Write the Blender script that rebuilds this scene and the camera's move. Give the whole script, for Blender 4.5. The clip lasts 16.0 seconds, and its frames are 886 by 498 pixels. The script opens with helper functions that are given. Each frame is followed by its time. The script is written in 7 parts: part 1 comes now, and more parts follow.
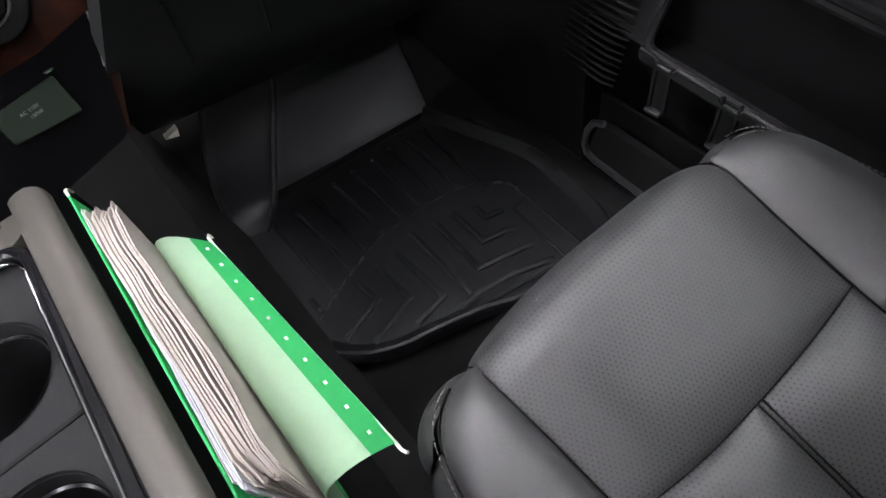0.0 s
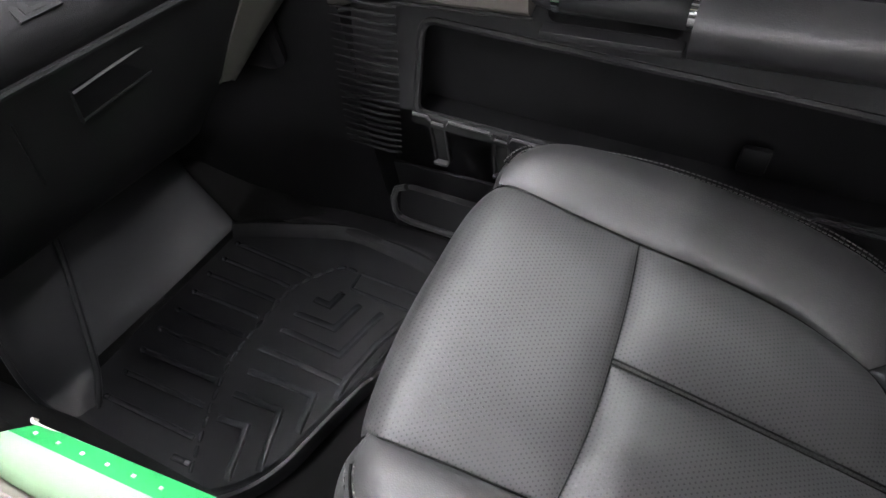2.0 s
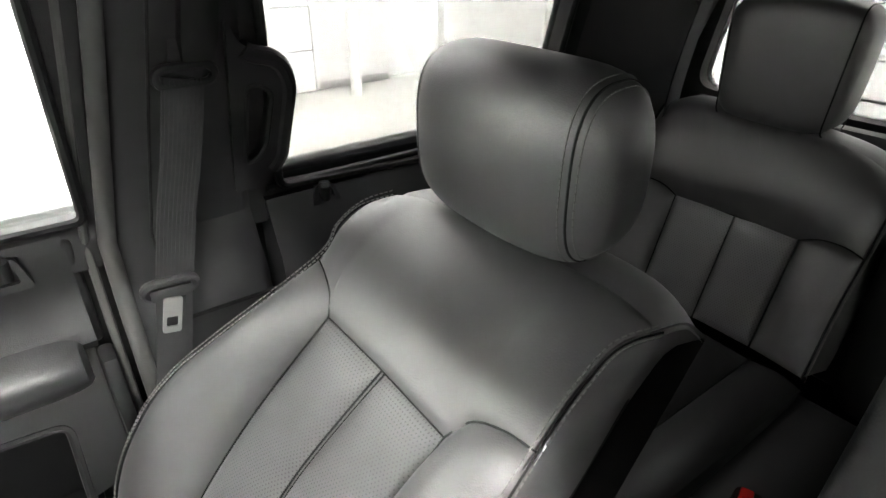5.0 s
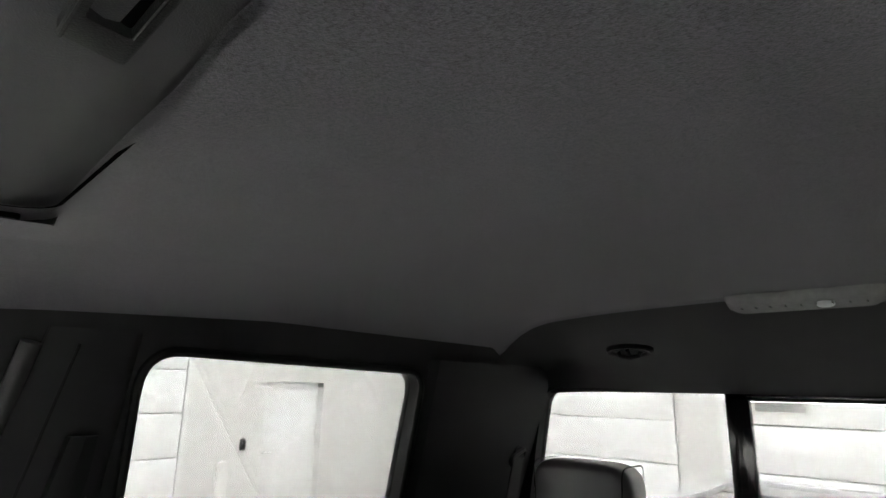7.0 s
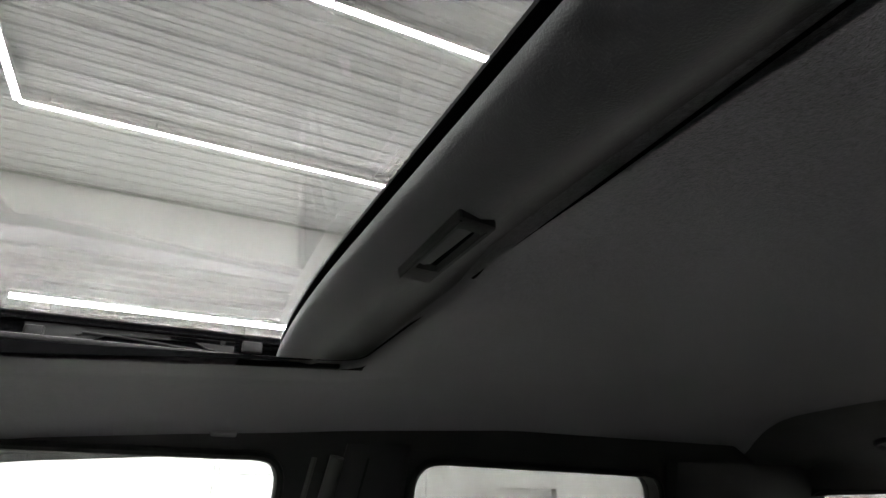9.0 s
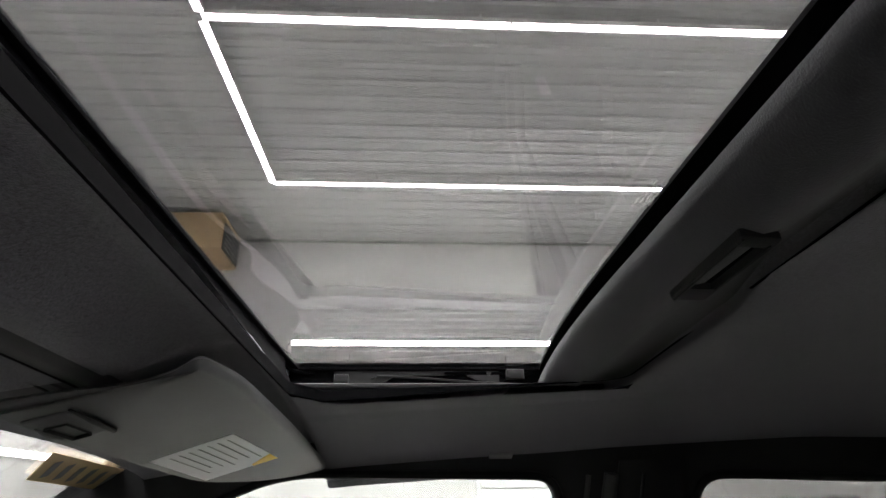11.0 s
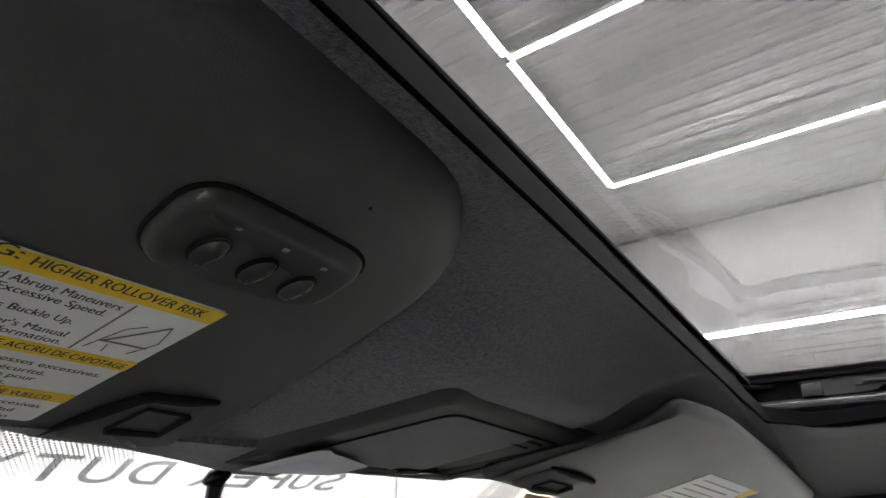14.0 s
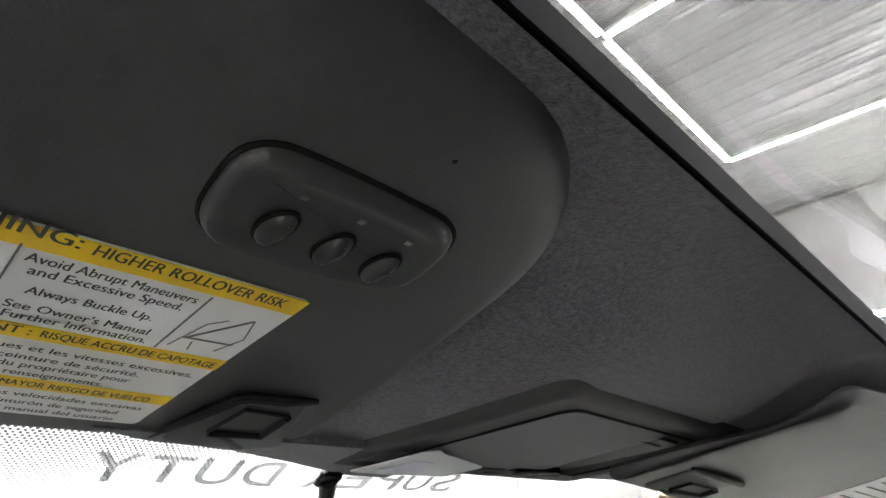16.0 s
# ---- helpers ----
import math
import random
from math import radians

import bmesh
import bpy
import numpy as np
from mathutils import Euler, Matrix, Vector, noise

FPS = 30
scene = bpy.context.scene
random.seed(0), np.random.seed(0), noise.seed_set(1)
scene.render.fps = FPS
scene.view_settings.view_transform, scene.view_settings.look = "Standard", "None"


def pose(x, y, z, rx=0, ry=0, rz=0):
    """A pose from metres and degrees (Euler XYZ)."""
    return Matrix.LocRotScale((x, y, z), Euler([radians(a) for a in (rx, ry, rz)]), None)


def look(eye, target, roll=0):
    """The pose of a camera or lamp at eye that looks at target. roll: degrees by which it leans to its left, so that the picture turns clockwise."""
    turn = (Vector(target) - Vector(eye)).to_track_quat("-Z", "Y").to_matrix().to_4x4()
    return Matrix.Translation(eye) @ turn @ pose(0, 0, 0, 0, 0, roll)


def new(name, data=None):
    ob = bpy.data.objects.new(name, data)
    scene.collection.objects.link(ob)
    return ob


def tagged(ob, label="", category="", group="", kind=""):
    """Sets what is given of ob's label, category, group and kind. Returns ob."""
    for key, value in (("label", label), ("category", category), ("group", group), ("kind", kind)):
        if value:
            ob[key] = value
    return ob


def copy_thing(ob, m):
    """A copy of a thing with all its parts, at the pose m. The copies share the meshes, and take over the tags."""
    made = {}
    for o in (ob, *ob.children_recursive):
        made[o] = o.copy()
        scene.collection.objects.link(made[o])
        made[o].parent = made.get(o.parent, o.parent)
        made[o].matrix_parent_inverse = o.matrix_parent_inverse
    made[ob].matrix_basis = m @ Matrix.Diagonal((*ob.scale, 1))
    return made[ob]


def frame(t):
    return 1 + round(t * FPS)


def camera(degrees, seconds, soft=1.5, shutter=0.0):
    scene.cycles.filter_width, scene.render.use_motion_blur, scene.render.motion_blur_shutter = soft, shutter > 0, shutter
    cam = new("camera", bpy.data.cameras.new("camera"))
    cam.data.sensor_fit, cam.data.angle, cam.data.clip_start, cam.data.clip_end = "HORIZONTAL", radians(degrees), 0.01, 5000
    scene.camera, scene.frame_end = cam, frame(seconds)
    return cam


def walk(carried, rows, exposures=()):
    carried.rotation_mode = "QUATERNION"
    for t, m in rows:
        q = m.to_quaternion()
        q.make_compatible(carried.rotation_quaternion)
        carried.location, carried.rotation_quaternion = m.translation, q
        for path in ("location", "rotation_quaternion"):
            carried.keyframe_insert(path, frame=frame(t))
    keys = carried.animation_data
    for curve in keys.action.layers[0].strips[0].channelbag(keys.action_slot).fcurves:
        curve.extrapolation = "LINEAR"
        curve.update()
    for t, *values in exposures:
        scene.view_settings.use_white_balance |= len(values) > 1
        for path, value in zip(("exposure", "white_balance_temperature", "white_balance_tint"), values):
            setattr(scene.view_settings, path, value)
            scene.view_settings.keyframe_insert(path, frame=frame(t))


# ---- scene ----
cam = camera(75.6, 16.0)
PATH = [
    (0, (0.202, -0.193, 0.961), (0.649, 0.783, -0.726), -17.8),
    (0.5, (0.184, -0.166, 1.01), (0.816, 0.85, -0.593), -15.3),
    (1, (0.185, -0.156, 1.011), (0.948, 0.818, -0.559), -14.2),
    (1.5, (0.178, -0.174, 0.995), (1.052, 0.683, -0.587), -13.5),
    (2, (0.168, -0.218, 0.97), (1.169, 0.464, -0.621), -11.7),
    (2.5, (0.168, -0.297, 0.953), (1.294, 0.103, -0.651), -9.3),
    (3, (0.187, -0.381, 0.971), (1.347, -0.329, -0.657), -5.9),
    (3.5, (0.13, -0.459, 0.984), (1.365, -0.697, -0.571), -5.2),
    (4, (0.091, -0.503, 1.033), (1.317, -1.008, -0.464), -2.3),
    (4.5, (0.055, -0.544, 1.061), (1.404, -1.326, -0.192), -0.5),
    (5, (0.026, -0.56, 1.087), (1.427, -1.604, 0.113), 0.1),
    (5.2, (0.01, -0.561, 1.098), (1.437, -1.69, 0.269), 0.3),
    (7.3, (-0.184, -0.468, 1.144), (1.09, -1.894, 1.731), 0.7),
    (7.5, (-0.197, -0.456, 1.143), (1.071, -1.867, 1.777), 0.5),
    (8, (-0.231, -0.433, 1.142), (1.135, -1.703, 1.864), 0.2),
    (8.5, (-0.246, -0.417, 1.144), (1.286, -1.46, 1.895), 0.3),
    (9, (-0.258, -0.398, 1.14), (1.396, -1.205, 1.922), 0.3),
    (9.2, (-0.26, -0.392, 1.14), (1.427, -1.12, 1.93), 0.2),
    (11.3, (-0.286, -0.356, 1.15), (1.54, -0.364, 1.965), -0.5),
    (11.5, (-0.292, -0.356, 1.15), (1.533, -0.308, 1.966), -0.4),
    (12, (-0.276, -0.326, 1.154), (1.537, -0.116, 1.971), -0.3),
    (12.5, (-0.287, -0.282, 1.165), (1.479, 0.173, 1.988), -0.6),
    (13, (-0.279, -0.282, 1.173), (1.403, 0.42, 1.998), -0.4),
    (13.5, (-0.248, -0.292, 1.185), (1.341, 0.595, 2.013), -0.3),
    (14, (-0.23, -0.279, 1.19), (1.274, 0.742, 2.025), -0.5),
    (14.5, (-0.228, -0.27, 1.193), (1.199, 0.854, 2.03), -0.5),
    (15, (-0.219, -0.265, 1.196), (1.141, 0.942, 2.028), -0.3),
    (15.5, (-0.212, -0.258, 1.198), (1.097, 1.011, 2.021), 0.3),
    (16, (-0.203, -0.26, 1.195), (1.07, 1.044, 2.02), 0.3),
]
walk(cam, [(t, look(eye, target, roll)) for t, eye, target, roll in PATH],
     exposures=[(0, 1.8, 6250, 17), (0.5, 1.7, 6250, 17), (1, 1.72, 6250, 17), (1.5, 2.1, 6250, 17), (2, 2.5, 6300, 16), (2.5, 2.8, 6400, 13), (3.5, 3.32, 6550, 9), (4, 3.45, 6550, 9), (5, 4.15, 6600, 9), (7.4, 3.35, 6500, 9), (8.2, 3.3, 6550, 8), (8.6, 3.1, 6550, 8), (9, 2.55, 6550, 7), (11.5, 1.85, 6500, 12), (12.5, 1.8, 6500, 12), (14, 2.35, 6450, 12), (15.5, 2.9, 6450, 12), (16, 2.95, 6450, 11)])

# ---------------------------------------------------------------- light
world = bpy.data.worlds.new("world")
scene.world = world
world.use_nodes = True
world.node_tree.nodes["Background"].inputs["Color"].default_value = (0.9, 0.95, 1.0, 1)
world.node_tree.nodes["Background"].inputs["Strength"].default_value = 0.02

# ---------------------------------------------------------------- materials
MATS = {}


def nodes_of(name):
    m = bpy.data.materials.new(name)
    m.use_nodes = True
    MATS[name] = m
    nt = m.node_tree
    return m, nt, nt.nodes["Principled BSDF"]


def ramp_mix(nt, fac, a, b):
    mix = nt.nodes.new("ShaderNodeMix")
    mix.data_type = "RGBA"
    nt.links.new(fac, mix.inputs["Factor"])
    mix.inputs["A"].default_value = (*a, 1)
    mix.inputs["B"].default_value = (*b, 1)
    return mix.outputs["Result"]


def noise_node(nt, scale, detail=4.0, rough=0.55, coord="Object", stretch=None):
    tc = nt.nodes.new("ShaderNodeTexCoord")
    n = nt.nodes.new("ShaderNodeTexNoise")
    n.inputs["Scale"].default_value = scale
    n.inputs["Detail"].default_value = detail
    n.inputs["Roughness"].default_value = rough
    out = tc.outputs[coord]
    if stretch:
        mp = nt.nodes.new("ShaderNodeMapping")
        mp.inputs["Scale"].default_value = stretch
        nt.links.new(out, mp.inputs["Vector"])
        out = mp.outputs["Vector"]
    nt.links.new(out, n.inputs["Vector"])
    return n.outputs["Fac"]


def math_node(nt, op, a, b=None, c=None):
    n = nt.nodes.new("ShaderNodeMath")
    n.operation = op
    for i, v in enumerate((a, b, c)):
        if v is None:
            continue
        if isinstance(v, (int, float)):
            n.inputs[i].default_value = v
        else:
            nt.links.new(v, n.inputs[i])
    return n.outputs[0]


def bump_to(nt, bsdf, height, strength, distance):
    b = nt.nodes.new("ShaderNodeBump")
    b.inputs["Strength"].default_value = strength
    b.inputs["Distance"].default_value = distance
    nt.links.new(height, b.inputs["Height"])
    nt.links.new(b.outputs["Normal"], bsdf.inputs["Normal"])


def material(name, a, b, rough=(0.4, 0.55), metal=0.0, big=6.0, fine=400.0, bump=0.15, dist=0.001, coat=0.0, sheen=0.0, spec=0.5, voronoi=0.0, contrast=1.0):
    """A surface with colours a to b at large scale, roughness spread, and fine relief."""
    m, nt, p = nodes_of(name)
    large = noise_node(nt, big, 5, 0.6)
    if contrast != 1.0:
        large = math_node(nt, "MULTIPLY_ADD", large, contrast, 0.5 - 0.5 * contrast)
    nt.links.new(ramp_mix(nt, large, a, b), p.inputs["Base Color"])
    smear = noise_node(nt, big * 3.7, 3, 0.6)
    nt.links.new(math_node(nt, "MULTIPLY_ADD", smear, rough[1] - rough[0], rough[0]), p.inputs["Roughness"])
    p.inputs["Metallic"].default_value = metal
    p.inputs["Coat Weight"].default_value = coat
    p.inputs["Sheen Weight"].default_value = sheen
    p.inputs["Specular IOR Level"].default_value = spec
    if bump:
        if voronoi:
            tc = nt.nodes.new("ShaderNodeTexCoord")
            v = nt.nodes.new("ShaderNodeTexVoronoi")
            v.inputs["Scale"].default_value = voronoi
            nt.links.new(tc.outputs["Object"], v.inputs["Vector"])
            h = math_node(nt, "ADD", v.outputs["Distance"], math_node(nt, "MULTIPLY", noise_node(nt, fine, 2), 0.5))
        else:
            h = noise_node(nt, fine, 3)
        bump_to(nt, p, h, bump, dist)
    return m


def perforated(name, a, b):
    """Leather with a staggered grid of small holes, laid out by the panel's own metres (UV)."""
    m, nt, p = nodes_of(name)
    large = noise_node(nt, 6, 5, 0.6)
    uv = nt.nodes.new("ShaderNodeUVMap")
    uv.uv_map = "UVMap"
    sep = nt.nodes.new("ShaderNodeSeparateXYZ")
    nt.links.new(uv.outputs["UV"], sep.inputs[0])
    row = math_node(nt, "DIVIDE", sep.outputs["Y"], 0.0043)
    odd = math_node(nt, "MULTIPLY", math_node(nt, "MODULO", math_node(nt, "FLOOR", row), 2.0), 0.5)
    col = math_node(nt, "ADD", math_node(nt, "DIVIDE", sep.outputs["X"], 0.0053), odd)
    du = math_node(nt, "MULTIPLY", math_node(nt, "SUBTRACT", math_node(nt, "FRACT", col), 0.5), 0.0053)
    dv = math_node(nt, "MULTIPLY", math_node(nt, "SUBTRACT", math_node(nt, "FRACT", row), 0.5), 0.0043)
    r2 = math_node(nt, "ADD", math_node(nt, "MULTIPLY", du, du), math_node(nt, "MULTIPLY", dv, dv))
    hole = math_node(nt, "LESS_THAN", math_node(nt, "SQRT", r2), 0.00098)
    base = ramp_mix(nt, large, a, b)
    mix = nt.nodes.new("ShaderNodeMix")
    mix.data_type = "RGBA"
    nt.links.new(hole, mix.inputs["Factor"])
    nt.links.new(base, mix.inputs["A"])
    mix.inputs["B"].default_value = (0.006, 0.006, 0.006, 1)
    nt.links.new(mix.outputs["Result"], p.inputs["Base Color"])
    smear = noise_node(nt, 20, 3)
    nt.links.new(math_node(nt, "MULTIPLY_ADD", smear, 0.14, 0.36), p.inputs["Roughness"])
    p.inputs["Specular IOR Level"].default_value = 0.75
    h = math_node(nt, "SUBTRACT", math_node(nt, "MULTIPLY", noise_node(nt, 350, 3), 0.35), hole)
    bump_to(nt, p, h, 0.35, 0.0012)
    return m


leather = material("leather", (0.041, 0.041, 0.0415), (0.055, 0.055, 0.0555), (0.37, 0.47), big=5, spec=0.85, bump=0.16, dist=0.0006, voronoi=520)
leather_strip = material("leather_strip", (0.022, 0.022, 0.023), (0.028, 0.028, 0.029), (0.32, 0.42), big=5, bump=0.2, dist=0.0006, voronoi=520)
leather_perf = perforated("leather_perforated", (0.052, 0.052, 0.053), (0.069, 0.069, 0.070))
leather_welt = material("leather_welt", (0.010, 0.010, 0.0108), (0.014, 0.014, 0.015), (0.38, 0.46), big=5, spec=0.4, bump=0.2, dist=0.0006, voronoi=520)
leather_dark = material("leather_near_black", (0.007, 0.007, 0.0074), (0.010, 0.010, 0.0104), (0.45, 0.58), big=5, spec=0.3, bump=0.2, dist=0.0007, voronoi=480)
thread = material("thread", (0.12, 0.12, 0.118), (0.16, 0.16, 0.156), (0.7, 0.8), bump=0.2, fine=900)
seam_dark = material("seam", (0.008, 0.008, 0.008), (0.012, 0.012, 0.012), (0.7, 0.8), spec=0.12, bump=0)
plastic = material("plastic_grained", (0.0122, 0.0122, 0.0128), (0.0172, 0.0172, 0.0180), (0.48, 0.60), big=4, spec=0.20, bump=0.35, dist=0.0006, voronoi=900)
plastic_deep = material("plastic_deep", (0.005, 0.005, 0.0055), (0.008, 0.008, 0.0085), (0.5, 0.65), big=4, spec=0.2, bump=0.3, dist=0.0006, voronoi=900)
plastic_soft = material("dash_skin", (0.0115, 0.0119, 0.0120), (0.0150, 0.0156, 0.0158), (0.50, 0.62), big=4, spec=0.18, bump=0.28, dist=0.0006, voronoi=520)
tray_plastic = material("tray_plastic", (0.034, 0.0335, 0.0350), (0.044, 0.0435, 0.0455), (0.52, 0.64), big=5, spec=0.35, bump=0.25, dist=0.0004, voronoi=1300)
gloss_black = material("gloss_black", (0.006, 0.006, 0.007), (0.009, 0.009, 0.010), (0.08, 0.16), bump=0)
rubber = material("mat_rubber", (0.0110, 0.0114, 0.0126), (0.0175, 0.0181, 0.0200), (0.34, 0.46), big=9, spec=0.5, bump=0.3, dist=0.0005, voronoi=1100)
# Paler copy for the toe board: glancing sheen put into the colour
rubber_toe = material("mat_rubber_toe_sheen", (0.020, 0.0204, 0.022), (0.032, 0.0325, 0.035), (0.30, 0.40), big=14, spec=0.5, bump=0.3, dist=0.0005, voronoi=1100)
# Paler copy for raised ribs: their edge highlights put into the colour
rubber_ridge_lit = material("mat_rubber_ridge_lit", (0.020, 0.0205, 0.0225), (0.032, 0.0326, 0.0355), (0.20, 0.28), big=12, bump=0.3, dist=0.0004, voronoi=1100)
carpet = material("carpet", (0.004, 0.004, 0.004), (0.010, 0.0097, 0.0095), (0.9, 1.0), big=60, fine=700, bump=0.9, dist=0.003, sheen=0.04, spec=0.2)
headlining = material("headliner_cloth", (0.043, 0.0412, 0.0480), (0.148, 0.1415, 0.1650), (0.9, 1.0), big=480, contrast=2.2, fine=1000, bump=0.8, dist=0.0012, sheen=0.25)
shade_cloth = material("shade_cloth", (0.0250, 0.0244, 0.0285), (0.0345, 0.0337, 0.0392), (0.85, 0.95), big=120, fine=900, bump=0.4, dist=0.001, sheen=0.2)
visor_vinyl = material("visor_vinyl", (0.044, 0.044, 0.046), (0.054, 0.054, 0.056), (0.42, 0.52), big=5, bump=0.22, dist=0.0004, voronoi=1500)
taupe = material("satin_taupe_trim", (0.095, 0.090, 0.079), (0.122, 0.115, 0.102), (0.36, 0.46), metal=0.4, big=3, bump=0.05, fine=1200)
taupe_dark = material("dark_taupe_trim", (0.050, 0.049, 0.042), (0.066, 0.064, 0.056), (0.42, 0.52), big=4, bump=0.1, fine=900)
chrome = material("chrome", (0.75, 0.76, 0.78), (0.85, 0.86, 0.88), (0.04, 0.10), metal=1.0, bump=0)
steel = material("steel", (0.42, 0.42, 0.42), (0.55, 0.55, 0.54), (0.25, 0.4), metal=0.9, bump=0.05)
webbing = material("belt_webbing", (0.008, 0.008, 0.0085), (0.014, 0.014, 0.015), (0.7, 0.85), big=30, fine=1500, bump=0.5, dist=0.0008)
red_plastic = material("red_plastic", (0.55, 0.01, 0.008), (0.65, 0.015, 0.01), (0.35, 0.45), bump=0)
green_card = material("green_card", (0.012, 0.30, 0.07), (0.016, 0.36, 0.09), (0.55, 0.7), big=14, bump=0.15, fine=600)
green_light = material("green_card_pale", (0.30, 0.47, 0.29), (0.35, 0.52, 0.34), (0.6, 0.75), big=10, bump=0.15, fine=600)
paper_white = material("paper_white", (0.58, 0.59, 0.63), (0.68, 0.68, 0.71), (0.75, 0.85), big=12, bump=0.2, fine=300)
paper_buff = material("paper_buff", (0.45, 0.40, 0.36), (0.55, 0.49, 0.45), (0.75, 0.85), big=18, bump=0.3, fine=300)
hook_white = material("hook_coated", (0.68, 0.66, 0.58), (0.78, 0.76, 0.68), (0.35, 0.5), bump=0)
label_white = material("label_white", (0.70, 0.70, 0.72), (0.78, 0.78, 0.80), (0.4, 0.5), big=10, bump=0.05)
label_yellow = material("label_yellow", (0.78, 0.50, 0.01), (0.84, 0.56, 0.015), (0.4, 0.5), big=10, bump=0.05)
ink = material("ink", (0.03, 0.03, 0.03), (0.04, 0.04, 0.04), (0.5, 0.6), bump=0)
ink_grey = material("ink_grey", (0.10, 0.10, 0.105), (0.14, 0.14, 0.145), (0.5, 0.6), bump=0)
bluish_print = material("print_lilac", (0.45, 0.45, 0.58), (0.60, 0.60, 0.72), (0.35, 0.5), big=60, bump=0)
tag_card = material("tag_card", (0.42, 0.30, 0.16), (0.52, 0.38, 0.22), (0.7, 0.8), big=20, bump=0.2, fine=300)
lens_clear = material("lens_clear", (0.20, 0.20, 0.20), (0.34, 0.34, 0.34), (0.12, 0.22), big=60, bump=0.5, fine=160, dist=0.002)
white_paint = material("wall_white", (0.62, 0.62, 0.605), (0.68, 0.68, 0.665), (0.5, 0.65), big=0.7, bump=0.1, fine=60)
white_door = material("door_white", (0.76, 0.77, 0.77), (0.82, 0.83, 0.83), (0.4, 0.55), big=1.2, bump=0.08, fine=80)
ceil_metal = material("ceiling_metal", (0.50, 0.51, 0.50), (0.57, 0.58, 0.57), (0.22, 0.34), metal=0.0, big=0.6, bump=0.05, fine=30)
epoxy = material("epoxy_floor", (0.40, 0.39, 0.36), (0.47, 0.46, 0.43), (0.14, 0.3), big=0.8, bump=0.05, fine=40, coat=0.3)
body_paint = material("body_paint", (0.50, 0.51, 0.52), (0.56, 0.57, 0.58), (0.18, 0.26), metal=0.3, big=3, bump=0, coat=0.8)
base_grey = material("base_grey", (0.22, 0.22, 0.21), (0.28, 0.28, 0.27), (0.5, 0.6), bump=0)

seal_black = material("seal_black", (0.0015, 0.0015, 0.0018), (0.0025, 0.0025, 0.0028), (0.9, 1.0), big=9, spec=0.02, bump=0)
seal_grey = material("seal_grey", (0.026, 0.026, 0.0255), (0.036, 0.036, 0.035), (0.45, 0.55), big=9, bump=0.1, fine=600)
pad_plastic = material("pad_plastic", (0.040, 0.040, 0.042), (0.050, 0.050, 0.052), (0.34, 0.42), big=9, bump=0.1, dist=0.0003, voronoi=1500)
button_black = material("button_plastic", (0.020, 0.020, 0.021), (0.026, 0.026, 0.027), (0.26, 0.34), bump=0)
cover_green = material("cover_green", (0.0055, 0.010, 0.006), (0.008, 0.0135, 0.0085), (0.6, 0.7), big=10, spec=0.15, bump=0.2, dist=0.0005, voronoi=900)


def wood_material():
    m, nt, p = nodes_of("burl_wood")
    n1 = noise_node(nt, 7, 6, 0.62, stretch=(1, 1, 2.6))
    w = nt.nodes.new("ShaderNodeTexWave")
    tc = nt.nodes.new("ShaderNodeTexCoord")
    nt.links.new(tc.outputs["Object"], w.inputs["Vector"])
    w.inputs["Scale"].default_value = 9
    w.inputs["Distortion"].default_value = 9
    w.inputs["Detail"].default_value = 3
    f = math_node(nt, "MULTIPLY", w.outputs["Fac"], n1)
    nt.links.new(ramp_mix(nt, f, (0.007, 0.0022, 0.0013), (0.042, 0.012, 0.006)), p.inputs["Base Color"])
    p.inputs["Roughness"].default_value = 0.22
    p.inputs["Coat Weight"].default_value = 0.35
    return m


wood = wood_material()


def glass_material(name, tint, gloss):
    m = bpy.data.materials.new(name)
    m.use_nodes = True
    nt = m.node_tree
    nt.nodes.clear()
    out = nt.nodes.new("ShaderNodeOutputMaterial")
    t = nt.nodes.new("ShaderNodeBsdfTransparent")
    t.inputs["Color"].default_value = (*tint, 1)
    g = nt.nodes.new("ShaderNodeBsdfGlossy")
    g.inputs["Roughness"].default_value = 0.01
    g.inputs["Color"].default_value = (1, 1, 1, 1)
    fr = nt.nodes.new("ShaderNodeLayerWeight")
    fr.inputs["Blend"].default_value = 0.5
    p5 = math_node(nt, "POWER", fr.outputs["Facing"], 5.0)
    sc = math_node(nt, "MULTIPLY", math_node(nt, "MULTIPLY_ADD", p5, 0.9, 0.022), gloss)
    mix = nt.nodes.new("ShaderNodeMixShader")
    nt.links.new(sc, mix.inputs[0])
    nt.links.new(t.outputs[0], mix.inputs[1])
    nt.links.new(g.outputs[0], mix.inputs[2])
    nt.links.new(mix.outputs[0], out.inputs["Surface"])
    return m


glass = glass_material("window_glass", (0.62, 0.63, 0.625), 1.0)
glass_dark = glass_material("privacy_glass", (0.33, 0.33, 0.33), 1.0)
decal_film = glass_material("decal_film", (0.26, 0.26, 0.27), 0.3)
glass_roof = glass_material("sunroof_glass", (0.374, 0.370, 0.377), 1.0)
glass_front = glass_material("windshield_glass", (0.62, 0.62, 0.625), 1.0)


def lamp_material(name, power):
    m = bpy.data.materials.new(name)
    m.use_nodes = True
    nt = m.node_tree
    p = nt.nodes["Principled BSDF"]
    p.inputs["Base Color"].default_value = (0.9, 0.9, 0.9, 1)
    p.inputs["Emission Color"].default_value = (1.0, 0.99, 0.97, 1)
    p.inputs["Emission Strength"].default_value = power
    return m


LED = 60.0
led = lamp_material("led_diffuser", LED)
led_dim = lamp_material("tube_diffuser", 14.0)

# ---------------------------------------------------------------- geometry helpers


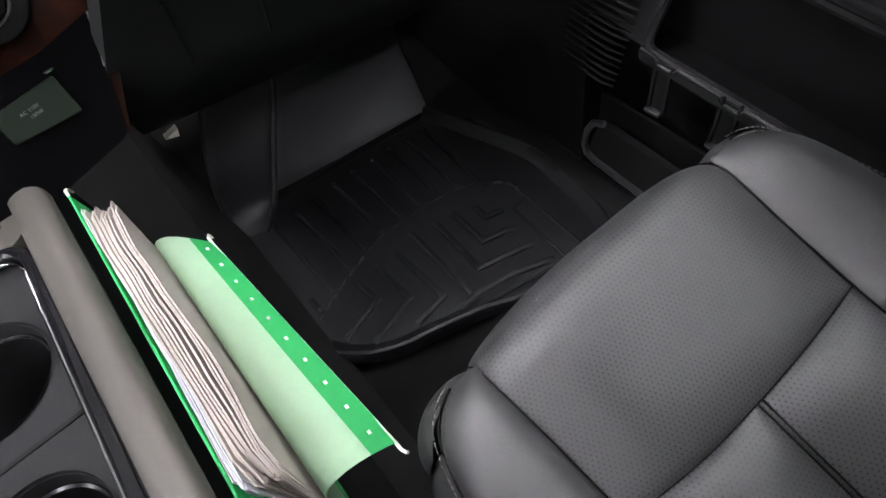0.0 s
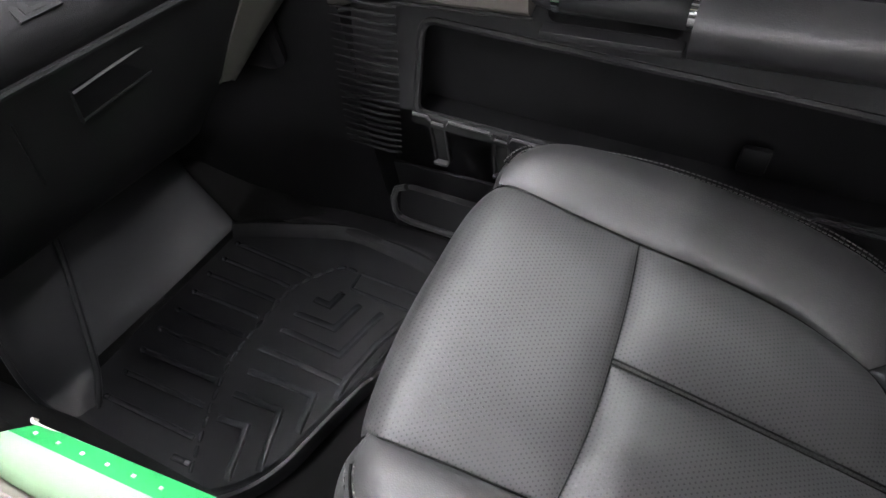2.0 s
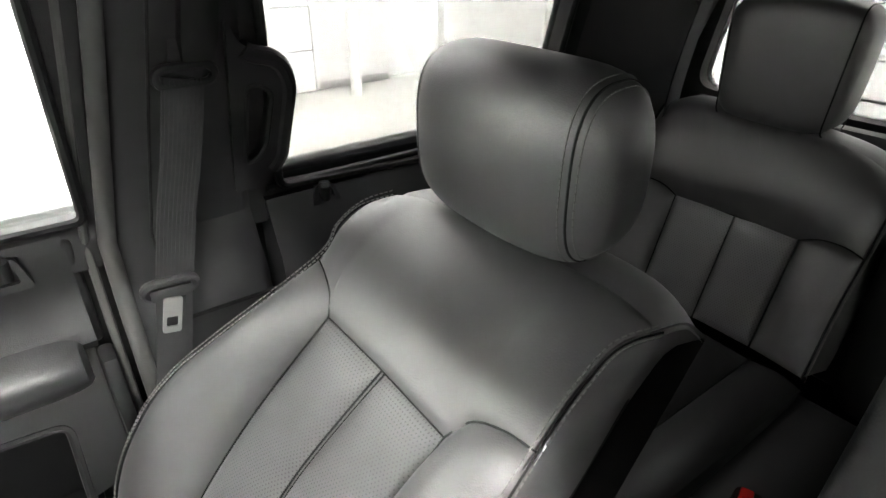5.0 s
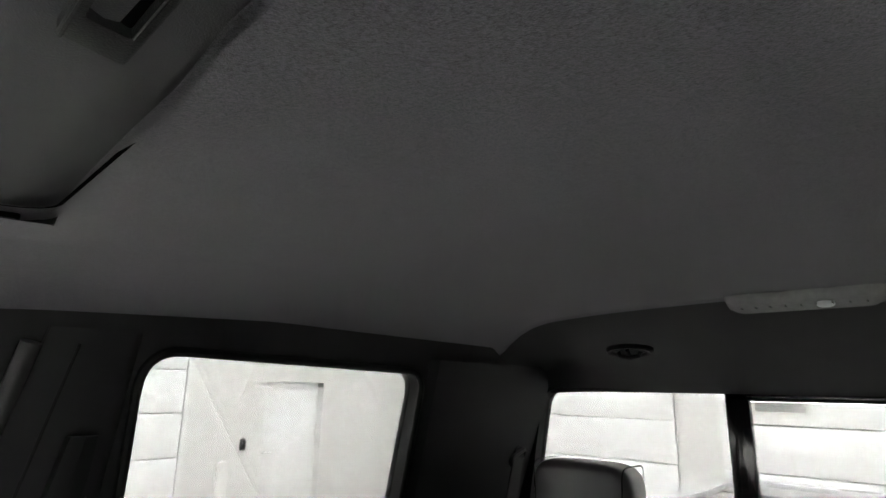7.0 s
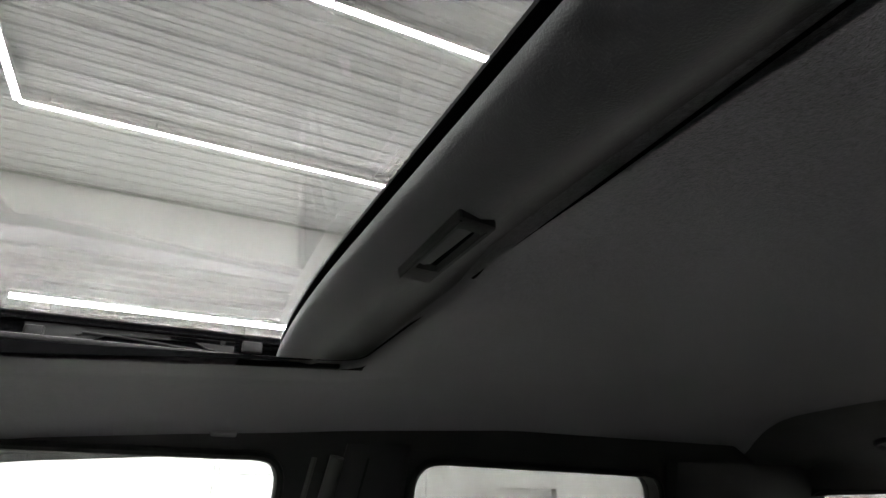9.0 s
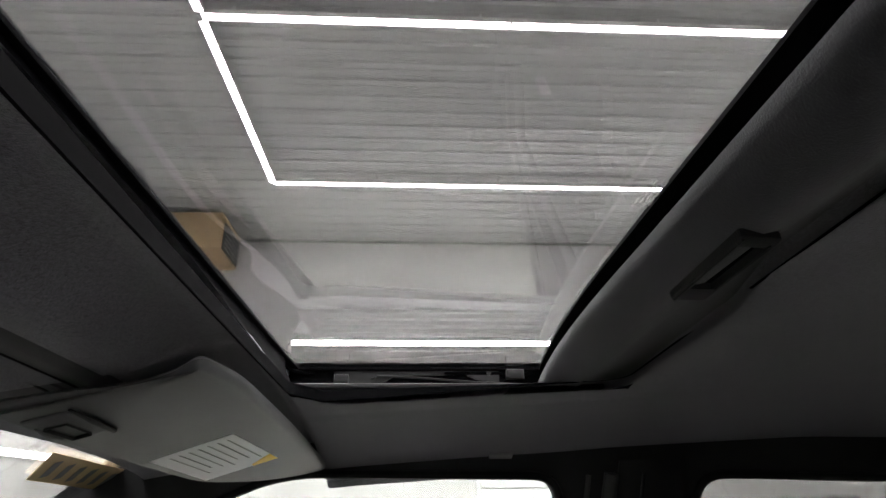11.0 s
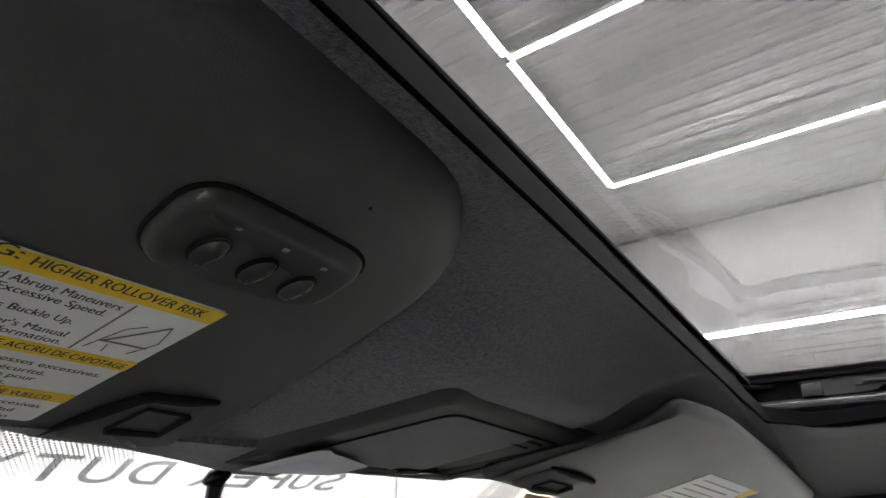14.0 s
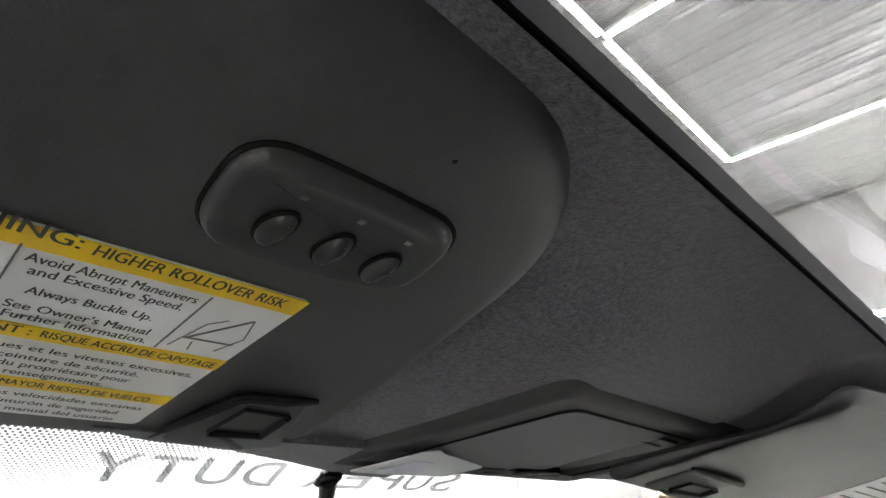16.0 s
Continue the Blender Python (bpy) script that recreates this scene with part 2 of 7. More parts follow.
def mesh_from(bm, name, smooth=True, angle=35):
    bmesh.ops.recalc_face_normals(bm, faces=bm.faces)
    me = bpy.data.meshes.new(name)
    bm.to_mesh(me)
    bm.free()
    if smooth:
        me.shade_smooth()
        me.set_sharp_from_angle(angle=radians(angle))
    return me


def part(name, bm, mat, parent=None, label="", angle=35):
    ob = new(name, mesh_from(bm, name, True, angle))
    ob.data.materials.append(mat)
    if parent:
        ob.parent = parent
        ob.matrix_parent_inverse = parent.matrix_world.inverted()
    if label:
        tagged(ob, label)
    return ob


def thing(name, label, category, at=(0, 0, 0), group="", kind=""):
    ob = new(name)
    ob.empty_display_size = 0.05
    ob.matrix_world = Matrix.Translation(at)
    bpy.context.view_layer.update()
    return tagged(ob, label, category, group, kind)


def add_box(bm, c, s, bevel=0.0, seg=2, m=None):
    g = bmesh.ops.create_cube(bm, size=1.0)
    vs = g["verts"]
    bmesh.ops.scale(bm, vec=s, verts=vs)
    if bevel:
        es = list({e for v in vs for e in v.link_edges})
        r = bmesh.ops.bevel(bm, geom=es, offset=bevel, segments=seg, affect="EDGES", profile=0.5, clamp_overlap=True)
        vs = list({v for f in r["faces"] for v in f.verts} | {v for v in vs if v.is_valid})
    mm = Matrix.Translation(c)
    if m is not None:
        mm = mm @ m
    bmesh.ops.transform(bm, matrix=mm, verts=vs)
    return bm


def boxed(c, s, bevel=0.0, seg=2, m=None):
    return add_box(bmesh.new(), c, s, bevel, seg, m)


def rot(rx=0, ry=0, rz=0):
    return Euler([radians(a) for a in (rx, ry, rz)]).to_matrix().to_4x4()


def add_tube(bm, pts, r, seg=8, cap=True, flat=None):
    """A tube along points; r is one radius or one per point; flat=(a, b) squashes the section."""
    pts = [Vector(p) for p in pts]
    rs = r if isinstance(r, (list, tuple)) else [r] * len(pts)
    rings, ref = [], None
    for i, p in enumerate(pts):
        d = (pts[min(i + 1, len(pts) - 1)] - pts[max(i - 1, 0)]).normalized()
        if ref is None:
            ref = Vector((0, 0, 1)) if abs(d.z) < 0.9 else Vector((1, 0, 0))
        u = (ref - d * ref.dot(d)).normalized()
        w = d.cross(u)
        ref = u
        a, b = flat if flat else (1, 1)
        rings.append([bm.verts.new(p + (u * math.cos(2 * math.pi * k / seg) * a + w * math.sin(2 * math.pi * k / seg) * b) * rs[i]) for k in range(seg)])
    for q, s in zip(rings, rings[1:]):
        for k in range(seg):
            bm.faces.new((q[k], q[(k + 1) % seg], s[(k + 1) % seg], s[k]))
    if cap:
        bm.faces.new(rings[0][::-1])
        bm.faces.new(rings[-1])
    return bm


def tube(pts, r, seg=8, flat=None):
    return add_tube(bmesh.new(), pts, r, seg, True, flat)


def add_loft(bm, loops, closed=True, caps=True):
    rings = [[bm.verts.new(p) for p in l] for l in loops]
    n = len(rings[0])
    for q, s in zip(rings, rings[1:]):
        for k in range(n if closed else n - 1):
            bm.faces.new((q[k], q[(k + 1) % n], s[(k + 1) % n], s[k]))
    if caps and closed:
        bm.faces.new(rings[0][::-1])
        bm.faces.new(rings[-1])
    return bm


def loft(loops, closed=True, caps=True):
    return add_loft(bmesh.new(), loops, closed, caps)


def rrect(a0, a1, b0, b1, r, n=6):
    """Rounded rectangle as 2D points, counter-clockwise."""
    out = []
    for (cx, cy, s) in ((a1 - r, b1 - r, 0), (a0 + r, b1 - r, 1), (a0 + r, b0 + r, 2), (a1 - r, b0 + r, 3)):
        for k in range(n + 1):
            t = math.pi / 2 * (s + k / n)
            out.append((cx + r * math.cos(t), cy + r * math.sin(t)))
    return out


def rounded(poly, r, n=5):
    """A polygon with its corners rounded; r is one radius or one per corner."""
    out, m = [], len(poly)
    for i, p in enumerate(poly):
        p = Vector(p)
        a, b = Vector(poly[i - 1]), Vector(poly[(i + 1) % m])
        rr = r[i] if isinstance(r, (list, tuple)) else r
        da, db = (a - p), (b - p)
        k = min(rr, da.length * 0.45, db.length * 0.45)
        s, e = p + da.normalized() * k, p + db.normalized() * k
        for j in range(n + 1):
            t = j / n
            out.append(tuple((1 - t) ** 2 * s + 2 * t * (1 - t) * p + t * t * e))
    return out


def sheet(outer, holes, to3d, thick):
    """A plate with holes: 2D loops filled, mapped to 3D by to3d(a, b, depth), with real thickness."""
    flat = bmesh.new()
    loops = []
    for l in (outer, *holes):
        vs = [flat.verts.new((p[0], p[1], 0)) for p in l]
        loops.append(vs)
    edges = [flat.edges.new((vs[i], vs[(i + 1) % len(vs)])) for vs in loops for i in range(len(vs))]
    bmesh.ops.triangle_fill(flat, use_beauty=True, use_dissolve=False, edges=edges)
    flat.verts.index_update()
    bm = bmesh.new()
    f = [bm.verts.new(to3d(v.co.x, v.co.y, 0)) for v in flat.verts]
    b = [bm.verts.new(to3d(v.co.x, v.co.y, thick)) for v in flat.verts]
    for face in flat.faces:
        i = [v.index for v in face.verts]
        bm.faces.new([f[k] for k in i])
        bm.faces.new([b[k] for k in reversed(i)])
    for vs in loops:
        i = [v.index for v in vs]
        for k in range(len(i)):
            p, q = i[k], i[(k + 1) % len(i)]
            bm.faces.new((f[p], f[q], b[q], b[p]))
    flat.free()
    return bm


def smooth_curve(pts, n):
    """n points along a Catmull-Rom curve through pts, evenly by chord."""
    P = [Vector(p) for p in pts]
    if len(P) == 2:
        return [P[0].lerp(P[1], i / (n - 1)) for i in range(n)]
    dense = []
    for i in range(len(P) - 1):
        a, b, c, d = P[max(i - 1, 0)], P[i], P[i + 1], P[min(i + 2, len(P) - 1)]
        for k in range(16):
            t = k / 16
            dense.append(0.5 * ((2 * b) + (c - a) * t + (2 * a - 5 * b + 4 * c - d) * t * t + (3 * b - a - 3 * c + d) * t ** 3))
    dense.append(P[-1])
    acc = [0.0]
    for p, q in zip(dense, dense[1:]):
        acc.append(acc[-1] + (q - p).length)
    out, j = [], 0
    for i in range(n):
        s = acc[-1] * i / (n - 1)
        while j < len(acc) - 2 and acc[j + 1] < s:
            j += 1
        span = acc[j + 1] - acc[j]
        out.append(dense[j].lerp(dense[j + 1], (s - acc[j]) / span if span else 0))
    return out


def puffed(a, b, c, d, n, m, puff, edge, toward, wrinkle=0.0, seed=0):
    """An upholstered panel: a Coons patch of four edges (a front, b rear: left to right; c left, d right: front to rear),
    swollen along its normal away from the seams by puff, over a margin edge; uv in metres."""
    A, B, C, D = smooth_curve(a, n), smooth_curve(b, n), smooth_curve(c, m), smooth_curve(d, m)
    grid = []
    for j in range(m):
        v = j / (m - 1)
        row = []
        for i in range(n):
            u = i / (n - 1)
            p = (1 - v) * A[i] + v * B[i] + (1 - u) * C[j] + u * D[j]
            p -= (1 - u) * (1 - v) * A[0] + u * (1 - v) * A[-1] + (1 - u) * v * B[0] + u * v * B[-1]
            row.append(p)
        grid.append(row)
    wide = sum((grid[m // 2][i + 1] - grid[m // 2][i]).length for i in range(n - 1))
    deep = sum((grid[j + 1][n // 2] - grid[j][n // 2]).length for j in range(m - 1))
    t = Vector(toward)
    bm = bmesh.new()
    uvl = bm.loops.layers.uv.new("UVMap")
    verts = []
    for j in range(m):
        row = []
        for i in range(n):
            du = grid[j][min(i + 1, n - 1)] - grid[j][max(i - 1, 0)]
            dv = grid[min(j + 1, m - 1)][i] - grid[max(j - 1, 0)][i]
            nn = du.cross(dv)
            nn = nn.normalized() if nn.length > 1e-9 else t.copy()
            if nn.dot(t) < 0:
                nn = -nn
            x, y = i / (n - 1) * wide, j / (m - 1) * deep
            e = min(x, wide - x, y, deep - y)
            ex = 1 - math.exp(-min(x, wide - x) / edge)
            ey = 1 - math.exp(-min(y, deep - y) / edge)
            h = puff * ex * ey - 0.0036 * math.exp(-e / 0.005)
            if wrinkle:
                q = grid[j][i] * 9 + Vector((seed, 0, 0))
                h += wrinkle * noise.noise(q) * ex * ey
            row.append(bm.verts.new(grid[j][i] + nn * h))
        verts.append(row)
    for j in range(m - 1):
        for i in range(n - 1):
            f = bm.faces.new((verts[j][i], verts[j][i + 1], verts[j + 1][i + 1], verts[j + 1][i]))
            for loop, (ii, jj) in zip(f.loops, ((i, j), (i + 1, j), (i + 1, j + 1), (i, j + 1))):
                loop[uvl].uv = (ii / (n - 1) * wide, jj / (m - 1) * deep)
    return bm


def add_stitches(bm, curve, up, step=0.0065, length=0.0045, r=0.0007, offset=0.0, lift=0.0012, slant=0.0):
    """A row of thread stitches beside a curve."""
    n = max(2, int(sum((Vector(q) - Vector(p)).length for p, q in zip(curve, curve[1:])) / step))
    pts = smooth_curve(curve, n)
    up = Vector(up)
    for i in range(n - 1):
        d = (pts[i + 1] - pts[i]).normalized()
        side = d.cross(up).normalized()
        nn = side.cross(d).normalized()
        c = pts[i] + side * offset + nn * lift
        a = c - d * length / 2 - side * slant
        b = c + d * length / 2 + side * slant
        vs = []
        for p in (a, b):
            vs.append([bm.verts.new(p + side * r * x + nn * r * y) for x, y in ((-1, -1), (1, -1), (1, 1), (-1, 1))])
        for k in range(4):
            bm.faces.new((vs[0][k], vs[0][(k + 1) % 4], vs[1][(k + 1) % 4], vs[1][k]))
        bm.faces.new(vs[0][::-1])
        bm.faces.new(vs[1])
    return bm


def superellipsoid(c, s, e=0.35, nu=32, nv=20, shape=None):
    """A cushion-like solid with half sizes s; e under 1 squares it."""
    bm = bmesh.new()
    f = lambda t, k: math.copysign(abs(t) ** k, t)  # noqa: E731
    rings = []
    for j in range(nv + 1):
        v = -math.pi / 2 + math.pi * j / nv
        ring = []
        for i in range(nu):
            u = 2 * math.pi * i / nu
            p = Vector((s[0] * f(math.cos(v), e) * f(math.cos(u), e), s[1] * f(math.cos(v), e) * f(math.sin(u), e), s[2] * f(math.sin(v), e)))
            if shape:
                p = shape(p)
            ring.append(bm.verts.new(Vector(c) + p))
        rings.append(ring)
    for q, r in zip(rings, rings[1:]):
        for k in range(nu):
            bm.faces.new((q[k], q[(k + 1) % nu], r[(k + 1) % nu], r[k]))
    bmesh.ops.remove_doubles(bm, verts=bm.verts, dist=1e-5)
    return bm


def text_bm(body, size, extrude, m, spacing=1.0, bevel=0.0, outline=False, bold=0.0):
    cu = bpy.data.curves.new("lettering", "FONT")
    cu.body, cu.size, cu.extrude, cu.space_character = body, size, extrude, spacing
    cu.bevel_depth = bevel
    cu.resolution_u = 4
    cu.offset = bold
    if outline:
        cu.fill_mode = "NONE"
        cu.bevel_resolution = 2
    cu.align_x = "LEFT"
    ob = bpy.data.objects.new("lettering", cu)
    scene.collection.objects.link(ob)
    dg = bpy.context.evaluated_depsgraph_get()
    me = bpy.data.meshes.new_from_object(ob.evaluated_get(dg))
    bpy.data.objects.remove(ob)
    bm = bmesh.new()
    bm.from_mesh(me)
    bpy.data.meshes.remove(me)
    bmesh.ops.transform(bm, matrix=m, verts=bm.verts)
    return bm


def frame_of(origin, xdir, ydir):
    """A matrix whose x and y lie along the given directions."""
    x = Vector(xdir).normalized()
    z = x.cross(Vector(ydir)).normalized()
    y = z.cross(x)
    m = Matrix((x, y, z)).transposed().to_4x4()
    return Matrix.Translation(origin) @ m


XC = 0.05  # the cab's centre line

# ---------------------------------------------------------------- the garage
GZ = -0.82  # garage floor
CZ = 4.70  # garage ceiling
WX = 7.38  # side wall
WB, WF = -8.2, 3.75  # rear and front walls
WL = -6.5

ground = part("ground", boxed(((WL + WX) / 2, (WB + WF) / 2, GZ - 0.1), (WX - WL + 3, WF - WB + 3, 0.2)), epoxy)
tagged(ground, "glossy grey-beige epoxy garage floor", "floor", kind="structure")


def ribbed_ceiling():
    bm = bmesh.new()
    xs, zs = [], []
    x = WL - 0.2
    while x < WX + 0.2:
        for dx, dz in ((0.0, 0), (0.014, 0), (0.019, -0.006), (0.030, -0.006), (0.035, 0), (0.055, 0), (0.068, -0.022), (0.10, -0.022), (0.113, 0), (0.16, 0), (0.166, -0.007), (0.180, -0.007), (0.186, 0), (0.225, 0)):
            xs.append(x + dx)
            zs.append(CZ + dz)
        x += 0.2286
    lo = [bm.verts.new((a, WB - 0.2, b)) for a, b in zip(xs, zs)]
    hi = [bm.verts.new((a, WF + 0.2, b)) for a, b in zip(xs, zs)]
    lo2 = [bm.verts.new((a, WB - 0.2, CZ + 0.12)) for a in xs]
    hi2 = [bm.verts.new((a, WF + 0.2, CZ + 0.12)) for a in xs]
    for k in range(len(xs) - 1):
        bm.faces.new((lo[k], lo[k + 1], hi[k + 1], hi[k]))
        bm.faces.new((lo2[k], hi2[k], hi2[k + 1], lo2[k + 1]))
    return bm


tagged(part("ceiling", ribbed_ceiling(), ceil_metal, angle=15), "white ribbed metal liner-panel garage ceiling", "ceiling", kind="structure")


def wall_right():
    # the wall has a recessed doorway behind the cab, with its outer face at WX
    to = lambda a, b, d: Vector((WX + d, a, b))  # noqa: E731
    outer = [(WB, GZ), (WF, GZ), (WF, CZ), (WB, CZ)]
    door = [(-6.05, GZ + 0.004), (-5.05, GZ + 0.004), (-5.05, 1.19), (-6.05, 1.19)]
    return sheet(outer, [door], to, 0.25)


side_wall = part("wall_east", wall_right(), white_paint)
tagged(side_wall, "smooth white painted garage wall with a recessed doorway", "wall", kind="structure")
for name, c, s in (
    ("wall_west", (WL - 0.1, (WB + WF) / 2, (GZ + CZ) / 2), (0.2, WF - WB, CZ - GZ)),
    ("wall_north", ((WL + WX) / 2, WF + 0.1, (GZ + CZ) / 2), (WX - WL + 0.4, 0.2, CZ - GZ)),
    ("wall_south", ((WL + WX) / 2, WB - 0.1, (GZ + CZ) / 2), (WX - WL + 0.4, 0.2, CZ - GZ)),
):
    tagged(part(name, boxed(c, s), white_paint), "plain white painted garage wall", "wall", kind="structure")
# the angle strip where wall and ceiling meet
tagged(part("trim", boxed((WX - 0.012, (WB + WF) / 2, CZ - 0.05), (0.02, WF - WB, 0.03), 0.004), base_grey), "thin grey angle trim under the ceiling", "trim", kind="structure")
tagged(part("baseboard", boxed((WX - 0.008, -4.48, GZ + 0.05), (0.014, 1.10, 0.10), 0.003), base_grey), "low grey rubber baseboard", "baseboard", kind="structure")

pass_door = thing("passage_door", "white steel passage door with steel hinges, closed", "door", (WX + 0.14, -5.55, GZ), kind="structure")
part("leaf", boxed((WX + 0.16, -5.55, 0.187), (0.045, 0.992, 2.0), 0.004), white_door, pass_door)
for z in (-0.55, 0.20, 0.95):
    part("hinge", tube([(WX + 0.132, -6.03, z - 0.05), (WX + 0.132, -6.03, z + 0.05)], 0.010, 8), steel, pass_door)
part("lever", tube([(WX + 0.138, -5.14, 0.2), (WX + 0.09, -5.14, 0.2), (WX + 0.085, -5.26, 0.2)], 0.010, 8), steel, pass_door)

bollard = thing("bollard", "white painted steel safety bollard", "bollard", (6.83, -4.20, GZ))
part("post", tube([(6.83, -4.20, GZ), (6.83, -4.20, GZ + 0.98), (6.83, -4.20, GZ + 1.03), (6.83, -4.20, GZ + 1.05)], [0.075, 0.075, 0.06, 0.02], 20), white_paint, bollard)
reader = thing("card_reader", "small black wall-mounted access reader", "card reader", (WX - 0.02, -4.75, 0.35))
part("housing", boxed((WX - 0.02, -4.75, 0.35), (0.04, 0.08, 0.15), 0.01), plastic, reader)
part("keypad", boxed((WX - 0.043, -4.75, 0.37), (0.008, 0.05, 0.06), 0.003), gloss_black, reader)


def section_door(name, x0, x1, y, windows, label):
    t = thing(name, label, "garage door", ((x0 + x1) / 2, y, GZ), kind="structure")
    z = GZ + 0.004
    n = 0
    while z < 3.3:
        part("panel", boxed(((x0 + x1) / 2, y, z + 0.262), (x1 - x0, 0.05, 0.52), 0.012), white_door, t)
        if n == 3 and windows:
            for k in range(windows):
                cx = x0 + (x1 - x0) * (k + 0.5) / windows
                w = part("window", sheet(rrect(cx - 0.30, cx + 0.30, z + 0.11, z + 0.41, 0.02, 3), [rrect(cx - 0.26, cx + 0.26, z + 0.15, z + 0.37, 0.02, 3)], lambda a, b, d: Vector((a, y + 0.028 + d, b)), 0.02), white_paint, t)
                part("pane", boxed((cx, y + 0.032, z + 0.26), (0.52, 0.006, 0.22)), base_grey, w)
        z += 0.533
        n += 1
    return t


section_door("garage_door_1", -3.2, 2.2, WB + 0.04, 4, "white sectional garage door with small windows, closed")
section_door("garage_door_2", 2.75, 6.6, WB + 0.04, 0, "white sectional garage door, closed")
sd = thing("garage_door_3", "white sectional side garage door, closed", "garage door", (WX, -2.5, GZ), kind="structure")
z = GZ + 0.004
while z < 2.3:
    part("panel", boxed((WX - 0.02, -2.53, z + 0.262), (0.05, 2.66, 0.52), 0.012), white_door, sd)
    z += 0.533
part("track", boxed((WX - 0.03, -3.89, 0.9), (0.06, 0.05, 3.4), 0.01), white_door, sd)
part("track", boxed((WX - 0.03, -1.17, 0.9), (0.06, 0.05, 3.4), 0.01), white_door, sd)

# the grid of linear LED fixtures
def fixture(a, b, hang=0.0, lamp=None):
    a, b = Vector(a), Vector(b)
    d = (b - a).normalized()
    mid = a.lerp(b, 0.5)
    inward = Vector((0, 0, -1)) if hang else Vector((XC - mid.x if abs(d.y) > 0.5 else 0, 0 if abs(d.y) > 0.5 else -1, 0)).normalized()
    m = frame_of(mid, d, (-inward).cross(d))
    ln = (b - a).length
    t = thing("led_fixture", "slim white linear LED fixture, lit", "light fixture", mid, group="linear lights")
    bm = boxed((0, 0, 0.022), (ln - 0.008, 0.074, 0.046), 0.004)
    bmesh.ops.transform(bm, matrix=m, verts=bm.verts)
    part("housing", bm, white_paint, t)
    bm = boxed((0, 0, 0.0), (ln - 0.02, 0.066, 0.012), 0.005, 2)
    bmesh.ops.transform(bm, matrix=m, verts=bm.verts)
    part("diffuser", bm, lamp or led, t)
    if hang:
        for f in (0.1, 0.5, 0.9):
            p = a.lerp(b, f)
            part("hanger", boxed((p.x, p.y, p.z + hang / 2 + 0.03), (0.02, 0.02, hang - 0.05)), white_paint, t)
    return t


FZ = 4.585
heater = thing("unit_heater", "tan sheet-metal unit heater hung under the garage ceiling", "heater", (6.75, 2.46, 4.3))
part("cabinet", boxed((6.75, 2.46, 4.34), (0.80, 0.72, 0.50), 0.03), tag_card, heater)
part("grille", boxed((6.75, 2.09, 4.30), (0.62, 0.02, 0.36), 0.006), plastic, heater)
for k in range(6):
    part("louvre", boxed((6.75, 2.074, 4.15 + 0.06 * k), (0.60, 0.03, 0.012), 0.003, m=rot(30, 0, 0)), base_grey, heater)
for x in (6.45, 7.05):
    part("hanger", tube([(x, 2.46, 4.58), (x, 2.46, 4.70)], 0.008, 8), steel, heater)
# Rows over and west of the cab are unseen, added as fill light
for y0, y1 in ((1.31, -1.09), (-1.09, -3.49), (-5.2, -7.6)):
    for x in (3.09, 5.59, 0.60, -1.9, -4.4):
        fixture((x, y0, FZ), (x, y1, FZ), 0.12)
for x0, x1 in ((5.59, 3.13), (3.05, 0.64), (0.56, -1.86), (-1.94, -4.36)):
    fixture((x0, 1.31, FZ), (x1, 1.31, FZ), 0.12)
    fixture((x0, -3.49, FZ), (x1, -3.49, FZ), 0.12)
for y0, y1 in ((1.30, -1.10), (-1.10, -3.5), (-3.5, -5.9)):
    fixture((WX - 0.036, y0, 3.14), (WX - 0.036, y1, 3.14))
for x0, x1 in ((2.06, 4.46), (4.48, 6.86)):
    fixture((x0, WF - 0.036, 1.66), (x1, WF - 0.036, 1.66), 0.0, led_dim)
for x in (4.90, 5.62):
    st = part("trim_stay", tube([(x, WF - 0.07, 1.68), (x + 0.24, WF - 0.01, 1.83)], 0.022, 6, (1, 0.5)), base_grey)
    tagged(st, "grey slanted stay above the wall light", "bracket", kind="structure")
tagged(part("trim_seam", boxed((4.80, WF - 0.004, 1.9), (0.014, 0.008, 5.3)), base_grey), "thin dark joint in the white front wall", "wall joint", kind="structure")
for y0, y1 in ((1.36, -1.0), (-1.0, -3.4)):
    fixture((WL + 0.036, y0, 3.27), (WL + 0.036, y1, 3.27))

# ---------------------------------------------------------------- the cab's shell


def side_x(z):
    """Inner face of the cab's right side at height z."""
    if z < 0.60:
        return 0.80
    if z < 0.73:
        return 0.80 + (z - 0.60) / 0.13 * 0.05
    return 0.85 - (z - 0.73) * 0.345


FRONT_WIN = rounded([(0.62, 0.758), (-0.584, 0.758), (-0.590, 1.188), (-0.15, 1.194), (-0.02, 1.14)], [0.03, 0.015, 0.045, 0.10, 0.15], 6)
REAR_WIN = rounded([(-0.850, 0.737), (-1.425, 0.712), (-1.374, 1.175), (-0.804, 1.190)], [0.02, 0.06, 0.05, 0.06], 6)


def cab_side(sign):
    def to(a, b, d):
        x = side_x(b) + d
        return Vector((x if sign > 0 else 2 * XC - x, a, b))

    # rows of extra outline points let the sheet follow the side's bend
    outer = [(0.95, 0.690), (0.95, 0.76), (0.30, 1.09), (0.06, 1.25), (-0.30, 1.265), (-1.55, 1.255), (-1.80, 1.14), (-1.80, 0.690)]
    if sign < 0:
        # the driver door is set ajar for light: its whole opening is left free
        outer = outer[:-1] + [(-1.80, 0.690), (-0.66, 0.690), (-0.66, 1.188), (-0.15, 1.194), (0.0, 1.150), (0.62, 0.770), (0.62, 0.690)]
        return sheet(outer, [REAR_WIN], to, 0.045)
    return sheet(outer, [FRONT_WIN, REAR_WIN], to, 0.045)


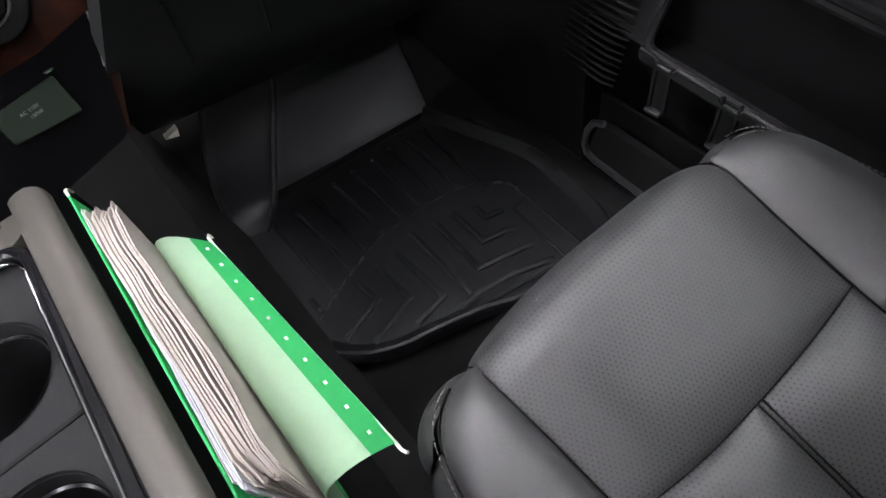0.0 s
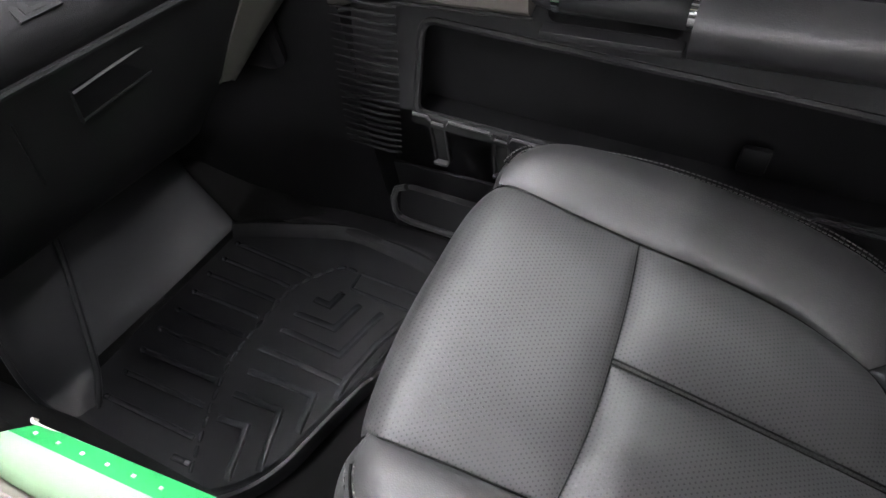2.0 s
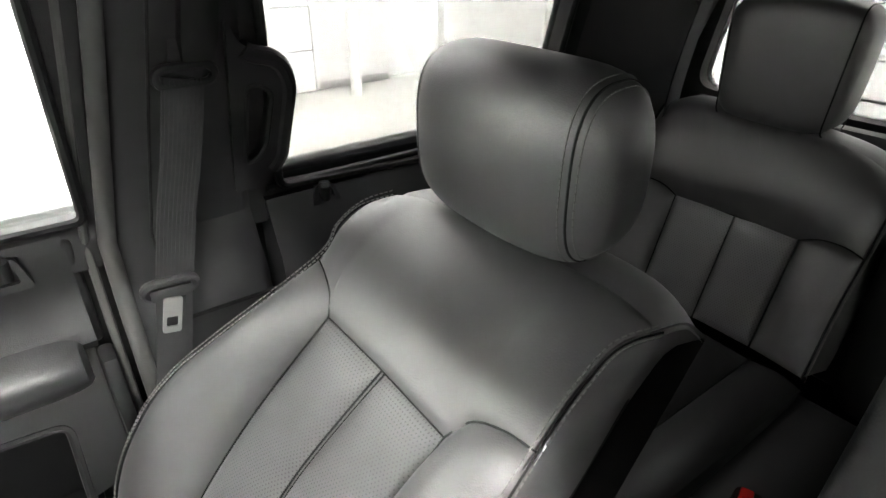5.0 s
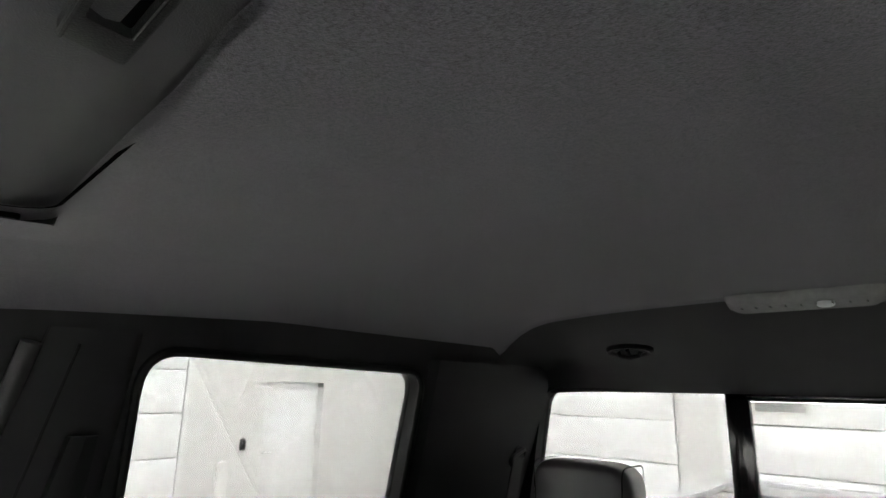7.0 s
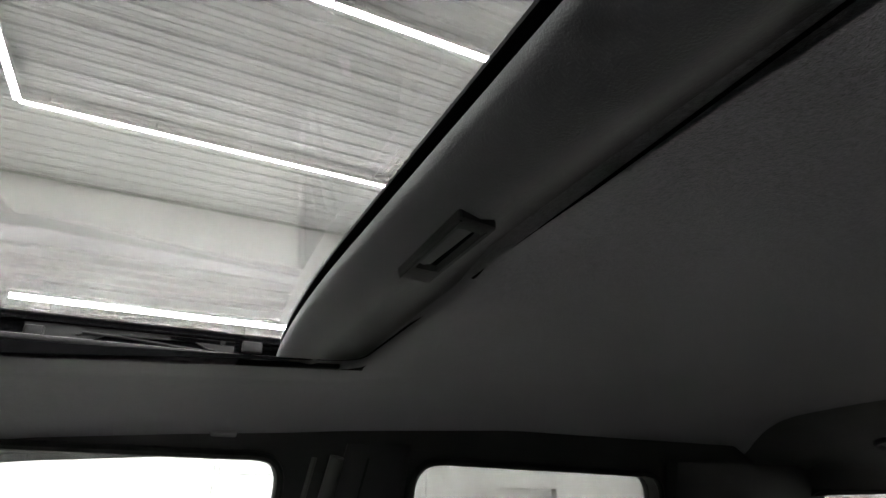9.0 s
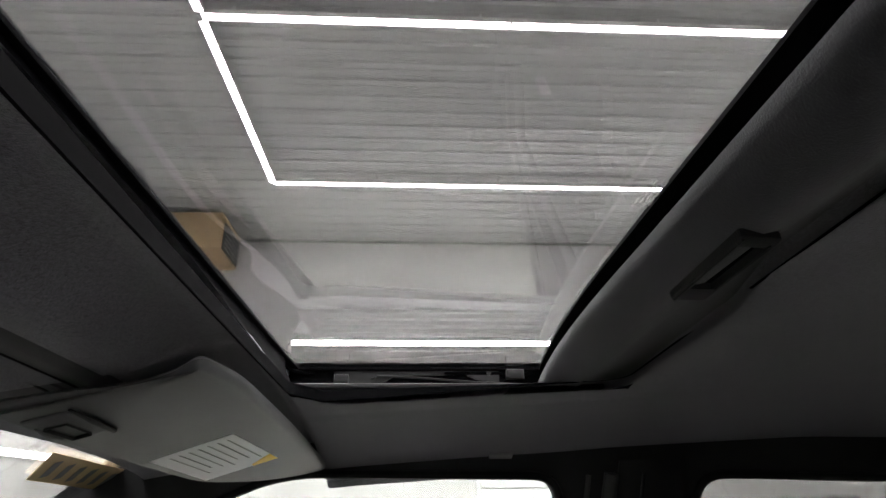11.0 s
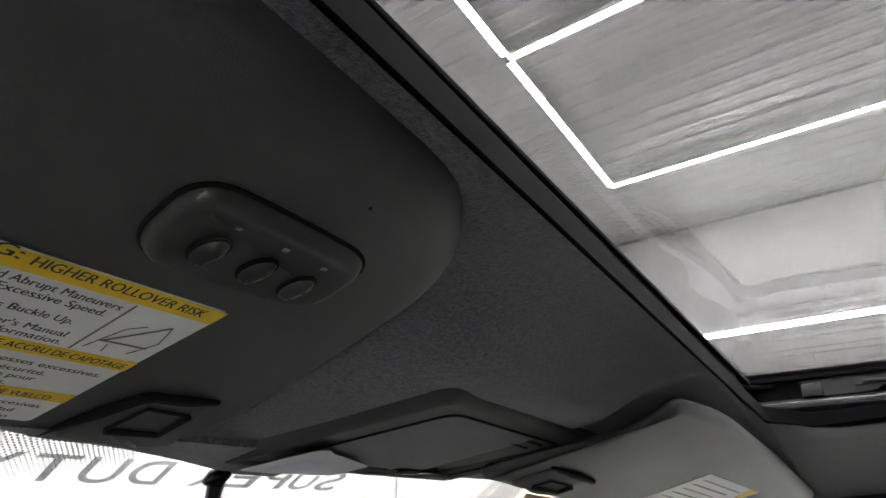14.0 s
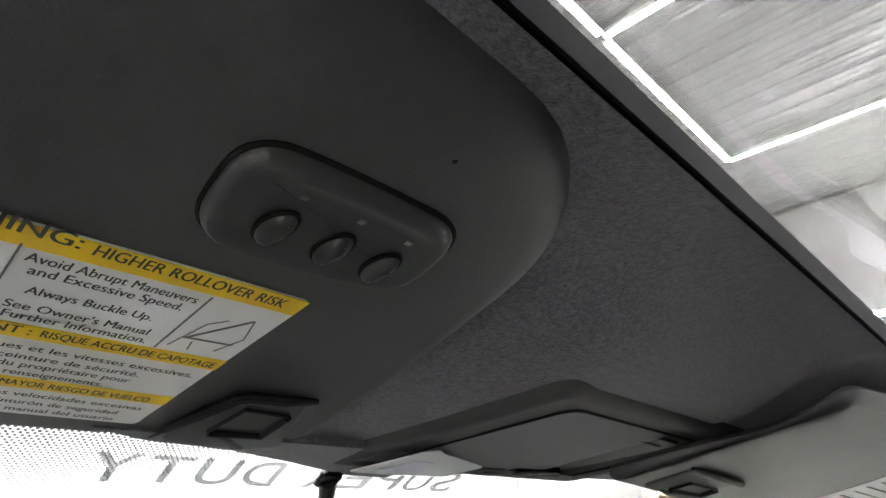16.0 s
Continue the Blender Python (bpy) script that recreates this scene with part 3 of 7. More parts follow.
for sgn, nm in ((1, "wall_cab_right"), (-1, "wall_cab_left")):
    w = part(nm, cab_side(sgn), plastic)
    tagged(w, "black cab side frame with pillars round the side windows", "cab side", kind="structure")


def glass_side(loop, sign, name):
    def to(a, b, d):
        x = side_x(b) + 0.030 + d
        return Vector((x if sign > 0 else 2 * XC - x, a, b))

    big = [((a + 0.003 if a > -0.3 else a), b) for a, b in loop]
    w = part(name, sheet(big, [], to, 0.004), glass if loop is FRONT_WIN else glass_dark)
    return tagged(w, "clear side window glass of the truck cab", "window", kind="structure")


n_win = 1
for sgn in (1, -1):
    for lp in (FRONT_WIN, REAR_WIN):
        if sgn > 0 or lp is REAR_WIN:
            glass_side(lp, sgn, "window_%d" % n_win)
        n_win += 1

# the unseen driver door, ajar on its front hinges to shape the cab's light
HINGE = Matrix.Translation((2 * XC - 0.87, 0.63, 0.0)) @ rot(0, 0, -18)
ajar = thing("door_3", "black-trimmed grey driver door, unseen, set ajar to let light in", "car door", HINGE @ Vector((0, -0.6, 0.0)), kind="structure")
for name, c, sz, mt in (("outer_skin", (-0.05, -0.62, 0.30), (0.03, 1.24, 0.90), body_paint), ("inner_panel", (0.0, -0.62, 0.32), (0.06, 1.20, 0.84), plastic_deep), ("frame_bar", (-0.02, -1.20, 0.98), (0.05, 0.05, 0.44), plastic), ("frame_bar", (-0.02, -0.80, 1.19), (0.05, 0.80, 0.04), plastic)):
    bm = boxed(c, sz, 0.012)
    bmesh.ops.transform(bm, matrix=HINGE, verts=bm.verts)
    part(name, bm, mt, ajar)
bm = boxed((-0.03, -0.66, 0.965), (0.004, 1.06, 0.43))
bmesh.ops.transform(bm, matrix=HINGE, verts=bm.verts)
part("pane", bm, glass, ajar)

# rubber seals round the right windows
for lp, nm in ((FRONT_WIN, "window seal of the front door"), (REAR_WIN, "window seal of the rear door")):
    pts = [Vector((side_x(b) - 0.004, a, b)) for a, b in lp]
    s = part("trim", tube(pts + [pts[0], pts[1]], 0.007, 8), plastic_deep)
    tagged(s, "thin black rubber " + nm, "window seal", kind="structure")

# cab floor, firewall, tunnel
tagged(part("floor", boxed((XC, -0.42, -0.04), (1.70, 2.84, 0.06), 0.01), carpet), "black carpeted cab floor", "floor", kind="structure")
tagged(part("wall_firewall", loft([[(XC - 0.78, 0.72, -0.02), (XC - 0.78, 0.98, 0.30), (XC - 0.78, 0.98, 0.80), (XC - 0.78, 1.05, 0.80), (XC - 0.78, 1.05, -0.02)],
                                   [(XC + 0.78, 0.72, -0.02), (XC + 0.78, 0.98, 0.30), (XC + 0.78, 0.98, 0.80), (XC + 0.78, 1.05, 0.80), (XC + 0.78, 1.05, -0.02)]]), carpet), "sloped carpeted firewall under the dashboard", "firewall", kind="structure")
tagged(part("wall_tunnel", loft([[(XC - 0.15, y, -0.02), (XC - 0.11, y, h), (XC + 0.08, y, h), (XC + 0.135, y, -0.02)] for y, h in ((0.98, 0.36), (0.7, 0.30), (0.2, 0.2), (-0.4, 0.16), (-1.6, 0.12))]), carpet), "carpeted hump along the middle of the cab floor", "floor", kind="structure")
tagged(part("wall_cab_rear", sheet([(XC - 0.86, -0.02), (XC + 0.86, -0.02), (XC + 0.86, 1.22), (XC - 0.86, 1.22)],
                                   [rounded([(XC - 0.70, 0.775), (XC + 0.70, 0.775), (XC + 0.635, 1.146), (XC - 0.635, 1.146)], 0.05, 6)],
                                   lambda a, b, d: Vector((a, -1.82 - d - (0.0 if b > 0.7 else 0.0), b)), 0.05), plastic_deep), "black rear cab wall round the back window", "cab rear", kind="structure")
for nm, y0, y1 in (("wall_cab_left_rear", -1.85, -0.66), ("wall_cab_left_front", 0.62, 0.95)):
    tagged(part(nm, boxed((2 * XC - 0.83, (y0 + y1) / 2, 0.36), (0.05, y1 - y0, 0.80), 0.02), plastic_deep), "plain black lower driver-side panel", "cab side", kind="structure")
tagged(part("wall_cab_right_lower", boxed((0.893, -0.45, 0.36), (0.04, 2.8, 0.80), 0.015), plastic_deep), "plain black lower body side behind the doors", "cab side", kind="structure")

# rear glass with its sliding middle pane
rg = thing("window_5", "rear cab window with a sliding middle pane", "window", (XC, -1.85, 0.78), kind="structure")
for x0, x1 in ((XC - 0.72, XC - 0.16), (XC + 0.16, XC + 0.72)):
    w = part("pane", boxed(((x0 + x1) / 2, -1.852, 0.955), (x1 - x0, 0.005, 0.40)), glass_dark, rg)
w = part("pane", boxed((XC, -1.842, 0.945), (0.32, 0.005, 0.36)), glass_dark, rg)
for x in (XC + 0.165, XC - 0.165):
    part("window_frame", boxed((x, -1.84, 0.95), (0.048, 0.02, 0.40), 0.004), gloss_black, rg)
part("window_frame", boxed((XC, -1.838, 1.136), (0.36, 0.016, 0.020), 0.003), gloss_black, rg)

# windshield and what lies beyond the cab
WS0, WSN = Vector((XC, 0.15, 1.17)), Vector((0, 0.5, 0.866))


def ws_point(x, y, lift=0.0):
    z = WS0.z - (y - WS0.y) * 0.577
    return Vector((x, y, z)) + WSN * lift


ws = part("window_6", sheet([(XC - 0.74, 0.055), (XC + 0.74, 0.055), (XC + 0.82, 0.80), (XC - 0.82, 0.80)], [], lambda a, b, d: ws_point(a, b, d), 0.005), glass_front)
ws.visible_shadow = False
tagged(ws, "large raked windshield glass of the truck cab", "windshield", kind="structure")

# ---------------------------------------------------------------- roof lining and sunroof
OX0, OX1, OY0, OY1 = -0.285, 0.387, -0.574, -0.2222  # trim edge of the roof opening


def lining_z(x, y):
    pts = ((0.056, 1.2205), (-0.02, 1.2325), (-0.11, 1.2475), (-0.26, 1.262), (-0.62, 1.283), (-1.0, 1.298), (-1.40, 1.293), (-1.455, 1.291), (-1.466, 1.286), (-1.83, 1.140))
    z = pts[0][1] if y > pts[0][0] else pts[-1][1]
    for (ya, za), (yb, zb) in zip(pts, pts[1:]):
        if yb <= y <= ya:
            t = (ya - y) / (ya - yb)
            z = za + (zb - za) * t
    dx = abs(x - XC)
    drop = ((0, 0), (0.30, 0.0), (0.40, 0.007), (0.50, 0.021), (0.57, 0.037), (0.60, 0.046), (0.63, 0.056), (0.66, 0.068), (0.70, 0.085))
    d = drop[-1][1]
    for (a, da), (b, db) in zip(drop, drop[1:]):
        if a <= dx <= b:
            d = da + (db - da) * (dx - a) / (b - a)
    if y < -1.15 and dx < 0.62:
        q = min(1.0, (-1.15 - y) / 0.25)
        d *= 1 - 0.8 * q * min(1.0, (0.62 - dx) / 0.16)
    if y < -1.47:
        d *= max(0.0, 1 - (-1.47 - y) / 0.36) * 0.9 + 0.1
    if y > -0.11:
        d *= 0.55
    z -= d

    def rise(v, a, b):
        q = min(1.0, max(0.0, (v - a) / (b - a)))
        return q * q * (3 - 2 * q)

    # a flat flange beside the opening, ending in a soft step
    k = rise(y, -0.66, -0.58) * rise(y, -0.17, -0.24) if x > XC else 0.0
    z += k * (d - 0.010) * rise(dx, 0.44, 0.405)
    # shallow pockets that take the folded visors
    z += 0.011 * rise(y, -0.275, -0.226) * rise(y, -0.11, -0.20) * rise(dx, 0.46, 0.34)
    k = rise(x, 0.34, 0.06) * rise(y, -0.275, -0.223) * rise(y, -0.12, -0.19)
    z += k * max(0.0, 1.293 - z)
    k = rise(x, 0.040, -0.055) * rise(y, -0.262, -0.222)
    z += k * max(0.0, 1.293 - max(0.0, y + 0.190) * 0.235 - z)
    k = rise(x, 0.20, 0.25) * rise(y, -0.2205, -0.200)
    z += k * max(0.0, 1.227 - 0.235 * (y + 0.147) - 0.11 * (x - 0.464) + 0.022 - z)
    return z


def slant(x, y):
    """The opening's rear edge runs slightly back towards the side."""
    q = min(1.0, max(0.0, (x + 0.15) / 0.55))
    f = min(1.0, max(0.0, (0.34 - x) / 0.28))
    return -0.030 * q * q * math.exp(-((y - OY0) / 0.09) ** 2) + 0.013 * f * f * (3 - 2 * f) * math.exp(-((y - OY1) / 0.022) ** 2)


def roof_lining(rear=False):
    xs = sorted({*[XC + 0.70 * s * k / 14 for k in range(15) for s in (1, -1)], OX0 - 0.004, OX1 + 0.004, XC + 0.62, XC - 0.62, XC + 0.65, XC - 0.65, *[-0.08 + 0.012 * k for k in range(9)], *[0.19 + 0.012 * k for k in range(7)]})
    ys = sorted({*[-1.83 + 1.886 * k / 40 for k in range(41)], OY0 - 0.004, OY1 + 0.004, -1.47, -1.42, -0.11, *[-0.262 + 0.010 * k for k in range(32)], *[-0.2165 + 0.0044 * k for k in range(7)]})
    xs = sorted({*xs, *[0.42 + 0.01 * k for k in range(9)]})
    ys = sorted({*[y for y in ys if rear == (y < -1.462)], -1.466, *([] if rear else [-1.455])})
    bow = lambda x, y: -0.38 * (x - 0.01) ** 2 * min(1.0, max(0.0, (-1.15 - y) / 0.28)) * min(1.0, max(0.0, (1.83 + y) / 0.20))  # noqa: E731
    bm = bmesh.new()
    lo = {(i, j): bm.verts.new((x, y + slant(x, y) + bow(x, y), lining_z(x, y))) for i, x in enumerate(xs) for j, y in enumerate(ys)}
    up = {(i, j): bm.verts.new((x, y + slant(x, y) + bow(x, y), lining_z(x, y) + 0.012)) for i, x in enumerate(xs) for j, y in enumerate(ys)}
    hole = lambda i, j: OX0 - 0.005 < (xs[i] + xs[i + 1]) / 2 < OX1 + 0.005 and OY0 - 0.005 < (ys[j] + ys[j + 1]) / 2 < OY1 + 0.005  # noqa: E731
    for i in range(len(xs) - 1):
        for j in range(len(ys) - 1):
            if not hole(i, j):
                bm.faces.new((lo[i, j], lo[i, j + 1], lo[i + 1, j + 1], lo[i + 1, j]))
                bm.faces.new((up[i, j], up[i + 1, j], up[i + 1, j + 1], up[i, j + 1]))
    return bm


lining = part("ceiling_cab", roof_lining(), headlining, angle=28)
tagged(lining, "charcoal woven cloth headliner of the truck cab", "headliner", kind="structure")
tagged(part("ceiling_rear_header", roof_lining(True), plastic, angle=28), "smooth black rear header panel above the back window", "headliner", kind="structure")


def rim_ring(prof, r=0.036, n=8):
    """The soft edge of the opening: a rounded-rectangle ring with the given profile (inset, lift)."""
    loops = []
    for inset, lift in prof:
        l = rrect(OX0 - 0.004 + inset, OX1 + 0.004 - inset, OY0 - 0.004 + inset, OY1 + 0.004 - inset, r - inset, n)
        loops.append([Vector((a, b + slant(a, b), lining_z(a, b) + (lift if b > -0.5 else 0.0105))) for a, b in l])
    bm = loft(loops, True, False)
    # the lining's rounded inner corners
    l = rrect(OX0 - 0.003, OX1 + 0.003, OY0 - 0.003, OY1 + 0.003, r, n)
    for q, (cx, cy) in enumerate(((OX1 + 0.006, OY1 + 0.006), (OX0 - 0.006, OY1 + 0.006), (OX0 - 0.006, OY0 - 0.006), (OX1 + 0.006, OY0 - 0.006))):
        arc = [bm.verts.new((a, b + slant(a, b), lining_z(a, b))) for a, b in l[q * (n + 1):(q + 1) * (n + 1)]]
        c = bm.verts.new((cx, cy + slant(cx, cy), lining_z(cx, cy)))
        for a, b in zip(arc, arc[1:]):
            bm.faces.new((c, a, b))
    return bm


# Rim colour is near-black: shade of the dark gap is put into it
tagged(part("trim_opening", rim_ring(((-0.0016, 0.0002), (0.0, -0.0009), (0.0010, -0.0010), (0.0018, -0.0002), (0.0018, 0.0030), (0.0010, 0.0125))), seal_black), "thin black rounded edge of the sunroof opening", "sunroof trim", kind="structure")
# the well above the opening: black walls and tracks
GLZ = 1.322
well = thing("sunroof_frame", "black sunroof well with metal guide tracks", "sunroof frame", (XC, -0.4, 1.28), kind="structure")
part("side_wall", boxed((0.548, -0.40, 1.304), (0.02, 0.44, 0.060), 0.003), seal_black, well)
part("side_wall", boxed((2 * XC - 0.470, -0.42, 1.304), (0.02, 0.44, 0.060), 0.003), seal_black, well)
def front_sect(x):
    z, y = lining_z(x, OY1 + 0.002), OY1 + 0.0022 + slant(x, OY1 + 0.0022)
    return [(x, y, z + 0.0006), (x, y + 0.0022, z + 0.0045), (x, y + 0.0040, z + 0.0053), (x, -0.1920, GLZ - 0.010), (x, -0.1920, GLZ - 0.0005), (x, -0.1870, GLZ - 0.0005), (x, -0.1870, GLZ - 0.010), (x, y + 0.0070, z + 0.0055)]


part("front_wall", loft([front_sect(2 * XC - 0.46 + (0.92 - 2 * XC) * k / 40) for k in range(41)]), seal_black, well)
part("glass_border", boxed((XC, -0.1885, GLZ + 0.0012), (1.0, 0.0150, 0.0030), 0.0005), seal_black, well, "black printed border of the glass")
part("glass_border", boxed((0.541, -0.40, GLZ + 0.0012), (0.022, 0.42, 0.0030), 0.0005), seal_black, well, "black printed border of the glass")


def rear_bow(x):
    """The glass's rear border and the shade's front edge bow backwards towards the side."""
    return -0.026 * max(0.0, (x - 0.12) / 0.40) ** 2


part("glass_border", loft([[(x, -0.508 + rear_bow(x), GLZ + 0.0), (x, -0.508 + rear_bow(x), GLZ + 0.003), (x, -0.66, GLZ + 0.003), (x, -0.66, GLZ + 0.0)] for x in [-0.45 + 0.05 * k for k in range(21)]]), seal_black, well, "black printed border of the glass")
part("ledge", boxed((0.482, -0.40, 1.279), (0.13, 0.38, 0.006), 0.002), plastic_deep, well)
# the guide mechanism along the passenger side
part("guide_rail", loft([[(0.536, y, 1.284), (0.530, y, 1.286), (0.530, y, 1.294), (0.533, y, 1.296), (0.533, y, 1.300), (0.537, y, 1.302)] for y in (-0.20, -0.30, -0.45, -0.60)]), plastic_deep, well)
plate = part("carrier", sheet(rounded([(-0.245, 1.302), (-0.245, 1.320), (-0.300, 1.323), (-0.440, 1.326), (-0.478, 1.326), (-0.478, 1.304), (-0.445, 1.309), (-0.430, 1.316), (-0.330, 1.314), (-0.310, 1.303)], 0.002, 2), [], lambda a, b, d: Vector((0.534 + d, a, b)), 0.003), plastic_deep, well, "black plastic slide carrier")
for y, z in ((-0.253, 1.312), (-0.463, 1.318)):
    part("screw", tube([(0.535, y, z), (0.5315, y, z)], 0.0035, 10), plastic_deep, plate)
part("block", boxed((0.531, -0.256, 1.309), (0.008, 0.020, 0.014), 0.002), plastic_deep, plate)
part("block", boxed((0.531, -0.500, 1.316), (0.008, 0.026, 0.014), 0.002), plastic_deep, plate)
part("lift_arm", tube([(0.5315, -0.300, 1.314), (0.5305, -0.36, 1.311), (0.5305, -0.44, 1.305), (0.5305, -0.52, 1.301)], 0.0016, 6), plastic_deep, well)
part("pivot", tube([(0.535, -0.300, 1.314), (0.530, -0.300, 1.314)], 0.0045, 12), plastic_deep, well)
part("ledge", boxed((2 * XC - 0.432, -0.41, 1.279), (0.07, 0.36, 0.006), 0.002), gloss_black, well)
for x, z, r in ((0.470, 1.284, 0.003), (0.505, 1.286, 0.003), (0.440, 1.283, 0.0025)):
    part("track", tube([(x, -0.23, z), (x, -0.58, z)], r, 8), plastic, well)
part("seal", tube([Vector((a, b, GLZ - 0.004)) for a, b in rrect(2 * XC - 0.462, 0.536, -0.66, -0.1880, 0.03, 5)] + [Vector((0.536, -0.40, GLZ - 0.004))], 0.0030, 8), seal_black, well)



def roof_shell():
    xs = sorted({*[XC - 0.72 + 1.44 * k / 24 for k in range(25)], 2 * XC - 0.465, 0.545})
    ys = sorted({*[-1.9 + 1.95 * k / 30 for k in range(31)], -0.70, -0.182})
    zf = lambda x, y: max(lining_z(x, y) + 0.020, 1.338 - (abs(x - XC) / 0.72) ** 4 * 0.10 - max(0, y + 0.1) * 0.5)  # noqa: E731
    bm = bmesh.new()
    lo = {(i, j): bm.verts.new((x, y, zf(x, y))) for i, x in enumerate(xs) for j, y in enumerate(ys)}
    up = {(i, j): bm.verts.new((x, y, zf(x, y) + 0.004)) for i, x in enumerate(xs) for j, y in enumerate(ys)}
    for i in range(len(xs) - 1):
        for j in range(len(ys) - 1):
            if 2 * XC - 0.465 < (xs[i] + xs[i + 1]) / 2 < 0.545 and -0.70 < (ys[j] + ys[j + 1]) / 2 < -0.182:
                continue
            bm.faces.new((lo[i, j], lo[i, j + 1], lo[i + 1, j + 1], lo[i + 1, j]))
            bm.faces.new((up[i, j], up[i + 1, j], up[i + 1, j + 1], up[i, j + 1]))
    return bm


roof_skin = part("ceiling_roof", roof_shell(), body_paint)
tagged(roof_skin, "painted steel roof skin over the cab", "roof", kind="structure")
glass_pane = part("window_7", boxed((0.09, -0.4405, GLZ + 0.006), (0.93, 0.519, 0.005)), glass_roof)
glass_pane.visible_shadow = False
tagged(glass_pane, "tinted sunroof glass panel, closed", "sunroof", kind="structure")

# glass maker's mark: small unreadable bars
mark = thing("glass_mark", "small dark printed maker's mark on the sunroof glass", "glass mark", (0.06, -0.50, GLZ))
for w, dx, y, h in ((0.020, 0.004, -0.5075, 0.0020), (0.014, 0.010, -0.5045, 0.0012), (0.030, 0.0, -0.5018, 0.0030), (0.024, 0.003, -0.4975, 0.0016), (0.028, -0.002, -0.4945, 0.0012), (0.012, 0.010, -0.4915, 0.0012)):
    n = int(w / 0.0022)
    for q in range(n):
        if q % 5 != 3:
            part("bar", boxed((0.028 + 1.1 * (dx - w / 2 + 0.0022 * (q + 0.5)), 1.1 * y + 0.0435, GLZ + 0.0022), (0.0014, h * 0.9, 0.0005)), ink, mark)

# sliding shade, pushed back, with a rolled front edge and a pull
shade = thing("sunroof_shade", "charcoal sliding sunroof shade, pushed partly back", "sunroof shade", (XC, -0.56, 1.28))
prof = [(-0.504, 1.303), (-0.506, 1.296), (-0.514, 1.286), (-0.524, 1.279), (-0.540, 1.2775), (-0.556, 1.2830), (-0.574, 1.2935), (-0.62, 1.3015), (-0.80, 1.3050), (-0.80, 1.3075), (-0.53, 1.306)]
part("panel", loft([[(x, y + rear_bow(x) * (1 if y > -0.6 else 0), z) for y, z in prof] for x in [2 * XC - 0.462] + [2 * XC - 0.45 + 0.92 * k / 24 for k in range(25)] + [0.532]]), shade_cloth, shade)
HZ = frame_of((0.031, -0.541, 1.2765), (1, -0.04, 0), (0, -1, 0.10))
pull = part("pull", boxed((0, 0, 0), (0.002, 0.002, 0.002)), plastic_deep, shade, "recessed black plastic pull")
hb = loft([[HZ @ Vector((a, b, d)) for a, b in l] for l, d in (
    (rounded([(-0.050, -0.014), (0.050, -0.014), (0.062, 0.014), (-0.040, 0.014)], 0.003, 3), -0.004),
    (rounded([(-0.050, -0.014), (0.050, -0.014), (0.062, 0.014), (-0.040, 0.014)], 0.003, 3), 0.0010),
    (rounded([(-0.047, -0.0125), (0.048, -0.0125), (0.058, 0.0125), (-0.038, 0.0125)], 0.003, 3), 0.0022),
    (rounded([(-0.036, -0.009), (0.030, -0.009), (0.036, 0.009), (-0.030, 0.009)], 0.002, 3), 0.0016),
    (rounded([(-0.034, -0.008), (0.028, -0.008), (0.034, 0.008), (-0.028, 0.008)], 0.002, 3), -0.004))], True, False)
part("bezel", hb, plastic, pull)
# Near-black plate paints the shade inside the pull's recess
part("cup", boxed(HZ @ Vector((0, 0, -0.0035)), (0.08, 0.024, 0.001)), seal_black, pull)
part("bar", tube([HZ @ Vector((-0.047, -0.0125, 0.0022)), HZ @ Vector((0.048, -0.0125, 0.0022))], 0.0009, 6), plastic_soft, pull)
part("bar", tube([HZ @ Vector((-0.034, 0.0095, 0.0018)), HZ @ Vector((0.034, 0.0095, 0.0018))], 0.0009, 6), plastic_soft, pull)

# small lamps on the lining
lp = thing("reading_lamp", "small frosted lens above the passenger window", "lamp", (0.695, -0.496, 1.2))
zz = lining_z(0.680, -0.496)
part("lens", boxed((0.680, -0.496, zz - 0.002), (0.013, 0.038, 0.007), 0.003, m=rot(0, 22, 0)), lens_clear, lp)
dome = thing("dome_lamp", "clear ribbed dome lamp at the rear of the headliner", "lamp", (0.01, -1.478, 1.28))
dome_at = frame_of((0.010, -1.474, 1.2875), (1, 0.02, 0), (0, -1, -0.36))
body = loft([[dome_at @ Vector((x, y, h)) for x, y in rrect(-0.105 + q, 0.105 - q, -0.026 + q * 0.6, 0.026 - q * 0.6, 0.020 - q * 0.4, 5)] for q, h in ((0.0, -0.004), (0.0, 0.006), (0.004, 0.013), (0.012, 0.017), (0.020, 0.018))])
lens_part = part("lens", body, lens_clear, dome)
for k in range(9):
    part("lens_rib", boxed(dome_at @ Vector((-0.08 + 0.02 * k, 0.0, 0.018)), (0.0015, 0.030, 0.002)), lens_clear, lens_part)
part("bulb", superellipsoid(dome_at @ Vector((-0.030, 0.0, 0.017)), (0.012, 0.012, 0.006), 0.8, 12, 8), label_white, dome)
hook = thing("coat_hook", "small black folding coat hook on the rear header", "coat hook", (0.35, -1.62, 1.22))
hz = lining_z(0.35, -1.62)
hook_at = frame_of((0.35, -1.62, hz - 0.001), (1, 0, 0), (0, -0.93, -0.37))
oval = [(0.050 * math.cos(2 * math.pi * k / 32), 0.024 * math.sin(2 * math.pi * k / 32)) for k in range(32)]
part("base", loft([[hook_at @ Vector((x * f, y * f, h)) for x, y in oval] for f, h in ((1.0, -0.004), (1.0, 0.003), (0.92, 0.0055), (0.80, 0.0045), (0.72, 0.001))]), plastic, hook)
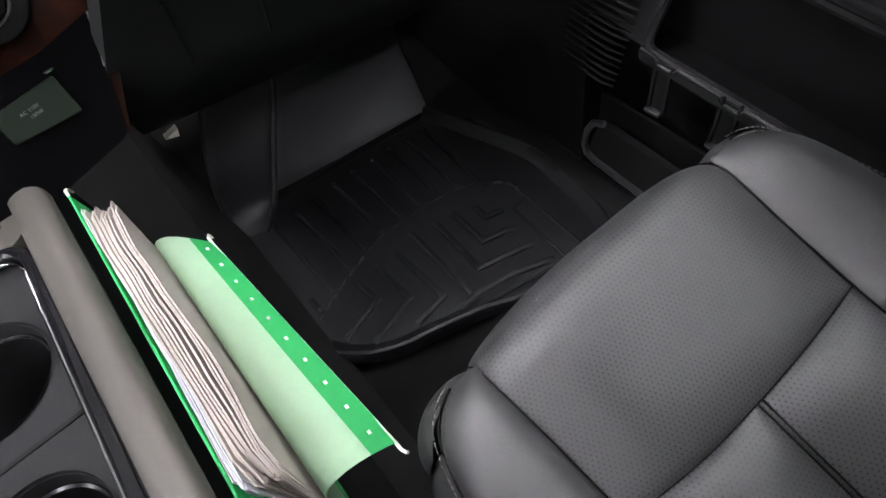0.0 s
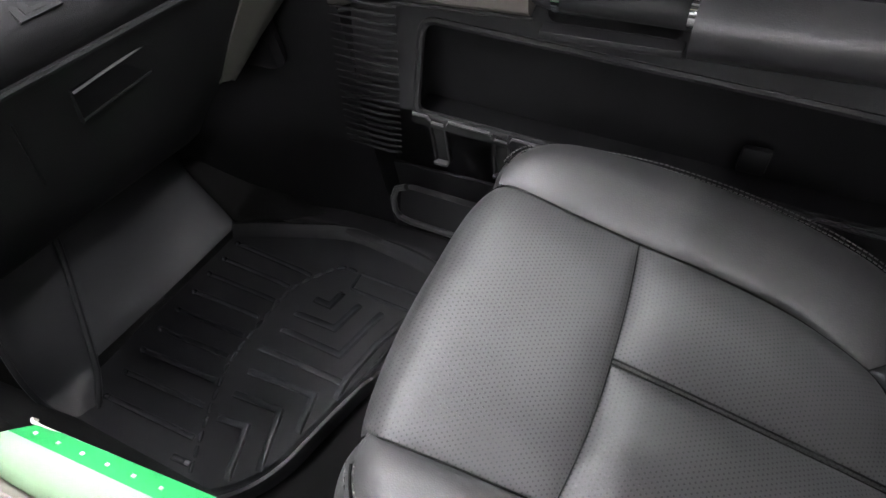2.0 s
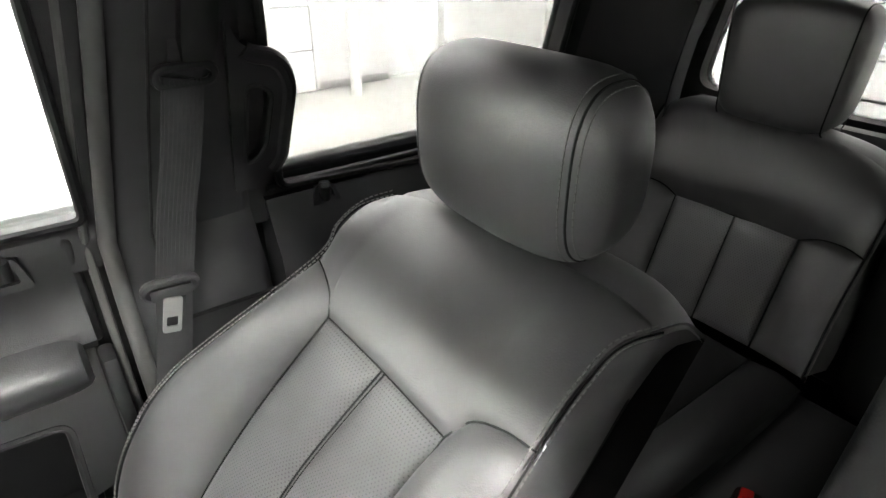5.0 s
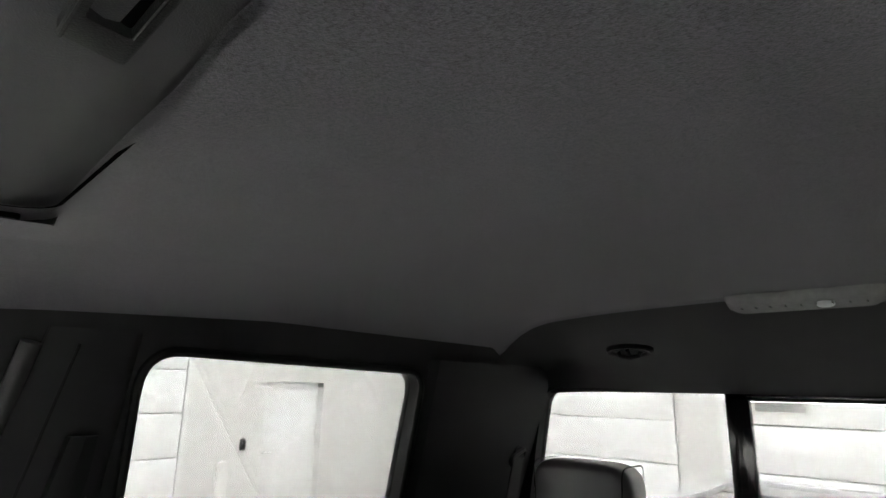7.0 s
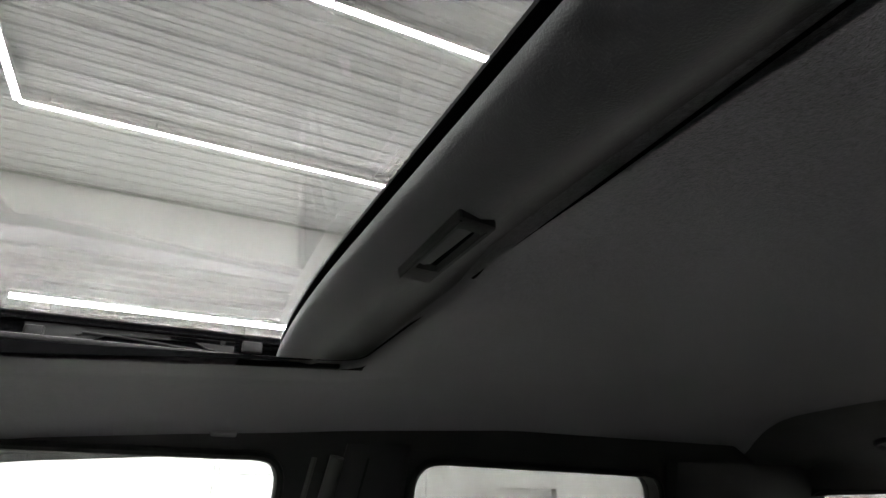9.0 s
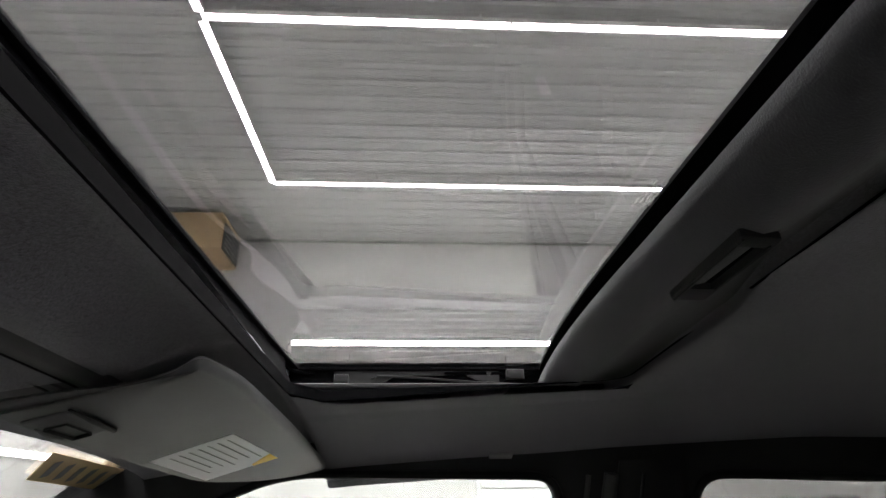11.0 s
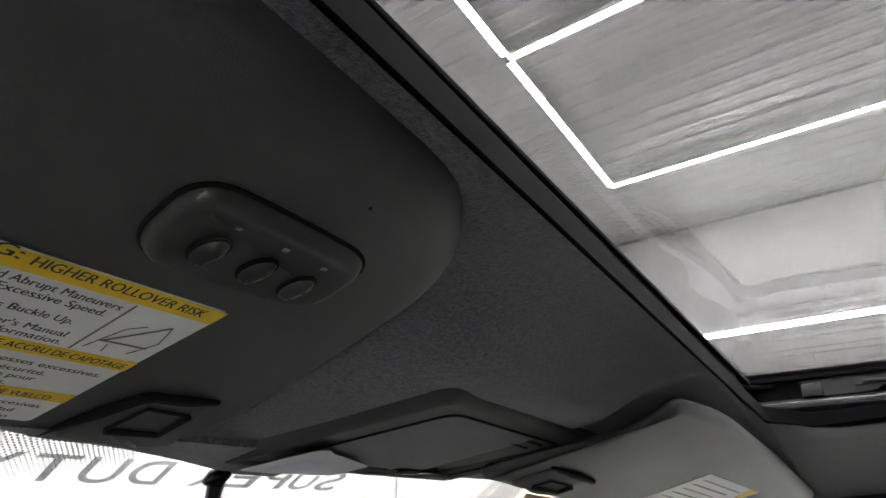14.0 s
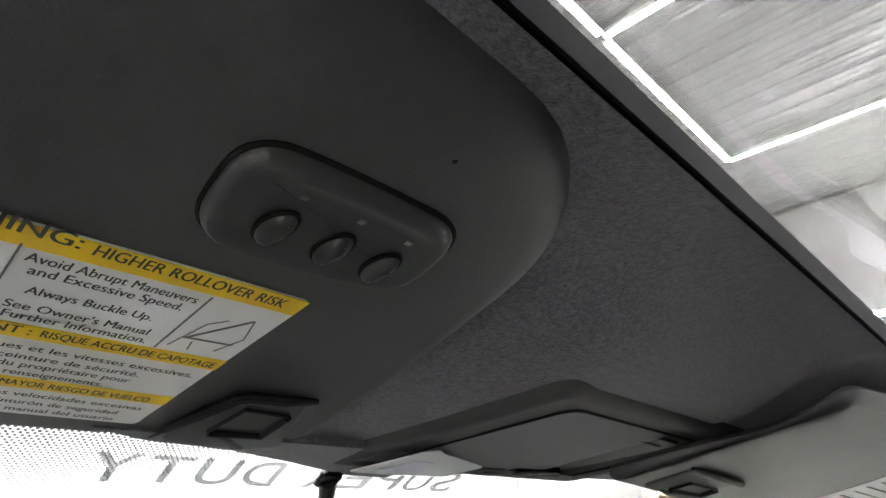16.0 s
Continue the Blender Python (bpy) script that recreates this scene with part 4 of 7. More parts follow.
part("hook", tube([hook_at @ Vector(p) for p in ((-0.024, 0.0, 0.003), (-0.020, 0.004, 0.010), (0.0, 0.006, 0.014), (0.020, 0.004, 0.010), (0.024, 0.0, 0.003))], 0.0045, 8), plastic_deep, hook)
part("pin", tube([hook_at @ Vector((0.0, -0.010, 0.004)), hook_at @ Vector((0.0, 0.012, 0.010))], 0.004, 8), plastic_deep, hook)

# ---------------------------------------------------------------- the passenger seat
SX = 0.452


def seat_front(mirror=False, detail=True):
    """The passenger seat: perforated inserts, smooth bolsters, skirts, back and headrest."""
    t = thing("bucket_seat", "black leather front passenger seat with perforated inserts and pale stitching", "seat", (SX, -0.35, 0.0))
    V = lambda s, y, z: Vector((SX + s, y, z))  # noqa: E731
    # seams of the cushion
    sl = lambda k: [V(k * 0.176, 0.006, 0.335), V(k * 0.178, 0.008, 0.386), V(k * 0.174, -0.006, 0.421), V(k * 0.172, -0.034, 0.435), V(k * 0.166, -0.11, 0.420), V(k * 0.161, -0.195, 0.402)]  # noqa: E731
    rl = lambda k: [V(k * 0.161, -0.195, 0.402), V(k * 0.156, -0.28, 0.388), V(k * 0.145, -0.375, 0.366), V(k * 0.117, -0.456, 0.347)]  # noqa: E731
    brk = [V(-0.161, -0.195, 0.402), V(-0.08, -0.204, 0.404), V(0, -0.205, 0.404), V(0.08, -0.202, 0.404), V(0.161, -0.195, 0.402)]
    front = [V(-0.176, 0.006, 0.335), V(0, 0.016, 0.335), V(0.176, 0.006, 0.335)]
    mid = [V(0, -0.205, 0.404), V(-0.003, -0.35, 0.372), V(-0.008, -0.488, 0.342)]
    rear_l = [V(-0.117, -0.456, 0.347), V(-0.09, -0.480, 0.343), V(-0.05, -0.489, 0.342), V(-0.008, -0.488, 0.342)]
    rear_r = [V(-0.008, -0.488, 0.342), V(0.05, -0.489, 0.342), V(0.09, -0.480, 0.343), V(0.117, -0.456, 0.347)]
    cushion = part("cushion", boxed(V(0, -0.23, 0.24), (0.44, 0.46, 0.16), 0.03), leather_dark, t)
    part("front_insert", puffed(front, brk, sl(-1), sl(1), 48, 52, 0.020, 0.045, (0, 0.3, 1), 0.0042, 1), leather_perf, cushion)
    part("rear_insert", puffed([brk[0], brk[1], brk[2]], rear_l, rl(-1), mid, 30, 36, 0.015, 0.026, (0, 0, 1), 0.0032, 2), leather_perf, cushion)
    part("rear_insert", puffed([brk[2], brk[3], brk[4]], rear_r, mid, rl(1), 30, 36, 0.015, 0.026, (0, 0, 1), 0.0032, 3), leather_perf, cushion)
    stitch = bmesh.new()
    for k in (-1, 1):
        inner = [V(k * 0.172, -0.012, 0.437), *sl(k)[3:], *rl(k)[1:]]
        e = 0.0 if k > 0 else 0.016
        outer = [V(k * (0.262 - e), -0.045, 0.415), V(k * (0.276 - e), -0.10, 0.416), V(k * (0.280 - e * 0.6), -0.20, 0.412), V(k * 0.272, -0.33, 0.394), V(k * 0.245, -0.44, 0.375), V(k * 0.212, -0.520, 0.343)]
        crest = [V(k * 0.172, -0.012, 0.437), V(k * (0.210 - e * 0.6), -0.012, 0.437), V(k * (0.245 - e), -0.024, 0.428), V(k * (0.262 - e), -0.045, 0.415)]
        back = [inner[-1], V(k * 0.163, -0.508, 0.344), outer[-1]]
        a, b = (crest, back)
        part("bolster", puffed(a, b, inner, outer, 26, 44, 0.026, 0.030, (k * 0.1, 0, 1), 0.0012, 5 + k), leather, cushion)
        # skirt: from the bolster's outer line down
        top = [V(k * 0.176, 0.028, 0.395), *crest[:0], V(k * 0.172, -0.012, 0.437)]
        fr_low = [V(k * 0.176, 0.006, 0.30), V(k * 0.235, -0.004, 0.30), V(k * 0.268, -0.045, 0.29)]
        part("bolster_front", puffed(fr_low, crest, [V(k * 0.176, 0.006, 0.30), V(k * 0.178, 0.004, 0.38), V(k * 0.172, -0.012, 0.437)], [V(k * 0.268, -0.045, 0.29), V(k * 0.274, -0.042, 0.36), V(k * 0.262, -0.045, 0.415)], 16, 16, 0.012, 0.02, (k * 0.4, 1, 0.3)), leather, cushion)
        low = [V(k * 0.268, -0.03, 0.26), V(k * 0.275, -0.25, 0.24), V(k * 0.255, -0.50, 0.24)]
        part("skirt", puffed(low, outer, [low[0], V(k * 0.274, -0.035, 0.34), outer[0]], [low[-1], V(k * 0.24, -0.50, 0.29), outer[-1]], 40, 14, 0.012, 0.03, (k, 0, 0.2)), leather, cushion)
        edge = smooth_curve([*crest, *outer[1:]], 90)
        part("piping", tube([p + Vector((0, 0, 0.0005)) for p in edge[5:]], 0.0014, 6), seam_dark, cushion)
        for o in (-0.0046, 0.0046):
            add_stitches(stitch, edge[5:], (0, 0, 1), 0.0066, 0.0048, 0.00062, o, 0.0054 if o * k > 0 else 0.0026)
        part("seam", tube([p - Vector((0, 0, 0.001)) for p in smooth_curve([*sl(k), *rl(k)[1:]], 70)], 0.0010, 6), seam_dark, cushion)
    part("seam", tube([p - Vector((0, 0, 0.001)) for p in smooth_curve(brk, 40)], 0.0009, 6), seam_dark, cushion)
    for o in (-0.0032, 0.0032):
        part("seam", tube([p + Vector((o, 0, 0.0)) for p in smooth_curve(mid, 40)], 0.0011, 6), seam_dark, cushion)
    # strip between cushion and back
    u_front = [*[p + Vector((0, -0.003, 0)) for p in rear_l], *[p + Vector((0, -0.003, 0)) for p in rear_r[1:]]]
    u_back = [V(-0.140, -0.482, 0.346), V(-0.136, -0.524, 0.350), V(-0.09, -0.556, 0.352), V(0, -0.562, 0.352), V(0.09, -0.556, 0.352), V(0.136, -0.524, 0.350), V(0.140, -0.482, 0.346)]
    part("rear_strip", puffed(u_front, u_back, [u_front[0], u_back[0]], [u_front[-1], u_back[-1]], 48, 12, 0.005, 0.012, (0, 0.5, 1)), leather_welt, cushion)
    tagged(part("stitching", stitch, thread, cushion), "pale thread", kind="stuff")

    # the back
    back = part("backrest", boxed(V(-0.012, -0.80, 0.53), (0.40, 0.07, 0.50), 0.03, m=rot(37, 0, 0)), leather_dark, t)
    B = lambda s, u, f=0.0: Vector((SX - 0.014 + s, *(_back(u) + f * Vector((0.79, 0.61)))))  # noqa: E731

    def _back(u):
        pts = ((0.0, -0.536, 0.342), (0.2, -0.603, 0.435), (0.45, -0.688, 0.543), (0.62, -0.738, 0.626), (0.75, -0.780, 0.688), (0.88, -0.862, 0.752), (1.0, -0.958, 0.792))
        for (ua, ya, za), (ub, yb, zb) in zip(pts, pts[1:]):
            if u <= ub:
                q = (u - ua) / (ub - ua)
                return Vector((ya + (yb - ya) * q, za + (zb - za) * q))
        return Vector(pts[-1][1:])

    il = lambda k: [B(0.170, 0.0), B(0.178, 0.2), B(0.168, 0.45), B(0.111, 0.75)] if k > 0 else [B(-0.110, 0.0), B(-0.096, 0.2), B(-0.088, 0.45), B(-0.118, 0.75)]  # noqa: E731
    bm_mid = [B(0.024, 0.0), B(0.044, 0.2), B(0.040, 0.45), B(-0.012, 0.75)]
    part("back_insert", puffed([B(-0.110, 0), B(-0.04, 0), B(0.024, 0)], [B(-0.118, 0.75), B(-0.06, 0.752), B(-0.012, 0.75)], il(-1), bm_mid, 26, 44, 0.012, 0.022, (0, 0.8, 0.6), 0.0015, 11), leather_perf, back)
    part("back_insert", puffed([B(0.024, 0), B(0.10, 0), B(0.170, 0)], [B(-0.012, 0.75), B(0.05, 0.752), B(0.111, 0.75)], bm_mid, il(1), 26, 44, 0.012, 0.022, (0, 0.8, 0.6), 0.0015, 12), leather_perf, back)
    st2 = bmesh.new()
    OUTER = {1: [B(0.200, -0.06, 0.040), B(0.282, 0.09, 0.060), B(0.298, 0.25, 0.066), B(0.280, 0.40, 0.066), B(0.242, 0.55, 0.050), B(0.187, 0.807, 0.010)],
             -1: [B(-0.172, 0.0, 0.035), B(-0.182, 0.15, 0.050), B(-0.190, 0.30, 0.050), B(-0.198, 0.50, 0.036), B(-0.209, 0.70, 0.020), B(-0.203, 0.811, 0.012)]}
    ARCH = {1: [B(0.111, 0.75), B(0.130, 0.778, 0.006), B(0.158, 0.797, 0.010), B(0.187, 0.807, 0.010)],
            -1: [B(-0.118, 0.75), B(-0.134, 0.786, 0.006), B(-0.166, 0.804, 0.010), B(-0.203, 0.811, 0.012)]}
    SHOULDER = {1: [B(0.207, 0.870, 0.004), B(0.214, 0.920, 0.0), B(0.196, 0.965, -0.006)],
                -1: [B(-0.200, 0.880, 0.012), B(-0.196, 0.945, 0.010), B(-0.212, 0.985, 0.004)]}
    for k in (-1, 1):
        out, arch, shoulder = OUTER[k], ARCH[k], SHOULDER[k]
        part("back_bolster", puffed([il(k)[0], il(k)[0].lerp(out[0], 0.5) + Vector((0, 0.01, 0.008)), out[0]], arch, il(k), out, 26, 44, 0.024, 0.030, (0, 0.8, 0.6), 0.001, 14 + k), leather, back)
        side_top = [*out, *shoulder]
        part("piping", tube(smooth_curve(side_top, 70), 0.0012, 6), seam_dark, back)
        for o in (-0.0046, 0.0046):
            add_stitches(st2, side_top, (0, 0.8, 0.6), 0.0066, 0.0048, 0.00062, o, 0.0050 if o * k > 0 else 0.0024)
        rearline = [p + Vector((-k * 0.012, -0.115, -0.065)) for p in side_top[:-1]] + [side_top[-1] + Vector((0, -0.085, -0.05))]
        part("side_panel", puffed([side_top[0], side_top[0].lerp(rearline[0], 0.5) + Vector((k * 0.012, 0, 0)), rearline[0]], [side_top[-1], side_top[-1].lerp(rearline[-1], 0.5) + Vector((0, 0, 0.012)), rearline[-1]], side_top, rearline, 14, 40, 0.008, 0.03, (k, 0, 0)), leather, back)
        for pts in (il(k), arch):
            part("seam", tube([p + Vector((0, -0.0008, -0.0006)) for p in smooth_curve(pts, 50)], 0.0010, 6), seam_dark, back)
    for o in (-0.003, 0.003):
        part("seam", tube([p + Vector((o, -0.0005, 0)) for p in smooth_curve(bm_mid, 50)], 0.0012, 6), seam_dark, back)
    low = [*ARCH[-1][::-1], B(0, 0.75), *ARCH[1]]
    top = [SHOULDER[-1][-1], B(-0.15, 1.0, 0.004), B(-0.06, 1.0, 0.008), B(0.06, 0.995, 0.006), B(0.14, 0.985, 0.002), SHOULDER[1][-1]]
    part("upper_panel", puffed(low, top, [ARCH[-1][-1], *SHOULDER[-1]], [ARCH[1][-1], *SHOULDER[1]], 50, 26, 0.012, 0.035, (0, 0.8, 0.6), 0.001, 20), leather, back)
    part("seam", tube(smooth_curve([B(-0.118, 0.75), B(0, 0.752), B(0.111, 0.75)], 30), 0.0009, 6), seam_dark, back)
    over = [p + Vector((0, -0.085, -0.05)) for p in top]
    part("top_roll", puffed(top, over, [top[0], top[0].lerp(over[0], 0.5) + Vector((0, 0, 0.012)), over[0]], [top[-1], top[-1].lerp(over[-1], 0.5) + Vector((0, 0, 0.012)), over[-1]], 40, 12, 0.020, 0.03, (0, -0.3, 1)), leather, back)
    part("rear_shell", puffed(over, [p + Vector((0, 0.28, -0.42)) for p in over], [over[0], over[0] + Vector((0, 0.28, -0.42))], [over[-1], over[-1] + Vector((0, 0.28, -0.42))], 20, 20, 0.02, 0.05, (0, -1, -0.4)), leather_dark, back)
    tagged(part("stitching", st2, thread, back), "pale thread", kind="stuff")

    # headrest on two posts
    hm = pose(SX - 0.004, -0.980, 0.890, -4, 0, 0)
    sq = lambda q, e: math.copysign(abs(q) ** e, q)  # noqa: E731

    def ring_at(s, grow=0.0):
        f = (1 - abs(s) ** 7) ** 0.42 if abs(s) < 1 else 0.0
        out = []
        for i in range(72):
            a = 2 * math.pi * i / 72
            y, z = (0.056 * f + grow) * sq(math.cos(a), 0.74), ((0.098 - 0.006 * s * s) * f + grow) * sq(math.sin(a), 0.66)
            out.append(hm @ Vector((0.145 * s, y + 0.014 * (1 - s * s) - 0.06 * z, z)))
        return out

    stations = [-1.0, -0.995, -0.98, -0.95, -0.91, -0.86, -0.80, -0.76] + [-0.70 + 1.4 * k / 14 for k in range(15)] + [0.76, 0.80, 0.86, 0.91, 0.95, 0.98, 0.995, 1.0]
    bm = loft([ring_at(q) for q in stations], True, False)
    bmesh.ops.remove_doubles(bm, verts=bm.verts, dist=1e-5)
    hr = part("headrest", bm, leather, t)
    for k in (-1, 1):
        part("seam", tube((lambda r: r + r[:2])(ring_at(k * 0.80, -0.0004)), 0.0014, 6), seam_dark, hr)
        s3 = bmesh.new()
        for q in (0.755, 0.845):
            ring = ring_at(k * q, 0.0002)
            c0 = sum(ring, Vector()) / 72
            for i in range(72):
                p, r2 = ring[i], ring[(i + 1) % 72]
                if (r2 - p).length < 1e-4:
                    continue
                n = ((p + r2) / 2 - c0).normalized()
                d = (r2 - p)
                cnt = max(1, round(d.length / 0.0066))
                for w in range(cnt):
                    a, b = p + d * (w + 0.12) / cnt, p + d * (w + 0.88) / cnt
                    sd = d.normalized().cross(n) * 0.0007
                    vs = [s3.verts.new(x) for x in (a + sd, b + sd, b - sd, a - sd)] + [s3.verts.new(x + n * 0.0010) for x in (a + sd, b + sd, b - sd, a - sd)]
                    for g in ((4, 5, 6, 7), (0, 1, 5, 4), (1, 2, 6, 5), (2, 3, 7, 6), (3, 0, 4, 7)):
                        s3.faces.new([vs[x] for x in g])
        tagged(part("stitching", s3, thread, hr), "pale thread", kind="stuff")
        part("post", tube([(SX - 0.018 + k * 0.06, -0.955, 0.74), (SX - 0.018 + k * 0.06, -0.966, 0.84)], 0.006, 10), steel, t)
        part("post_collar", tube([(SX - 0.018 + k * 0.06, -0.957, 0.780), (SX - 0.018 + k * 0.06, -0.959, 0.796)], 0.012, 12), plastic_deep, t)
    # base rails
    for k in (-1, 1):
        part("rail", boxed(V(k * 0.18, -0.28, 0.055), (0.05, 0.46, 0.10), 0.01), plastic_deep, t)
    part("base", boxed(V(0, -0.26, 0.145), (0.46, 0.42, 0.09), 0.02), plastic_deep, t)
    return t


passenger_seat = seat_front()
driver_seat = copy_thing(passenger_seat, Matrix.Translation((SX - 0.80, -0.49, 0.0)))
tagged(driver_seat, "black leather driver seat with perforated inserts, set further back")


def lock_knob(t, y, z=0.716, x=0.829):
    """A lock knob in its flared recess on the sill."""
    o = [(y + 0.029, z - 0.020), (y - 0.029, z - 0.020), (y - 0.016, z + 0.020), (y + 0.016, z + 0.020)]
    h = [(y + 0.016, z - 0.011), (y - 0.016, z - 0.011), (y - 0.011, z + 0.015), (y + 0.011, z + 0.015)]
    part("knob_recess", sheet(rounded(o, 0.006, 3), [rounded(h, 0.005, 3)], lambda a, b, d: Vector((x - 0.010 + (b - z) * 0.25 + d, a, b)), 0.008), plastic, t)
    part("recess_back", boxed((x + 0.004, y, z), (0.006, 0.040, 0.034), 0.002), seam_dark, t)
    part("lock_knob", tube([(x - 0.004, y, z - 0.006), (x - 0.006, y, z + 0.020), (x - 0.006, y, z + 0.026)], [0.009, 0.011, 0.007], 12), plastic_deep, t)


# ---------------------------------------------------------------- front passenger door
DX = 0.800  # inner face of the door at the armrest
LX = 0.776  # inner face of the door below the map pocket


def door_to(x0):
    return lambda a, b, d: Vector((x0 + d, a, b))


POCKET = rounded([(0.196, 0.374), (-0.478, 0.332), (-0.486, 0.478), (0.180, 0.517)], [0.02, 0.025, 0.02, 0.025])


def front_door():
    t = thing("door_1", "black front passenger door with map pocket, armrest and taupe trim, closed", "car door", (DX, -0.15, 0.05), kind="structure")
    lean = lambda x0: (lambda a, b, d: Vector((x0 + d + 0.30 * max(0.0, b - 0.38), a, b)))  # noqa: E731
    lower = sheet(rounded([(0.30, 0.03), (-0.545, 0.03), (-0.545, 0.38), (-0.545, 0.60), (0.30, 0.60), (0.30, 0.38)], [0.03, 0.05, 0.0, 0.02, 0.02, 0.0]),
                  [POCKET,
                   rounded([(0.285, 0.080), (-0.30, 0.058), (-0.30, 0.150), (0.262, 0.176)], 0.028)], lean(LX), 0.014)
    panel = part("panel", lower, plastic, t)
    rim = [Vector((LX + 0.004 + 0.30 * max(0.0, b - 0.38), a, b)) for a, b in POCKET]
    part("pocket_rim", tube(rim + rim[:2], 0.007, 8), plastic, panel)
    # Backs and shelf in blacker plastic: shade of the recesses put into colour
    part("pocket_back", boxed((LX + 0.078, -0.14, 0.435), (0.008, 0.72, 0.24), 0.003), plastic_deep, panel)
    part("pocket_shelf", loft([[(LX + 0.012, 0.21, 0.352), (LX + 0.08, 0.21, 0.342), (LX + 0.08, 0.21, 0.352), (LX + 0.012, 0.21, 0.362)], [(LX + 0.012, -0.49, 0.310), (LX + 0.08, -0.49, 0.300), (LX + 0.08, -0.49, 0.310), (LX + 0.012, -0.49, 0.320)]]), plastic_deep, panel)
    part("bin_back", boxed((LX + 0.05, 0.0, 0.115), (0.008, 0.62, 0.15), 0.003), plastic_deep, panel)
    # Bin lip, pocket lip edge and slot tabs: caught light as paler plastic
    part("bin_lip", tube([(LX - 0.001, 0.250, 0.180), (LX - 0.003, 0.272, 0.170), (LX - 0.004, 0.285, 0.140), (LX - 0.005, 0.288, 0.105), (LX - 0.006, 0.280, 0.086), (LX - 0.006, 0.255, 0.078), (LX - 0.006, 0.13, 0.071), (LX - 0.006, -0.28, 0.056)], 0.0065, 8), pad_plastic, panel)
    # pocket front lip with its notched top
    ys = (0.198, 0.172, 0.166, 0.140, 0.134, 0.066, 0.060, 0.034, 0.028, -0.20, -0.206, -0.24, -0.246, -0.33, -0.336, -0.385, -0.391, -0.478)
    hs = (0, 0, -0.010, -0.010, 0, 0, -0.010, -0.010, 0, 0, -0.012, -0.012, 0, 0, -0.010, -0.010, 0, 0)
    top = [(y, 0.372 + (y - 0.2) * 0.0616 + h + 0.004) for y, h in zip(ys, hs)]
    part("pocket_lip", sheet(top + [(-0.478, 0.318), (0.198, 0.360)], [], door_to(LX - 0.008), 0.020), plastic_soft, panel)
    part("lip_edge", tube([(LX - 0.004, y, z) for y, z in top], 0.0026, 6), pad_plastic, panel)
    for y in (0.155, 0.047):
        part("slot", boxed((LX - 0.001, y, 0.322), (0.006, 0.020, 0.078), 0.002), seam_dark, panel)
        for e in (-0.013, 0.013):
            part("slot_edge", boxed((LX - 0.003, y + e, 0.325), (0.010, 0.005, 0.088), 0.002), plastic, panel)
        part("slot_tab", boxed((LX - 0.007, y + 0.002, 0.281), (0.014, 0.026, 0.007), 0.002), pad_plastic, panel)
    part("clip", boxed((LX + 0.045, -0.300, 0.375), (0.012, 0.038, 0.046), 0.006), plastic_deep, panel)
    # shoulder above the pocket and up to the window
    sect = [(DX + 0.02, 0.58), (DX + 0.002, 0.60), (DX + 0.003, 0.612), (DX + 0.010, 0.622), (DX + 0.022, 0.640), (DX + 0.030, 0.662), (DX + 0.034, 0.690), (DX + 0.037, 0.722), (DX + 0.042, 0.742), (DX + 0.050, 0.751), (DX + 0.060, 0.754), (DX + 0.072, 0.752), (DX + 0.072, 0.58)]
    part("shoulder", loft([[(x, y, z) for x, z in sect] for y in (0.55, 0.30, 0.0, -0.30, -0.535, -0.552)]), plastic, t)
    part("shoulder_end", boxed((DX + 0.058, -0.553, 0.655), (0.040, 0.018, 0.165), 0.008, 3), plastic, t)
    # armrest
    am = []
    for y, k in ((-0.186, 1.0), (-0.20, 1.0), (-0.36, 1.0), (-0.49, 1.0), (-0.515, 0.93), (-0.528, 0.80), (-0.534, 0.55)):
        c = [(DX + 0.03, 0.516), (DX + 0.020, 0.519), (DX + 0.004, 0.527), (DX - 0.014, 0.539), (DX - 0.028, 0.553), (DX - 0.036, 0.569), (DX - 0.036, 0.588), (DX - 0.026, 0.603), (DX - 0.010, 0.612), (DX + 0.010, 0.618), (DX + 0.04, 0.622)]
        am.append([(DX + 0.02 + (x - DX - 0.02) * k, y, 0.566 + (z - 0.566) * (0.55 + 0.45 * k)) for x, z in c])
    part("armrest", loft(am), leather_strip, t, "padded black armrest")
    # pull handle in its cup
    cup = part("handle_cup", sheet(rrect(-0.186, 0.0, 0.535, 0.665, 0.012, 4), [rrect(-0.176, -0.012, 0.548, 0.650, 0.012, 4)], door_to(DX + 0.006), 0.03), plastic, t)
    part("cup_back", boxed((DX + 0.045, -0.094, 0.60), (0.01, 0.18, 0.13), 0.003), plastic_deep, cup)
    part("cup_floor", boxed((DX + 0.015, -0.094, 0.541), (0.06, 0.175, 0.012), 0.004), plastic, cup)
    part("handle", tube([(DX + 0.006, -0.002, 0.590), (DX - 0.002, -0.02, 0.592), (DX - 0.004, -0.09, 0.592), (DX - 0.002, -0.182, 0.588), (DX + 0.006, -0.204, 0.586)], [0.018, 0.0195, 0.0195, 0.0195, 0.018], 18), plastic_soft, cup)
    for y in (-0.030, -0.184):
        part("handle_ring", tube([(DX - 0.002, y + 0.005, 0.5915), (DX - 0.0025, y - 0.005, 0.5915)], 0.0212, 20), chrome, cup, "chrome ring")
    part("switch", boxed((DX + 0.026, -0.105, 0.645), (0.03, 0.10, 0.018), 0.006), plastic, cup)
    # taupe trim ahead of the handle
    tr = []
